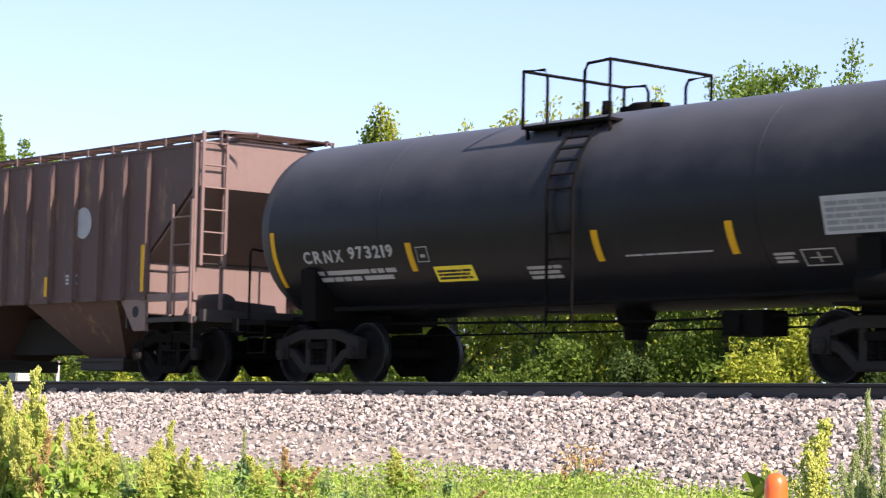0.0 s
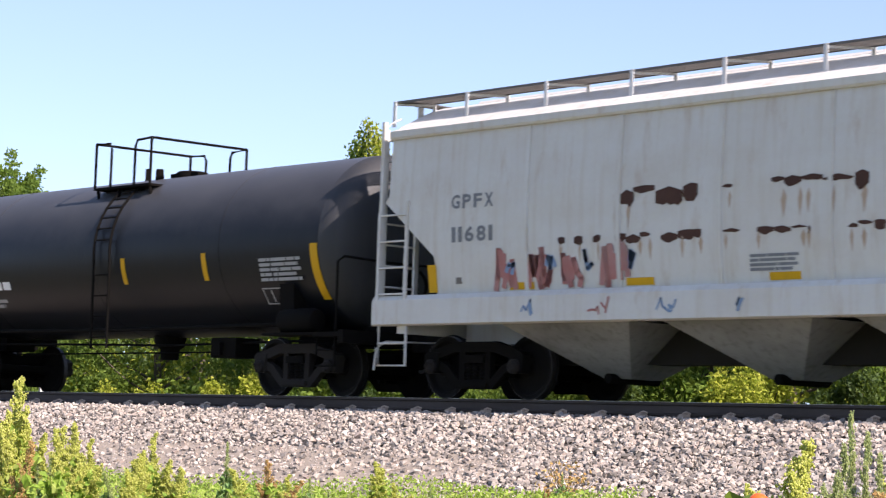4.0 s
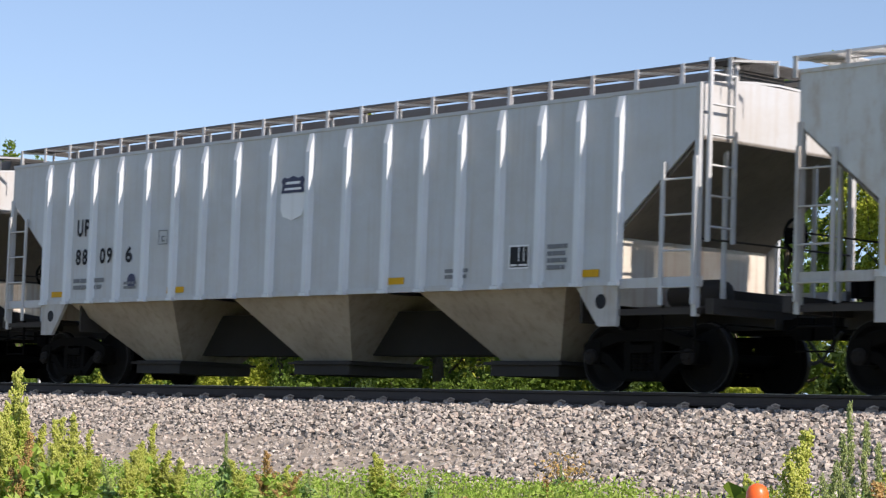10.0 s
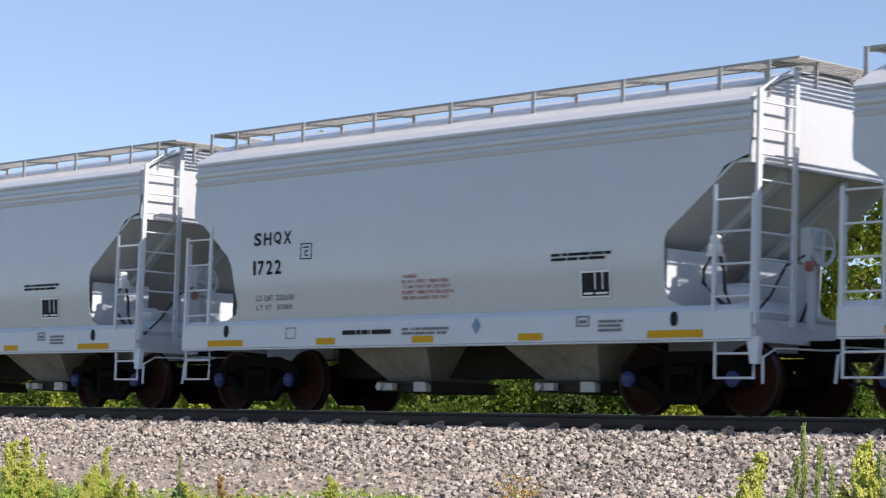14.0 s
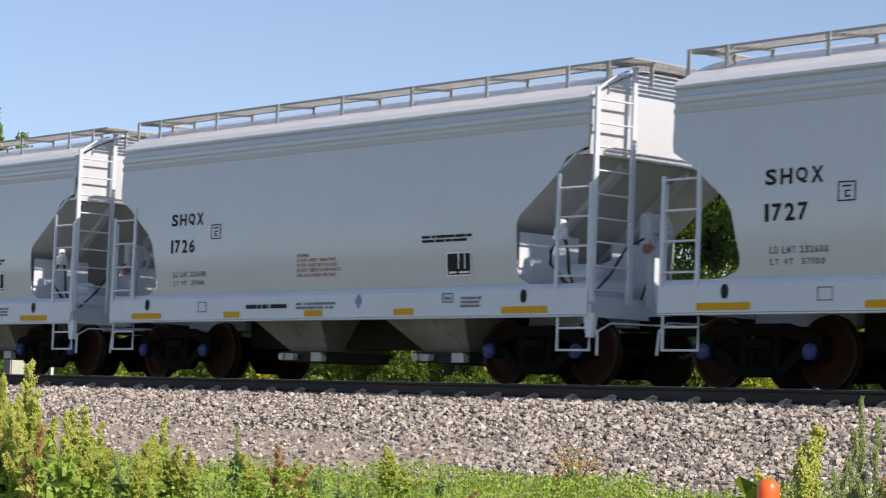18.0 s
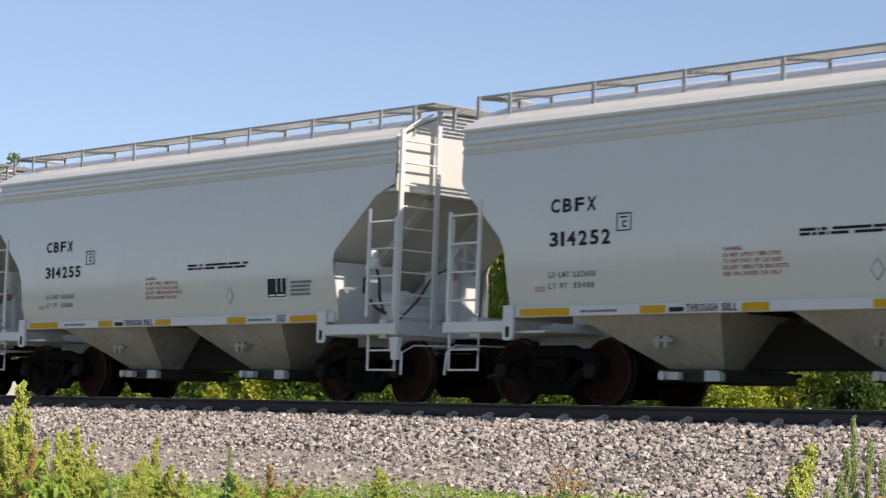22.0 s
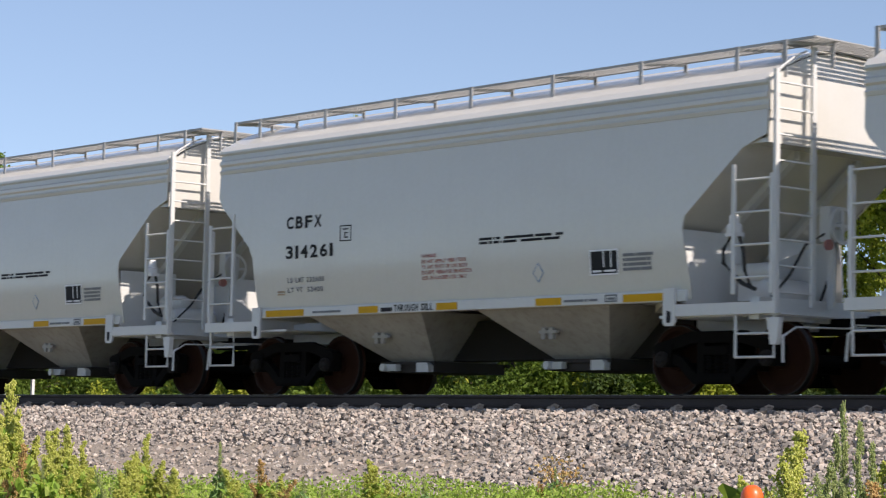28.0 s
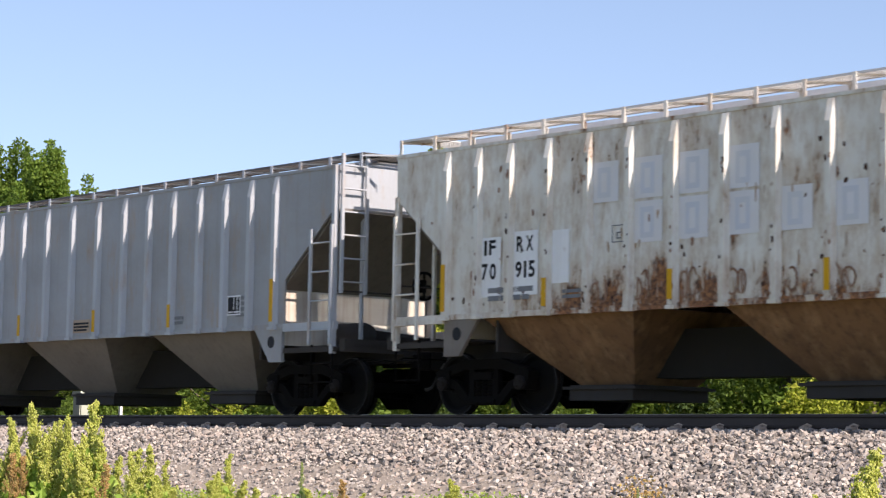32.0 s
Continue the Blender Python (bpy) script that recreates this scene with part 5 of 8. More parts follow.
        if k < 0:
            ladder(root, -1.5, -1.02, 1.9, walk_z - 0.04, 6, ends, True, p - 0.14 * k, "end_ladder")
        a = p + 0.56 * k
        ladder(root, a, p, 1.1, 2.95, 4, ends, False, -1.6, "side_ladder", 0.015, 3.0)
        step_stirrup(root, min(a, p), max(a, p), 0.5, 1.1, -1.54, M_TRUCK)
        part("uncoupling_lever", Build().tube([(p - 0.2 * k, -1.5, 0.75), (p - 0.24 * k, -1.2, 0.86), (p - 0.25 * k, -0.3, 0.86)], 0.013, 5), M_TRUCK, root)
        part("grab_rail", Build().tube([(p, -1.52, 1.95), (p - 0.02 * k, 1.5, 1.95)], 0.014, 5), dirt_shade, root)
    part("brake_wheel", Build().lathe([(0.2, 0), (0.24, 0), (0.24, 0.03), (0.2, 0.03)], (17.95, 0.1, 2.1), "x", 18, True).box(17.95, 17.97, 0.08, 0.12, 1.9, 2.3).box(17.95, 17.97, -0.12, 0.32, 2.08, 2.12).box(17.8, 17.96, 0.05, 0.15, 2.0, 2.2), M_TRUCK, root)
    part("air_reservoir", Build().lathe([(0.05, -0.5), (0.17, -0.45), (0.2, -0.35), (0.2, 0.35), (0.17, 0.45), (0.05, 0.5)], (16.9, -0.55, 1.3), "x", 16), dirt_shade, root)
    part("brake_valve", Build().box(1.2, 1.5, -0.8, -0.5, 1.15, 1.5).box(1.25, 1.4, -0.9, -0.8, 1.2, 1.4).lathe([(0.03, 0), (0.1, 0), (0.1, 0.3), (0.03, 0.3)], (1.0, -0.6, 1.2), "z", 10), M_TRUCK, root)
    return root


def shield(root, u, z, w, h):
    """An emblem of plain shapes: dark crest over a pale shield."""
    crest = [(0.0, 0.62), (0.06, 0.78), (0.0, 0.9), (0.12, 0.98), (0.28, 0.94), (0.5, 1.0), (0.72, 0.94), (0.88, 0.98), (1.0, 0.9), (0.94, 0.78), (1.0, 0.62)]
    base = [(0.0, 0.6), (0.0, 0.25), (0.1, 0.1), (0.3, 0.05), (0.5, 0.0), (0.7, 0.05), (0.9, 0.1), (1.0, 0.25), (1.0, 0.6)]
    e = stick(root, "emblem", Build().prism([(a * w, b * h) for a, b in base], -0.001, 0).mesh("emblem", M_PALEPATCH), u, z, h, RIB_PROF, 0.006)
    part("crest", Build().prism([(a * w, b * h) for a, b in crest], -0.001, 0), M_NAVY, e)
    part("crest_print", Build().box(0.15 * w, 0.85 * w, -0.003, 0, 0.68 * h, 0.73 * h).box(0.2 * w, 0.8 * w, -0.003, 0, 0.81 * h, 0.87 * h), M_WHITEINK, e)


def rib_marks(root, tone=M_GREYINK, panel=14.24):
    print_block(root, 3.0, 4.0, 1.62, 1.85, 2, tone, RIB_PROF, 3, 21)
    print_block(root, 4.6, 5.0, 1.6, 1.75, 2, tone, RIB_PROF, 2, 22)
    print_block(root, 12.9, 13.4, 1.55, 1.72, 2, tone, RIB_PROF, 2, 23)
    print_block(root, 15.0, 15.4, 1.62, 2.0, 4, tone, RIB_PROF, 2, 24)
    black_panel(root, panel, panel + 0.4, 1.65, 1.98, RIB_PROF)
    stick(root, "stencil_box", frame_mark(0.26, 0.24, 0.014, tone, [(0.35, 0.7, 0.2, 0.28), (0.35, 0.43, 0.2, 0.6), (0.35, 0.7, 0.52, 0.6)]), 5.6, 2.32, 0.24, RIB_PROF)


# ---------------- tank wagons ----------------
TANK_R, TANK_Z = 1.42, 2.43
TANK_PROF = [(TANK_Z + TANK_R * math.sin(radians(a)), TANK_R * math.cos(radians(a))) for a in range(-84, 85, 6)]


def shell_band(u0, u1, z0, z1, out, n=8):
    """A curved band that lies on the shell's side towards the camera."""
    a0, a1 = math.asin((z0 - TANK_Z) / TANK_R), math.asin((z1 - TANK_Z) / TANK_R)
    v, f = [], []
    for i in range(n + 1):
        a = a0 + (a1 - a0) * i / n
        for r in (TANK_R - 0.01, TANK_R + out):
            for u in (u0, u1):
                v.append((u, -r * math.cos(a), TANK_Z + r * math.sin(a)))
    for i in range(n):
        o = i * 4
        f += [(o + 2, o + 3, o + 7, o + 6), (o, o + 2, o + 6, o + 4), (o + 1, o + 5, o + 7, o + 3)]
    f += [(0, 1, 3, 2), (n * 4, n * 4 + 2, n * 4 + 3, n * 4 + 1)]
    return Build().add(v, f)


def tank_wagon(label, shell, head, u_plat, u_lad, tapes, dome):
    L = 15.25
    root = tagged(new("tank_wagon"), label, "freight wagon", "black tank wagons")
    rings = [(TANK_R, 1.2), (TANK_R, 3.4), (TANK_R, 5.5), (TANK_R, 7.6), (TANK_R, 9.7), (TANK_R, 11.8), (TANK_R, 14.05)]
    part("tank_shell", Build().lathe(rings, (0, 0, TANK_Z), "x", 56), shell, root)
    for u in (3.9, 7.62, 11.4):
        part("weld_seam", Build().lathe([(TANK_R - 0.02, u), (TANK_R + 0.004, u + 0.003), (TANK_R + 0.004, u + 0.03), (TANK_R - 0.02, u + 0.033)], (0, 0, TANK_Z), "x", 56, True), shell, root)
    for u, k in ((1.2, -1), (14.05, 1)):
        prof = [(TANK_R * math.cos(radians(a)) ** 0.74, u + 0.6 * math.sin(radians(a)) ** 0.74 * k) for a in range(0, 90, 5)] + [(0.01, u + 0.6 * k)]
        part("tank_head", Build().lathe(prof, (0, 0, TANK_Z), "x", 48), head, root)
        c = 2.1 if k < 0 else L - 2.1
        part("saddle", Build().prism([(-1.25, 0.95), (1.25, 0.95), (1.3, 1.75), (1.02, 1.46), (0.7, 1.22), (0.35, 1.07), (0, 1.03), (-0.35, 1.07), (-0.7, 1.22), (-1.02, 1.46), (-1.3, 1.75)], c - 0.18, c + 0.18, "x"), M_TRUCK, root)
        e = 0.45 if k < 0 else L - 0.45
        lo, hi = sorted((e, c + 0.9 * -k))
        part("draft_sill", Build().box(lo, hi, -0.32, 0.32, 0.8, 1.08), M_TRUCK, root)
        part("end_platform", Build().box(min(e, e - 0.75 * k), max(e, e - 0.75 * k), -1.45, 1.45, 0.9, 0.97), M_TRUCK, root)
        part("end_beam", Build().prism([(e - 0.06, 0.8), (e + 0.06, 0.8), (e + 0.06, 1.0), (e - 0.06, 1.0)], -1.5, 1.5), M_TRUCK, root)
        part("brace", Build().add([(e - 0.1 * k, -0.2, 0.97), (e - 0.1 * k, 0.2, 0.97), (u + 0.3 * k, 0.2, 2.0), (u + 0.3 * k, -0.2, 2.0), (u + 0.1 * k, -0.5, 0.97), (u + 0.1 * k, 0.5, 0.97)],
                                  [(0, 1, 2, 3), (0, 3, 4), (1, 5, 2), (4, 3, 2, 5), (0, 4, 5, 1)]), M_TRUCK, root)
        # safety rail round the head
        g = u + 0.5 * k
        part("safety_rail", Build().tube([(g, -1.4, 0.97), (g, -1.4, 2.05), (g + 0.06 * k, -1.32, 2.13), (e - 0.05 * k, -0.6, 2.08), (e - 0.02 * k, 0.6, 2.08), (g + 0.06 * k, 1.32, 2.13), (g, 1.4, 2.05), (g, 1.4, 0.97)], 0.02, 6), M_SLOPE if head is M_HEADPALE else M_TRUCK, root)
        step_stirrup(root, min(g, g - 0.45 * k), max(g, g - 0.45 * k), 0.45, 0.95, -1.4, M_TRUCK)
        part("uncoupling_lever", Build().tube([(e + 0.08 * k, -1.4, 0.72), (e + 0.1 * k, -1.1, 0.84), (e + 0.1 * k, -0.2, 0.86)], 0.013, 5), M_TRUCK, root)
        bu = (1.12, 1.3) if k < 0 else (13.85, 14.03)
        band = part("reflector", shell_band(bu[0] + 0.12 * (k < 0), bu[1] + 0.04 * (k < 0), 1.5, 2.35, 0.006), M_YELLOW, root)
    part("brake_wheel", Build().lathe([(0.22, 0), (0.26, 0), (0.26, 0.03), (0.22, 0.03)], (L - 0.42, -0.1, 1.75), "x", 18, True).box(L - 0.42, L - 0.4, -0.13, -0.07, 1.5, 2.0).box(L - 0.7, L - 0.42, -0.18, -0.02, 1.5, 1.95), M_TRUCK, root)
    part("air_reservoir", Build().lathe([(0.04, 12.95), (0.16, 12.98), (0.19, 13.05), (0.19, 13.75), (0.16, 13.85), (0.04, 13.88)], (0, -1.2, 1.17), "x", 18), M_SLOPE if head is M_HEADPALE else M_TRUCK, root)
    part("reservoir_tray", Build().box(12.7, 14.0, -1.42, -0.95, 0.93, 0.97), M_TRUCK, root)
    part("side_pipe", Build().tube([(2.6, -1.12, 1.12), (7.5, -1.12, 1.09), (12.9, -1.12, 1.12)], 0.035, 8), M_TRUCK, root)
    part("brake_pipe", Build().tube([(1.5, -0.6, 0.92), (6.0, -0.6, 0.88), (9.0, -0.62, 0.84), (13.6, -0.6, 0.9)], 0.02, 6), M_TRUCK, root)
    part("brake_rod", Build().tube([(3.0, -0.3, 0.72), (12.2, -0.3, 0.74)], 0.015, 5), M_TRUCK, root)
    part("bottom_outlet", Build().lathe([(0.05, 0.62), (0.16, 0.62), (0.18, 0.8), (0.26, 0.86), (0.3, 1.05), (0.05, 1.06)], (u_lad + 0.3, 0, 0), "z", 16), M_TRUCK, root)
    part("brake_valve", Build().box(u_lad + 2.6, u_lad + 3.3, -0.75, -0.25, 0.62, 0.95).box(u_lad + 2.7, u_lad + 2.95, -0.82, -0.75, 0.66, 0.88), M_TRUCK, root)
    # ladder that follows the shell
    pts = lambda u: [(u, -1.46, 0.75)] + [(u, -(TANK_R + 0.07) * math.cos(radians(a)), TANK_Z + (TANK_R + 0.07) * math.sin(radians(a))) for a in range(-8, 58, 8)]
    lad = part("ladder", Build().tube(pts(u_lad), 0.024, 6), M_TRUCK, root)
    part("stile", Build().tube(pts(u_lad + 0.5), 0.024, 6), M_TRUCK, lad)
    for z, y in [(0.95 + 0.36 * i, -1.46) for i in range(4)] + [p[1:][::-1] for p in pts(0)[3::1]]:
        part("rung", Build().tube([(u_lad, y, z), (u_lad + 0.5, y, z)], 0.015, 5), M_TRUCK, lad)
    # walkway, handrails and fittings on top
    a, b = u_plat, u_plat + 1.75
    pl = part("platform", Build().box(a, b, -1.05, -0.7, 3.6, 3.64).box(a, b, 0.7, 1.05, 3.6, 3.64).box(a, a + 0.3, -0.7, 0.7, 3.6, 3.64).box(b - 0.3, b, -0.7, 0.7, 3.6, 3.64), M_TRUCK, root)
    for u, y in ((a + 0.05, -0.98), (a + 0.7, -0.98), (b - 0.05, -0.98), (a + 0.05, 0.98), (b - 0.05, 0.98)):
        part("platform_leg", Build().tube([(u, y, 3.62), (u + 0.03, y * 0.98, 3.3)], 0.03, 6), M_TRUCK, pl)
    for u, k in ((a, 1), (b, -1)):
        p0 = [(u + 0.5 * k, -1.02, 3.62), (u + 0.5 * k, -1.02, 4.32), (u + 0.44 * k, -1.02, 4.42), (u, -1.02, 4.44), (u, 1.02, 4.44), (u + 0.44 * k, 1.02, 4.42), (u + 0.5 * k, 1.02, 4.32), (u + 0.5 * k, 1.02, 3.62)]
        hr = part("handrail", Build().tube(p0, 0.024, 7), M_TRUCK, root)
        for y in (-1.02, 1.02):
            part("handrail_post", Build().tube([(u, y, 3.62), (u, y, 4.44)], 0.024, 6), M_TRUCK, hr)
    m = (a + b) / 2 + 0.55
    part("manway", Build().lathe([(0.02, 3.98), (0.26, 3.96), (0.3, 3.93), (0.3, 3.7), (0.02, 3.7)], (m, 0.1, 0), "z", 20).box(m - 0.4, m + 0.45, -0.1, 0.05, 3.86, 3.93).lathe([(0.02, 4.0), (0.07, 4.0), (0.08, 3.85), (0.08, 3.7)], (m - 0.45, -0.3, 0), "z", 10), M_TRUCK, root)
    part("valve", Build().lathe([(0.02, 4.05), (0.05, 4.05), (0.05, 3.8), (0.09, 3.8), (0.09, 3.7)], (a + 0.45, -0.2, 0), "z", 10), M_TRUCK, root)
    if dome:
        part("valve_dome", Build().lathe([(0.02, 4.25), (0.12, 4.22), (0.22, 4.12), (0.25, 3.98), (0.25, 3.75), (0.28, 3.72), (0.28, 3.68)], (m - 0.6, 0.05, 0), "z", 20), shell, root)
    for u, z0, z1 in tapes:
        part("reflector", shell_band(u - 0.06, u + 0.06, z0, z1, 0.006), M_YELLOW, root)
    running_gear(root, L, (2.1, L - 2.1), "brown", "dark", "dark")
    return root


# ---------------- the train ----------------
wagons = []          # (thing, place of its front coupler along the train)


def add_wagon(root, u):
    wagons.append((root, u))
    return root


rng = random.Random(7)

# oxide-brown hopper
w = add_wagon(ribbed_hopper("rust-brown ribbed covered hopper, dusty, on the rails", "three-bay ribbed hoppers", M_BROWN, M_BROWN, M_BROWN_END, M_BROWN, RIBS, None, M_SOOTSHADE, M_BROWN_END, 4.18), -287.87)
stick(w, "emblem", Build().lathe([(0.02, -0.001), (0.28, -0.001), (0.28, 0.0), (0.02, 0)], (0.28, 0, 0.28), "y", 18).mesh("emblem", M_DULLWHITE), 14.0, 2.5, 0.56, RIB_PROF)
print_block(w, 13.75, 14.15, 1.7, 1.9, 3, M_DULLWHITE, RIB_PROF, 1, 3)
for u in (12.9, 16.3):
    rib_tape(w, u, 1.5, 2.3 if u > 16 else 1.85, RIBS)

# four black tank wagons
TAPE3 = lambda us, a=1.86, b=2.3: [(u, a, b) for u in us]
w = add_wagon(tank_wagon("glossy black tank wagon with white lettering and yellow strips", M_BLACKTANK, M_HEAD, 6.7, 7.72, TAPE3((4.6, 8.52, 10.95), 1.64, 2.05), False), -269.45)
letters(w, "CRNX", 2.02, 3.0, 1.83, 2.03, M_DULLWHITE, TANK_PROF)
letters(w, "973219", 3.16, 4.22, 1.86, 2.06, M_DULLWHITE, TANK_PROF)
print_block(w, 2.15, 4.2, 1.55, 1.78, 2, M_DULLWHITE, TANK_PROF, 6, 2)
w2 = stick(w, "placard", Build().box(0, 0.86, -0.002, 0, 0, 0.26).mesh("placard", M_PLACARD), 5.02, 1.47, 0.26, TANK_PROF)
part("placard_print", bars(0.76, 0.18, 3, M_BLACKINK, 3, 5), None, w2, "", (0.05, -0.003, 0.04))
stick(w, "stencil_box", frame_mark(0.26, 0.24, 0.015, M_DULLWHITE, [(0.3, 0.7, 0.3, 0.5)]), 4.75, 1.76, 0.24, TANK_PROF)
print_block(w, 7.0, 7.7, 1.45, 1.7, 3, M_DULLWHITE, TANK_PROF, 2, 6)
print_block(w, 9.0, 10.6, 1.68, 1.72, 1, M_DULLWHITE, TANK_PROF, 3, 7)
print_block(w, 11.55, 11.9, 1.5, 1.68, 3, M_DULLWHITE, TANK_PROF, 0, 8)
stick(w, "stencil_box", frame_mark(0.55, 0.26, 0.02, M_DULLWHITE, [(0.45, 0.5, 0.2, 0.8), (0.2, 0.8, 0.45, 0.52)]), 12.0, 1.45, 0.26, TANK_PROF)
w2 = stick(w, "test_panel", Build().box(0, 1.15, -0.002, 0, 0, 0.48).mesh("test_panel", M_DULLWHITE), 12.5, 1.8, 0.48, TANK_PROF)
part("panel_print", bars(1.05, 0.4, 5, M_GREYINK, 4, 9), None, w2, "", (0.05, -0.003, 0.04))

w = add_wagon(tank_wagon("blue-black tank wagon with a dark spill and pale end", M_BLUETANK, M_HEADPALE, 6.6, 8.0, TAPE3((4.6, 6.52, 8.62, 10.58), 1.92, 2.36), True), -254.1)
part("spill_stain", shell_band(6.78, 7.38, 1.12, 3.75, 0.003, 20), M_BLACKTANK, w, "dark oily spill")
for u, z, a, b in ((9.2, 2.35, 0.45, 0.75), (9.3, 1.85, 1.0, 0.4), (5.1, 1.75, 0.25, 0.25), (5.6, 1.7, 0.25, 0.28), (11.4, 1.5, 1.6, 0.6)):
    stick(w, "stain", blob(rng, a, b).mesh("stain", M_BLACKTANK), u, z, b, TANK_PROF, 0.004)
letters(w, "SHPX 94051", 2.26, 4.34, 1.81, 2.03, M_WHITEINK, TANK_PROF)
print_block(w, 2.4, 4.95, 1.5, 1.74, 2, M_DULLWHITE, TANK_PROF, 6, 2)
stick(w, "placard", Build().box(0, 0.26, -0.002, 0, 0, 0.2).mesh("placard", M_RUSTRUN), 2.05, 1.62, 0.2, TANK_PROF)
stick(w, "stencil_box", frame_mark(0.6, 0.3, 0.025, M_DULLWHITE, [(0.3, 0.36, 0.2, 0.8), (0.6, 0.66, 0.3, 0.9), (0.2, 0.8, 0.2, 0.28)]), 11.35, 1.45, 0.3, TANK_PROF)
print_block(w, 10.55, 10.75, 1.6, 1.8, 1, M_DULLWHITE, TANK_PROF, 1, 4)
print_block(w, 12.6, 13.7, 1.75, 2.2, 6, M_DULLWHITE, TANK_PROF, 4, 11)

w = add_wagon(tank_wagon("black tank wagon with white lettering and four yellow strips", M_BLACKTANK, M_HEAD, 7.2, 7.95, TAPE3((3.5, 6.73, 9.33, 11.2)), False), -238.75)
letters(w, "CRNX", 2.26, 3.3, 1.94, 2.13, M_WHITEINK, TANK_PROF)
letters(w, "953336", 3.52, 4.73, 1.96, 2.15, M_WHITEINK, TANK_PROF)
print_block(w, 2.5, 4.7, 1.62, 1.86, 2, M_DULLWHITE, TANK_PROF, 6, 2)
print_block(w, 9.1, 12.0, 1.58, 1.63, 1, M_DULLWHITE, TANK_PROF, 5, 12)
stick(w, "stencil_box", frame_mark(0.5, 0.3, 0.022, M_DULLWHITE, [(0.4, 0.46, 0.15, 0.85), (0.62, 0.68, 0.15, 0.85)]), 12.5, 1.42, 0.3, TANK_PROF)
w2 = stick(w, "test_panel", Build().box(0, 1.15, -0.002, 0, 0, 0.45).mesh("test_panel", M_BLACKTANK), 12.56, 1.93, 0.45, TANK_PROF)
part("panel_print", bars(1.15, 0.45, 6, M_DULLWHITE, 5, 19), None, w2, "", (0, -0.003, 0))

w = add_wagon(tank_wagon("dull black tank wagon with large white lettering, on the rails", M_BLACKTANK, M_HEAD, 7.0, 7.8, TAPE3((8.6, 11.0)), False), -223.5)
print_block(w, 2.6, 4.8, 1.86, 2.1, 1, M_WHITEINK, TANK_PROF, 4, 2)
print_block(w, 2.6, 4.5, 1.55, 1.76, 2, M_DULLWHITE, TANK_PROF, 5, 3)
stick(w, "stencil_box", frame_mark(0.5, 0.3, 0.022, M_DULLWHITE, [(0.4, 0.46, 0.15, 0.85)]), 12.4, 1.45, 0.3, TANK_PROF)
print_block(w, 12.5, 13.6, 1.8, 2.2, 5, M_DULLWHITE, TANK_PROF, 4, 8)
for w, _ in wagons[1:5]:       # bars on the right-hand heads
    for i, (a, b) in enumerate(((-0.15, 0.75), (-0.05, 0.75), (0.1, 0.7))):
        z = 2.86 - i * 0.11
        strip = Build()
        for k in range(9):          # follows the dish of the head
            y = a + (b - a) * k / 8
            for zz in (z, z + 0.06):
                for out in (0.004, 0.012):
                    strip.v.append((14.05 + 0.6 * (1 - (math.hypot(y, zz - TANK_Z) / TANK_R) ** 2.7) ** 0.37 + out, y, zz))
        for k in range(8):
            o = k * 4
            strip.f += [(o + 1, o + 5, o + 7, o + 3), (o, o + 2, o + 6, o + 4), (o, o + 4, o + 5, o + 1), (o + 2, o + 3, o + 7, o + 6)]
        strip.f += [(0, 1, 3, 2), (32, 34, 35, 33)]
        part("head_lettering", strip, M_WHITEINK, w)


def rust_rows(root, prof, rows, seed):
    """Rust where old lettering was ground off: letter-wide marks with level tops and ragged feet, and thin runs below."""
    r = random.Random(seed)
    for u0, u1, z, h, dens in rows:
        b, x, k = Build(), 0.0, 0
        while x < u1 - u0:
            w_ = min(r.uniform(0.14, 0.3) if h < 0.22 else r.uniform(0.2, 0.5), u1 - u0 - x + 0.02)
            pick = r.random()
            if pick < dens:
                deep = h * (r.uniform(0.85, 1.15) if pick < dens * 0.7 else r.uniform(0.3, 0.55))
                n = max(3, int(w_ / 0.06))
                sink = h * r.choice((0, 0, 0.12, 0.3))
                foot = [(x + w_ * i / n, h - sink - (deep - sink * 0.6) * r.uniform(0.7, 1.0) * (0.7 if i in (0, n) else 1.0)) for i in range(n + 1)]
                b.prism(foot + [(x + w_, h - sink - 0.03 * r.random()), (x + w_ * 0.5, h - sink * 0.5), (x, h - sink - 0.03 * r.random())], -0.001 - 0.00012 * (k % 5), 0.0)
                if r.random() < 0.75:
                    hh = r.uniform(0.1, 0.2) + h * 0.8
                    q = r.uniform(0.02, 0.05)
                    stick(root, "rust_run", Build().prism([(0, hh), (-q, hh * 0.6), (-q * 0.3, hh * 0.2), (0.0, 0), (q * 0.5, hh * 0.3), (q, hh * 0.7)], -0.0006, 0.0).mesh("rust_run", M_RUSTRUN), u0 + x + w_ * r.random(), z - hh * 0.75, hh, prof, 0.002)
            k += 1
            x += w_ * r.uniform(0.9, 1.1)
        if b.v:
            stick(root, "rust_patch", b.mesh("rust_patch", M_RUST), u0, z, h, prof, 0.005)


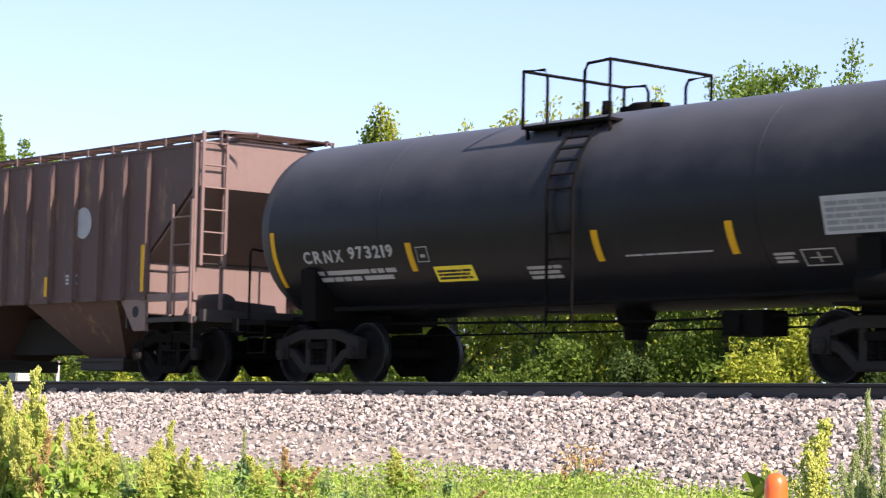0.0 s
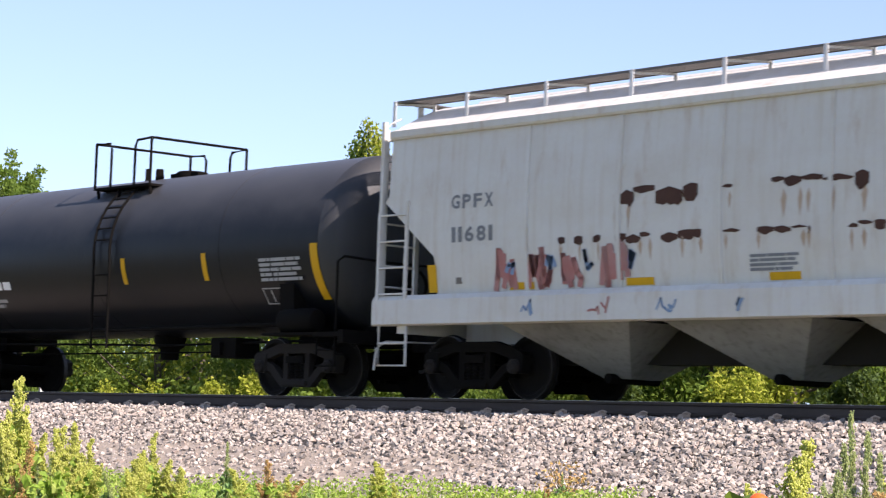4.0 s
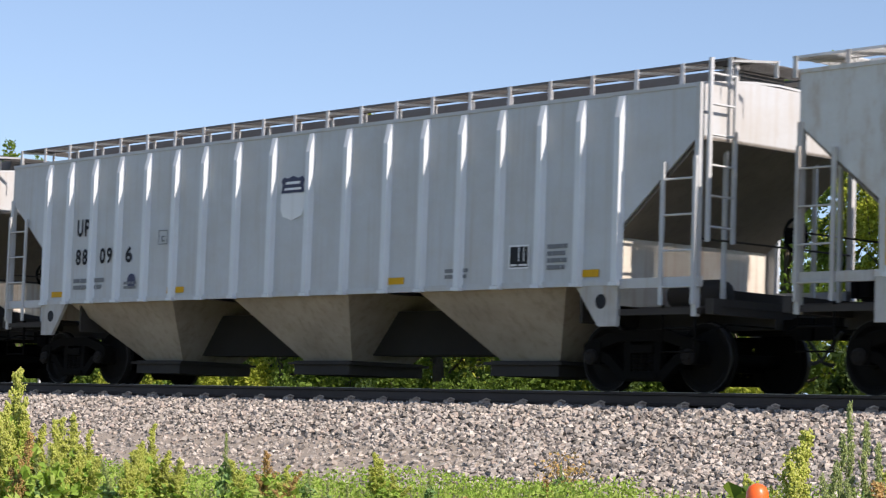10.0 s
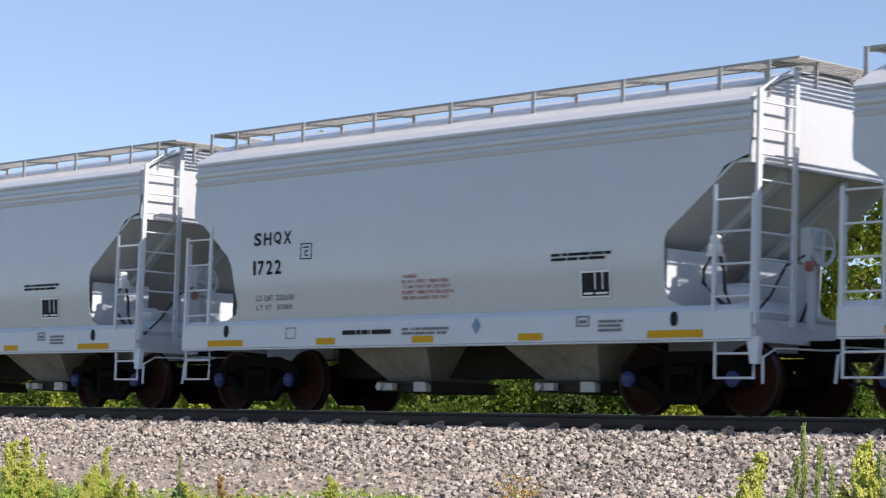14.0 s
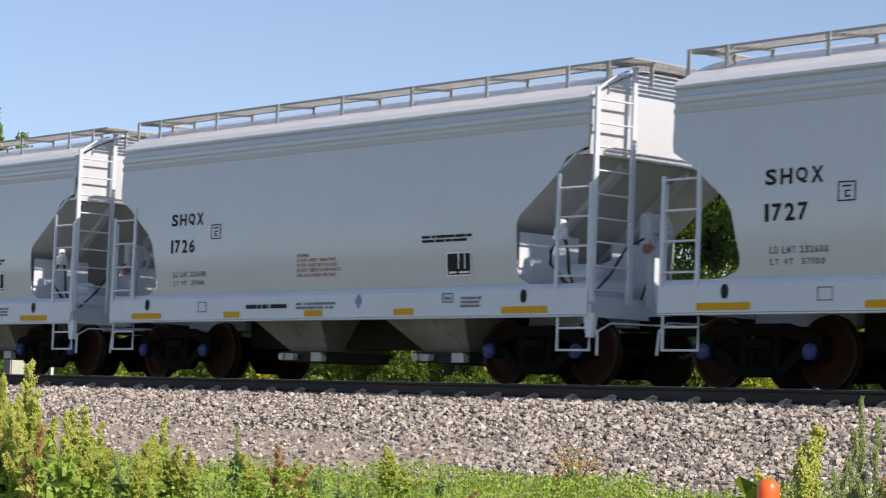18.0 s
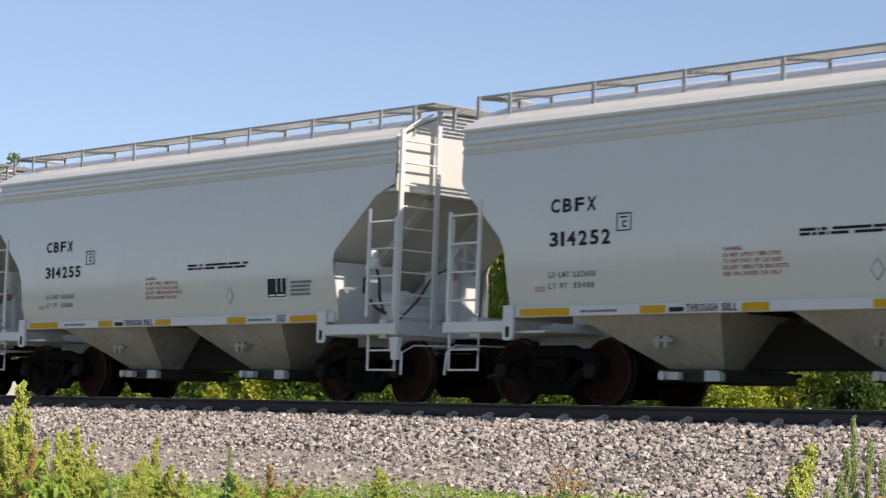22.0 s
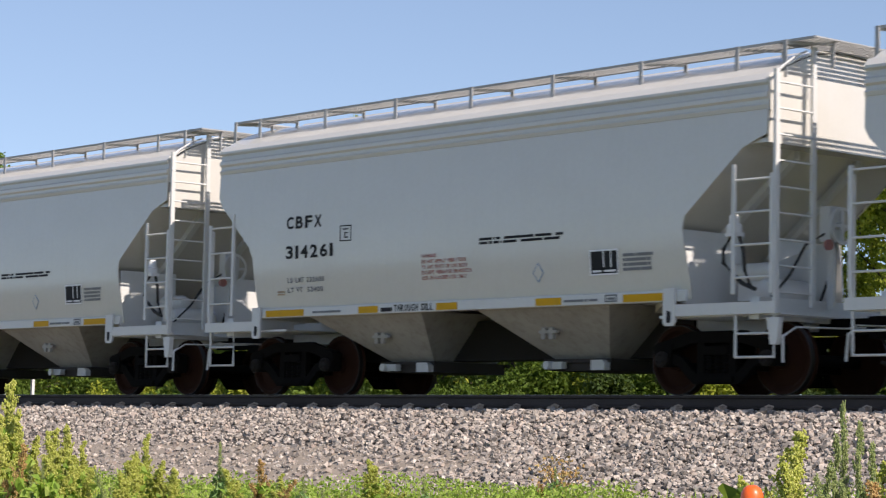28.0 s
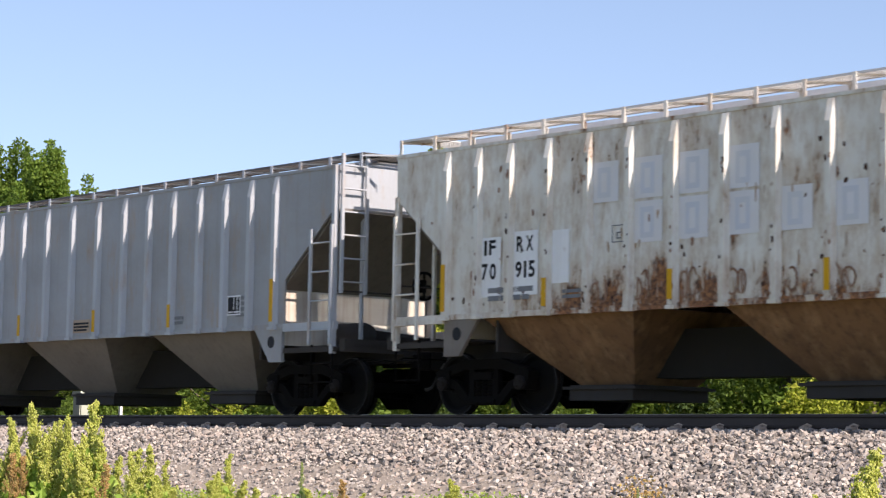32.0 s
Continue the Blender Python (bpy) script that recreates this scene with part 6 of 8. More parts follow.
def tag_loops(r, n, size, thick, mat):
    """A hand-sprayed tag: thin looped strokes side by side."""
    b, x = Build(), 0.0
    for i in range(n):
        w_, h_ = size * r.uniform(0.3, 0.55), size * r.uniform(0.6, 1.0)
        start, sweep = r.uniform(0, 6.28), r.choice((3.6, 4.6, 5.6))
        b.ribbon([(x + w_ / 2 + math.cos(start + sweep * k / 9) * w_ / 2, h_ / 2 + math.sin(start + sweep * k / 9) * h_ / 2) for k in range(10)], thick, -0.001 - i * 2e-5, 0.0)
        if r.random() < 0.6:
            b.ribbon([(x + w_ * r.random(), h_ * r.uniform(0.8, 1.15)), (x + w_ * r.random(), h_ * r.uniform(-0.1, 0.3))], thick, -0.0013 - i * 2e-5, 0.0)
        x += w_ * r.uniform(0.85, 1.2)
    return b.mesh("sprayed_tag", mat)


# two grey four-bay hoppers
BIG_FLAT = [(1.0, 1.62), (1.45, 1.62)]
w = add_wagon(big_hopper("weathered grey covered hopper with rust patches and spray paint", M_GREYBIG, M_GREYBIG, M_GREYBIG), -208.25)
letters(w, "GPFX", 2.1, 2.98, 2.68, 2.88, M_GREYINK, BIG_PROF)
letters(w, "11681", 2.12, 2.98, 2.2, 2.42, M_GREYINK, BIG_PROF)
rust_rows(w, BIG_PROF, [(5.44, 6.82, 2.53, 0.27, 0.9), (7.23, 7.4, 2.58, 0.16, 1.0), (8.05, 10.5, 2.53, 0.26, 0.85), (10.93, 12.4, 2.5, 0.32, 0.95), (4.29, 6.94, 2.04, 0.15, 0.8), (7.26, 8.66, 2.05, 0.12, 0.85), (9.25, 10.7, 2.02, 0.15, 0.9), (10.9, 11.5, 2.02, 0.13, 0.7)], 3)
logo = Build()          # emblem of four slanted block shapes
for i in range(4):
    logo.prism([(i * 0.41 + 0.02, 0), (i * 0.41 + 0.34, 0), (i * 0.41 + 0.46, 0.42), (i * 0.41 + 0.14, 0.42)], -0.001, 0)
    logo.prism([(i * 0.41 + 0.16, 0.12), (i * 0.41 + 0.22, 0.12), (i * 0.41 + 0.28, 0.3), (i * 0.41 + 0.22, 0.3)], -0.0022, -0.0012)
stick(w, "emblem", logo.mesh("emblem", M_BLACKINK), 15.85, 2.9, 0.42, BIG_PROF)
tape(w, 1.6, 1.78, 1.5, 1.9, BIG_PROF)
tape(w, 16.2, 16.45, 1.5, 1.98, BIG_PROF)
for u in (3.3, 5.55, 8.0, 10.6, 13.1):
    tape(w, u, u + 0.5, 1.5, 1.6, BIG_PROF)
black_panel(w, 13.9, 14.35, 1.58, 1.88, BIG_PROF)
for u in (7.7, 11.9, 12.75, 14.5):
    print_block(w, u, u + 0.8, 1.62, 1.85, 4, M_GREYINK, BIG_PROF, 2, int(u * 10))
for k in range(4):
    stick(w, "sprayed_tag", scribble(random.Random(40 + k), 0.9, 0.62, 16, 0.1, M_GRAFRED), 2.95 + k * 0.72, 1.5, 0.62, BIG_PROF, 0.005 + 0.001 * k)
    stick(w, "sprayed_tag", scribble(random.Random(60 + k), 0.5, 0.3, 9, 0.07, M_GRAFBLUE), 3.2 + k * 0.8, 1.72, 0.3, BIG_PROF, 0.009)
for k, mt_ in enumerate((M_GRAFBLUE, M_GRAFRED, M_GRAFBLUE, M_GRAFBLUE)):
    stick(w, "sprayed_tag", scribble(random.Random(80 + k), 0.6, 0.24, 11, 0.03, mt_), 3.6 + k * 1.3, 1.12, 0.24, BIG_FLAT)
print_block(w, 10.0, 11.8, 1.14, 1.32, 3, M_GRAFRED, BIG_FLAT, 3, 5)
print_block(w, 15.4, 16.9, 1.2, 1.36, 3, M_GREYINK, BIG_FLAT, 4, 6)

w = add_wagon(big_hopper("weathered grey covered hopper with rust-streaked eave and pipe racks", M_GREYBIG, M_TAN, M_RUSTEAVE), -189.75)
letters(w, "NCUX", 2.34, 3.06, 2.7, 2.88, M_OLDINK, BIG_PROF)
letters(w, "50078", 2.36, 3.24, 2.24, 2.47, M_OLDINK, BIG_PROF)
rust_rows(w, BIG_PROF, [(4.0, 5.0, 2.58, 0.1, 0.4), (5.82, 7.0, 2.52, 0.2, 0.8), (7.46, 8.05, 2.56, 0.13, 0.6), (8.3, 9.35, 2.52, 0.18, 0.8), (9.6, 10.7, 2.54, 0.14, 0.65), (11.14, 11.22, 2.6, 0.1, 1.0), (11.5, 12.4, 2.52, 0.16, 0.9), (4.26, 4.52, 2.0, 0.13, 1.0), (5.6, 6.1, 2.02, 0.12, 0.8), (6.3, 7.12, 2.0, 0.13, 0.9), (7.47, 8.64, 2.04, 0.1, 0.75), (9.48, 10.77, 2.04, 0.1, 0.85), (11.4, 12.2, 2.05, 0.06, 0.4)], 5)
for u in (1.0, 1.5, 3.55, 6.9, 9.7, 13.0, 15.85, 17.1):
    tape(w, u, u + (0.42 if u < 15 else 0.5), 1.14 if u < 2 or 3 < u < 4 else 1.28, 1.24 if u < 2 or 3 < u < 4 else 1.38, BIG_FLAT)
for u, l in ((2.5, 1.0), (3.95, 0.6), (5.0, 0.75), (9.85, 0.95)):
    stick(w, "pale_label", Build().box(0, l, -0.001, 0, 0, 0.26).mesh("pale_label", M_RUSTRUN), u, 1.14, 0.26, BIG_FLAT, 0.004)
    print_block(w, u, u + l, 1.15, 1.38, 4, M_GRAFRED, BIG_FLAT, 3, int(u * 7))
print_block(w, 6.1, 7.3, 1.12, 1.24, 2, M_GREYINK, BIG_FLAT, 5, 6)
stick(w, "sprayed_tag", tag_loops(random.Random(5), 9, 0.28, 0.018, M_GRAFRED), 7.4, 1.1, 0.28, BIG_FLAT)
stick(w, "sprayed_tag", tag_loops(random.Random(9), 11, 0.34, 0.022, M_GRAFDARK), 10.85, 1.1, 0.34, BIG_FLAT)
black_panel(w, 14.1, 14.52, 1.63, 1.92, BIG_PROF)
for u in (12.4, 13.2, 14.9):
    print_block(w, u, u + 0.7, 1.62, 1.85, 3, M_GREYINK, BIG_PROF, 2, int(u * 10))
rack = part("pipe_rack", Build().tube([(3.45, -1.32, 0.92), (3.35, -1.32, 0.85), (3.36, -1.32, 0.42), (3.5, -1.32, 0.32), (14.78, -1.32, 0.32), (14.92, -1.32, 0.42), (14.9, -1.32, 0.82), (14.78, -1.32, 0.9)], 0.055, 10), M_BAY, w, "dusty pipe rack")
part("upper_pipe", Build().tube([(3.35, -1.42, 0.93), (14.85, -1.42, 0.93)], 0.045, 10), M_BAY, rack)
for u in (4.0, 5.42, 8.54, 10.06, 11.6, 13.11):
    part("pipe_hanger", Build().box(u - 0.03, u + 0.03, -1.4, -1.33, 0.34, 1.05), M_SLOPE, rack)
for u in (5.2, 6.6, 11.7, 13.4):
    part("hose_loop", Build().tube([(u, -1.3, 0.88), (u + 0.05, -1.3, 0.66), (u + 0.2, -1.3, 0.58), (u + 0.32, -1.3, 0.68), (u + 0.3, -1.3, 0.82)], 0.035, 8), M_TRUCK, rack)

# four light grey ribbed hoppers
RIBBED = "three-bay ribbed hoppers"
base = add_wagon(ribbed_hopper("aged light-grey ribbed covered hopper with dusty lower bays", RIBBED, M_UP, M_UP_LOW, M_UPEND, M_DARKGRATE, RIBS, M_UPRIB, plate_mat=M_ENDS), -171.12)
rib_marks(base)
shield(base, 8.95, 2.56, 0.6, 0.7)
others = [add_wagon(copy_thing(base, Matrix()), u) for u in (-152.5, -133.9)]
for r, words in ((base, ("88", "27", "3")), (others[0], ("88", "34", "7")), (others[1], ("88", "09", "6"))):
    letters(r, "UP", 3.06, 3.48, 2.55, 2.85, M_BLACKINK, RIB_PROF)
    for t_, (a, b) in zip(words, ((3.05, 3.42), (3.82, 4.2), (4.62, 4.82))):
        letters(r, t_, a, b, 2.05, 2.33, M_BLACKINK, RIB_PROF)
for u in (2.2, 4.75, 7.25, 10.6, 13.1):
    rib_tape(base, u, 1.5, 2.1 if u < 2.5 else 1.85, RIBS)
stick(base, "sprayed_tag", scribble(random.Random(3), 2.2, 0.4, 28, 0.03, M_GRAFRED), 8.0, 0.9, 0.4, [(0.4, 0.9), (1.44, 1.5)])
stick(base, "sprayed_tag", scribble(random.Random(4), 1.4, 0.55, 18, 0.07, M_GRAFRED), 13.2, 0.8, 0.55, [(0.4, 0.9), (1.44, 1.5)])
stick(base, "sticker", Build().box(0, 0.2, -0.001, 0, 0, 0.16).mesh("sticker", M_GREEN), 13.5, 1.9, 0.16, RIB_PROF)
stick(others[0], "sprayed_tag", tag_loops(random.Random(6), 8, 0.4, 0.03, M_GRAFDARK), 12.9, 0.98, 0.4, [(0.4, 0.9), (1.44, 1.5)])
for u in (2.3, 5.9, 11.5, 15.5):
    tape(others[1], u, u + 0.5, 1.5, 1.6, RIB_PROF)
stick(others[1], "sticker", Build().lathe([(0.01, -0.001), (0.13, -0.001), (0.13, 0), (0.01, 0)], (0.13, 0, 0.13), "y", 14).mesh("sticker", M_NAVY), 4.7, 1.6, 0.26, RIB_PROF)
w = add_wagon(ribbed_hopper("badly rusted light-grey ribbed covered hopper, on the rails", RIBBED, M_RUSTY, M_RUSTY_LOW, M_ENDS, M_GALV, RIBS_RUSTY, M_UPRIB, walk_z=4.21, plate_mat=M_ENDS), -170.95 + 18.54 * 3)
rib_marks(w)
shield(w, 10.78, 2.5, 0.6, 0.72)
for t_, a in (("U", 2.48), ("P", 3.17)):
    letters(w, t_, a, a + 0.3, 2.5, 2.86, M_BLACKINK, RIB_PROF)
for t_, a in zip("85645", (2.48, 3.17, 3.95, 4.79, 5.6)):
    letters(w, t_, a, a + 0.28, 2.0, 2.36, M_BLACKINK, RIB_PROF)
for u in (2.2, 5.55, 9.6, 12.9, 16.3):
    rib_tape(w, u, 1.5, 2.3 if u in (2.2, 16.3) else 2.0, RIBS_RUSTY)
for k, (u, n, size) in enumerate(((8.0, 3, 0.26), (8.9, 3, 0.22), (9.75, 3, 0.22), (10.7, 2, 0.24), (11.6, 2, 0.36), (12.5, 2, 0.56), (13.3, 3, 0.56), (15.0, 3, 0.36), (15.75, 3, 0.42))):
    stick(w, "sprayed_tag", tag_loops(random.Random(70 + k), n, size, 0.03 if size > 0.3 else 0.016, M_GRAFDARK), u, 1.52, size, RIB_PROF)



# eight sill hoppers and twelve through-sill hoppers
first = wagon_with_sill()
for k, num in enumerate(("1720", "1721", "1722", "1723", "1724", "1725", "1726", "1727")):
    r = first if k == 0 else copy_thing(first, Matrix())
    add_wagon(r, -96.88 + 13.0 * k)
for k, num in enumerate(("1720", "1721", "1722", "1723", "1724", "1725", "1726", "1727")):
    r = wagons[-8 + k][0]
    letters(r, "SHQX", 2.58, 3.5, 2.49, 2.69, M_BLACKINK, SMALL_PROF)
    letters(r, num, 2.58, 3.27, 2.04, 2.26, M_BLACKINK, SMALL_PROF)
second = wagon_through_sill()
NUMBERS = ("314210", "314254", "314255", "314252", "314253", "314257", "314258", "314259", "314260", "314261", "314262", "314263")
for k in range(12):
    add_wagon(second if k == 0 else copy_thing(second, Matrix()), 7.38 + 12.957 * k)
for k, num in enumerate(NUMBERS):
    r = wagons[-12 + k][0]
    du, dz = (0.08, 0.05) if 3 <= k <= 7 else (0.02, 0.0)       # stencilled by hand, a little higher on five of them
    letters(r, "CBFX", 2.53 + du, 3.4 + du, 2.53 + dz, 2.72 + dz, M_BLACKINK, SMALL_PROF)
    letters(r, num, 2.52 + du, 3.68 + du, 2.07 + dz, 2.27 + dz, M_BLACKINK, SMALL_PROF)

# two ribbed hoppers with repainted number patches
w = add_wagon(ribbed_hopper("blue-grey ribbed covered hopper with white number patches", RIBBED, M_IFGREY, M_SLOPE, M_IFRIB, M_DARKGRATE, RIBS_BLUEGREY, M_IFRIB, walk_z=4.17, plate_mat=M_IFGREY), 162.93)
w2 = add_wagon(ribbed_hopper("chalky cream ribbed covered hopper with rust stains, on the rails", RIBBED, M_IFCREAM, M_ORANGELOW, M_IFCREAM, M_GALV, RIBS_CREAM, walk_z=4.26, plate_mat=M_SLOPE), 181.46)
for r, n1, n2 in ((w, "21", "630"), (w2, "70", "915")):
    g = -0.27 if r is w else -0.3
    for u, z, a, b in ((3.07 + g, 1.68, 0.5, 0.87), (3.85 + g, 1.68, 0.53, 0.92), (4.54 + g, 1.82, 0.5, 0.75)):
        stick(r, "repaint_patch", Build().box(0, a, -0.001, 0, 0, b).mesh("repaint_patch", M_PALEPATCH), u, z, b, RIB_PROF, 0.004)
    letters(r, "IF", 3.2 + g, 3.46 + g, 2.29, 2.51, M_BLACKINK, RIB_PROF, out=0.007)
    letters(r, "RX", 3.92 + g, 4.28 + g, 2.31, 2.53, M_BLACKINK, RIB_PROF, out=0.007)
    letters(r, n1, 3.15 + g, 3.47 + g, 1.93, 2.17, M_BLACKINK, RIB_PROF, out=0.007)
    letters(r, n2, 3.9 + g, 4.32 + g, 1.93, 2.17, M_BLACKINK, RIB_PROF, out=0.007)
    rib_marks(r, M_GREYINK, 14.74 if r is w else 14.2)
    for u in (2.2, 5.14, 7.67, 10.35, 13.0, 16.35) if r is w else (2.2, 4.3, 7.2, 9.6, 13.0, 16.35):
        rib_tape(r, u, 1.5, 2.2 if u in (2.2, 16.35) else 1.9, RIBS_BLUEGREY if r is w else RIBS_CREAM)
for i, u in enumerate((5.3, 6.15, 7.0, 7.9, 8.8, 9.7, 10.6)):       # pale repainted panels with ghosts of large old letters
    for z in ((2.95, 2.35) if i in (1, 2, 3) else (2.95,) if i == 0 else (2.35,)):
        stick(w2, "ghost_patch", Build().box(0, 0.56, -0.0005, 0, 0, 0.56).mesh("ghost_patch", M_GHOSTPATCH), u - 0.14, z - 0.06, 0.56, RIB_PROF, 0.003)
        stick(w2, "ghost_letter", frame_mark(0.26, 0.42, 0.075, M_GHOST), u, z, 0.42, RIB_PROF, 0.005)
for k in range(8):
    stick(w2, "sprayed_tag", tag_loops(random.Random(90 + k), 2, 0.42, 0.03, M_RUSTSPRAY), 5.2 + k * 0.85, 1.52, 0.42, RIB_PROF)
for i in range(100):        # rust specks
    a = rng.uniform(0.03, 0.1)
    stick(w2, "rust_patch", blob(rng, a, a * rng.uniform(0.8, 2.2), 10).mesh("rust_patch", M_RUST if i % 3 else M_RUSTSPRAY), rng.uniform(1.6, 16.6), 1.5 + rng.random() ** 1.6 * 2.2, a, RIB_PROF, 0.004)
for i in range(110):        # rust that has broken through along the ribs
    a = rng.uniform(0.025, 0.07)
    stick(w2, "rust_patch", blob(rng, a, a * rng.uniform(1.0, 2.6), 8).mesh("rust_patch", M_RUST if i % 2 else M_RUSTSPRAY), rng.choice(RIBS_CREAM[1:14]) + rng.uniform(-0.06, 0.02), 1.46 + rng.random() ** 1.4 * 2.0, a, RIB_PROF, 0.088)
for r in (w2,):
    for i in range(70):         # thin brown runs down the cream side
        a, b = rng.uniform(0.02, 0.07), rng.uniform(0.12, 0.45)
        stick(r, "rust_run", blob(rng, a, b, 16).mesh("rust_run", M_RUSTRUN), rng.uniform(2.9, 16.0), 1.46 + rng.random() ** 2 * 1.4, b, RIB_PROF, 0.002 + 0.0004 * (i % 5))
p = stick(w, "placard", Build().box(0, 0.6, -0.002, 0, 0, 0.24).mesh("placard", M_RUSTRUN), 9.62, 1.5, 0.24, RIB_PROF)
part("placard_print", bars(0.54, 0.18, 3, M_BLACKINK, 3, 44), None, p, "", (0.03, -0.003, 0.03))


# ---------------- ground and track ----------------
def height(y):
    """The lie of the land across the track."""
    a = abs(y)
    pts = [(0, -0.42), (1.75, -0.4), (4.2, -1.3), (7.0, -1.5), (12.0, -1.85), (20.0, -2.1), (60, -2.2)] if y < 0 else \
          [(0, -0.42), (1.75, -0.4), (4.0, -1.2), (5.5, -1.3), (9.0, -1.1), (20, -1.0), (60, -1.0)]
    for (ya, za), (yb, zb) in zip(pts, pts[1:]):
        if ya <= a <= yb:
            return za + (zb - za) * (a - ya) / (yb - ya)
    return pts[-1][1]


xs = [-2500, -900, -400, -200, -120] + [-90 + 1.5 * i for i in range(74)] + [40, 80, 200, 600, 2500]
ys = [-2500, -600, -150, -60, -35] + [-26 + 0.7 * i for i in range(31)] + [-4.6, -4.2, -3.0, -1.75, 0, 1.75, 4, 5.5, 7, 9, 12, 20, 60, 200, 900, 2500]
ys = sorted(set(round(y, 2) for y in ys))
gv = [(x, y, height(y) - 0.02 + (0.07 * noise.noise(Vector((x * 0.5, y * 0.5, 0))) if 4.4 < abs(y) < 40 and abs(x) < 100 else 0)) for y in ys for x in xs]
nx = len(xs)
gf = [(j * nx + i, j * nx + i + 1, (j + 1) * nx + i + 1, (j + 1) * nx + i) for j in range(len(ys) - 1) for i in range(nx - 1)]
tagged(part("ground", Build().add(gv, gf), M_GROUND), "grassy uneven soil beside the railway", kind="structure")

bank = [(-4.35, -1.34), (-4.1, -1.24), (-3.2, -0.86), (-1.95, -0.36), (-1.65, -0.29), (1.7, -0.29), (4.1, -1.2), (4.3, -1.36)]
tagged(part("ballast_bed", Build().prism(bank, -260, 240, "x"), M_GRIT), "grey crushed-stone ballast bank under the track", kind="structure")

tagged(part("bare_soil", Build().prism([(-4.5, -1.38), (-4.1, -1.225), (-3.2, -0.845), (-3.0, -0.77), (-3.0, -0.9), (-4.5, -1.5)], -58, -21, "x"), M_DIRT), "strip of bare tan soil below the ballast", kind="structure")

RAIL = [(-0.07, -0.172), (0.07, -0.172), (0.07, -0.16), (0.012, -0.14), (0.009, -0.05), (0.035, -0.035), (0.037, -0.006), (0.03, 0.0), (-0.03, 0.0), (-0.037, -0.006), (-0.035, -0.035), (-0.009, -0.05), (-0.012, -0.14), (-0.07, -0.16)]
for y in (-0.755, 0.755):
    r = tagged(part("rail", Build().prism([(a + y, z) for a, z in RAIL], -260, 240, "x"), M_RAIL), "dark rusty steel rail with a worn bright head", "rail", "rails")
    part("rail_head", Build().box(-260, 240, y - 0.029, y + 0.029, 0.0, 0.003), M_RAILTOP, r)

tie = Build().prism([(-1.3, -0.36), (1.3, -0.36), (1.3, -0.25), (1.24, -0.225), (-1.24, -0.225), (-1.3, -0.25)], -0.12, 0.12, "x").mesh("sleeper", M_TIE)
clip = Build().prism([(-0.055, 0), (0.055, 0), (0.05, 0.03), (0.03, 0.05), (-0.03, 0.05), (-0.05, 0.03)], -1.0, -0.87).box(-0.08, 0.08, -1.0, -0.66, -0.012, 0.006).tube(
    [(-0.04, -0.93, 0.05), (0.0, -0.9, 0.075), (0.045, -0.86, 0.055)], 0.016, 5)
clips = (clip.mesh("rail_clip", M_CLIP), mirror_y(clip).mesh("rail_clip", M_CLIP))
s0 = None
for i in range(72):
    x = -58 + i * 0.77
    if s0 is None:
        s0 = tagged(part("sleeper", tie, None, None, "", (x, 0, 0)), "grey concrete sleeper sunk in the ballast", "sleeper", "sleepers under the track")
        for k in (0, 1):
            part("rail_clip", clips[k], None, s0, "rusty clip", (0, 0, -0.208))
    else:
        copy_thing(s0, Matrix.Translation((x, 0, 0)))


def scatter(name, verts, faces, count, spots, mat, label, category="", kind="stuff"):
    """Many copies of small shapes joined into one mesh: spots gives 3x3 turns with scale, and places."""
    turns, places, pick = spots
    all_v, all_f, base_i = [], [], 0
    for k, (v, f) in enumerate(zip(verts, faces)):
        sel = np.where(pick == k)[0]
        if not len(sel):
            continue
        q = np.einsum("nij,vj->nvi", turns[sel], v) + places[sel][:, None, :]
        all_v.append(q.reshape(-1, 3))
        all_f.append((f[None] + (np.arange(len(sel)) * len(v))[:, None, None]).reshape(-1, f.shape[1]) + base_i)
        base_i += len(sel) * len(v)
    V, Fc = np.concatenate(all_v), np.concatenate(all_f)
    me = bpy.data.meshes.new(name)
    n = Fc.shape[1]
    me.vertices.add(len(V))
    me.vertices.foreach_set("co", V.astype(np.float32).ravel())
    me.loops.add(Fc.size)
    me.loops.foreach_set("vertex_index", Fc.astype(np.int32).ravel())
    me.polygons.add(len(Fc))
    me.polygons.foreach_set("loop_start", np.arange(0, Fc.size, n, dtype=np.int32))
    me.update(calc_edges=True)
    me.materials.append(mat)
    me.shade_flat()
    if not label:
        return me
    return tagged(new(name, me), label, category, kind=kind)


def turns_of(rs, n, size, flat=1.0):
    """Random turns with a size for each."""
    q = rs.normal(size=(n, 4))
    q /= np.linalg.norm(q, axis=1)[:, None]
    w, x, y, z = q.T
    R = np.stack([1 - 2 * (y * y + z * z), 2 * (x * y - z * w), 2 * (x * z + y * w), 2 * (x * y + z * w), 1 - 2 * (x * x + z * z), 2 * (y * z - x * w),
                  2 * (x * z - y * w), 2 * (y * z + x * w), 1 - 2 * (x * x + y * y)], -1).reshape(n, 3, 3)
    return R * size[:, None, None]


def flat_turns(rs, n, size, tilt=0.45):
    """Turns about the upright with a small tilt, for stones that lie flat."""
    a, b, c = rs.uniform(0, 6.28, n), rs.normal(0, tilt, n), rs.normal(0, tilt, n)
    ca, sa, cb, sb, cc, sc = np.cos(a), np.sin(a), np.cos(b), np.sin(b), np.cos(c), np.sin(c)
    R = np.stack([ca * cb, ca * sb * sc - sa * cc, ca * sb * cc + sa * sc, sa * cb, sa * sb * sc + ca * cc, sa * sb * cc - ca * sc, -sb, cb * sc, cb * cc], -1).reshape(n, 3, 3)
    return R * size[:, None, None]


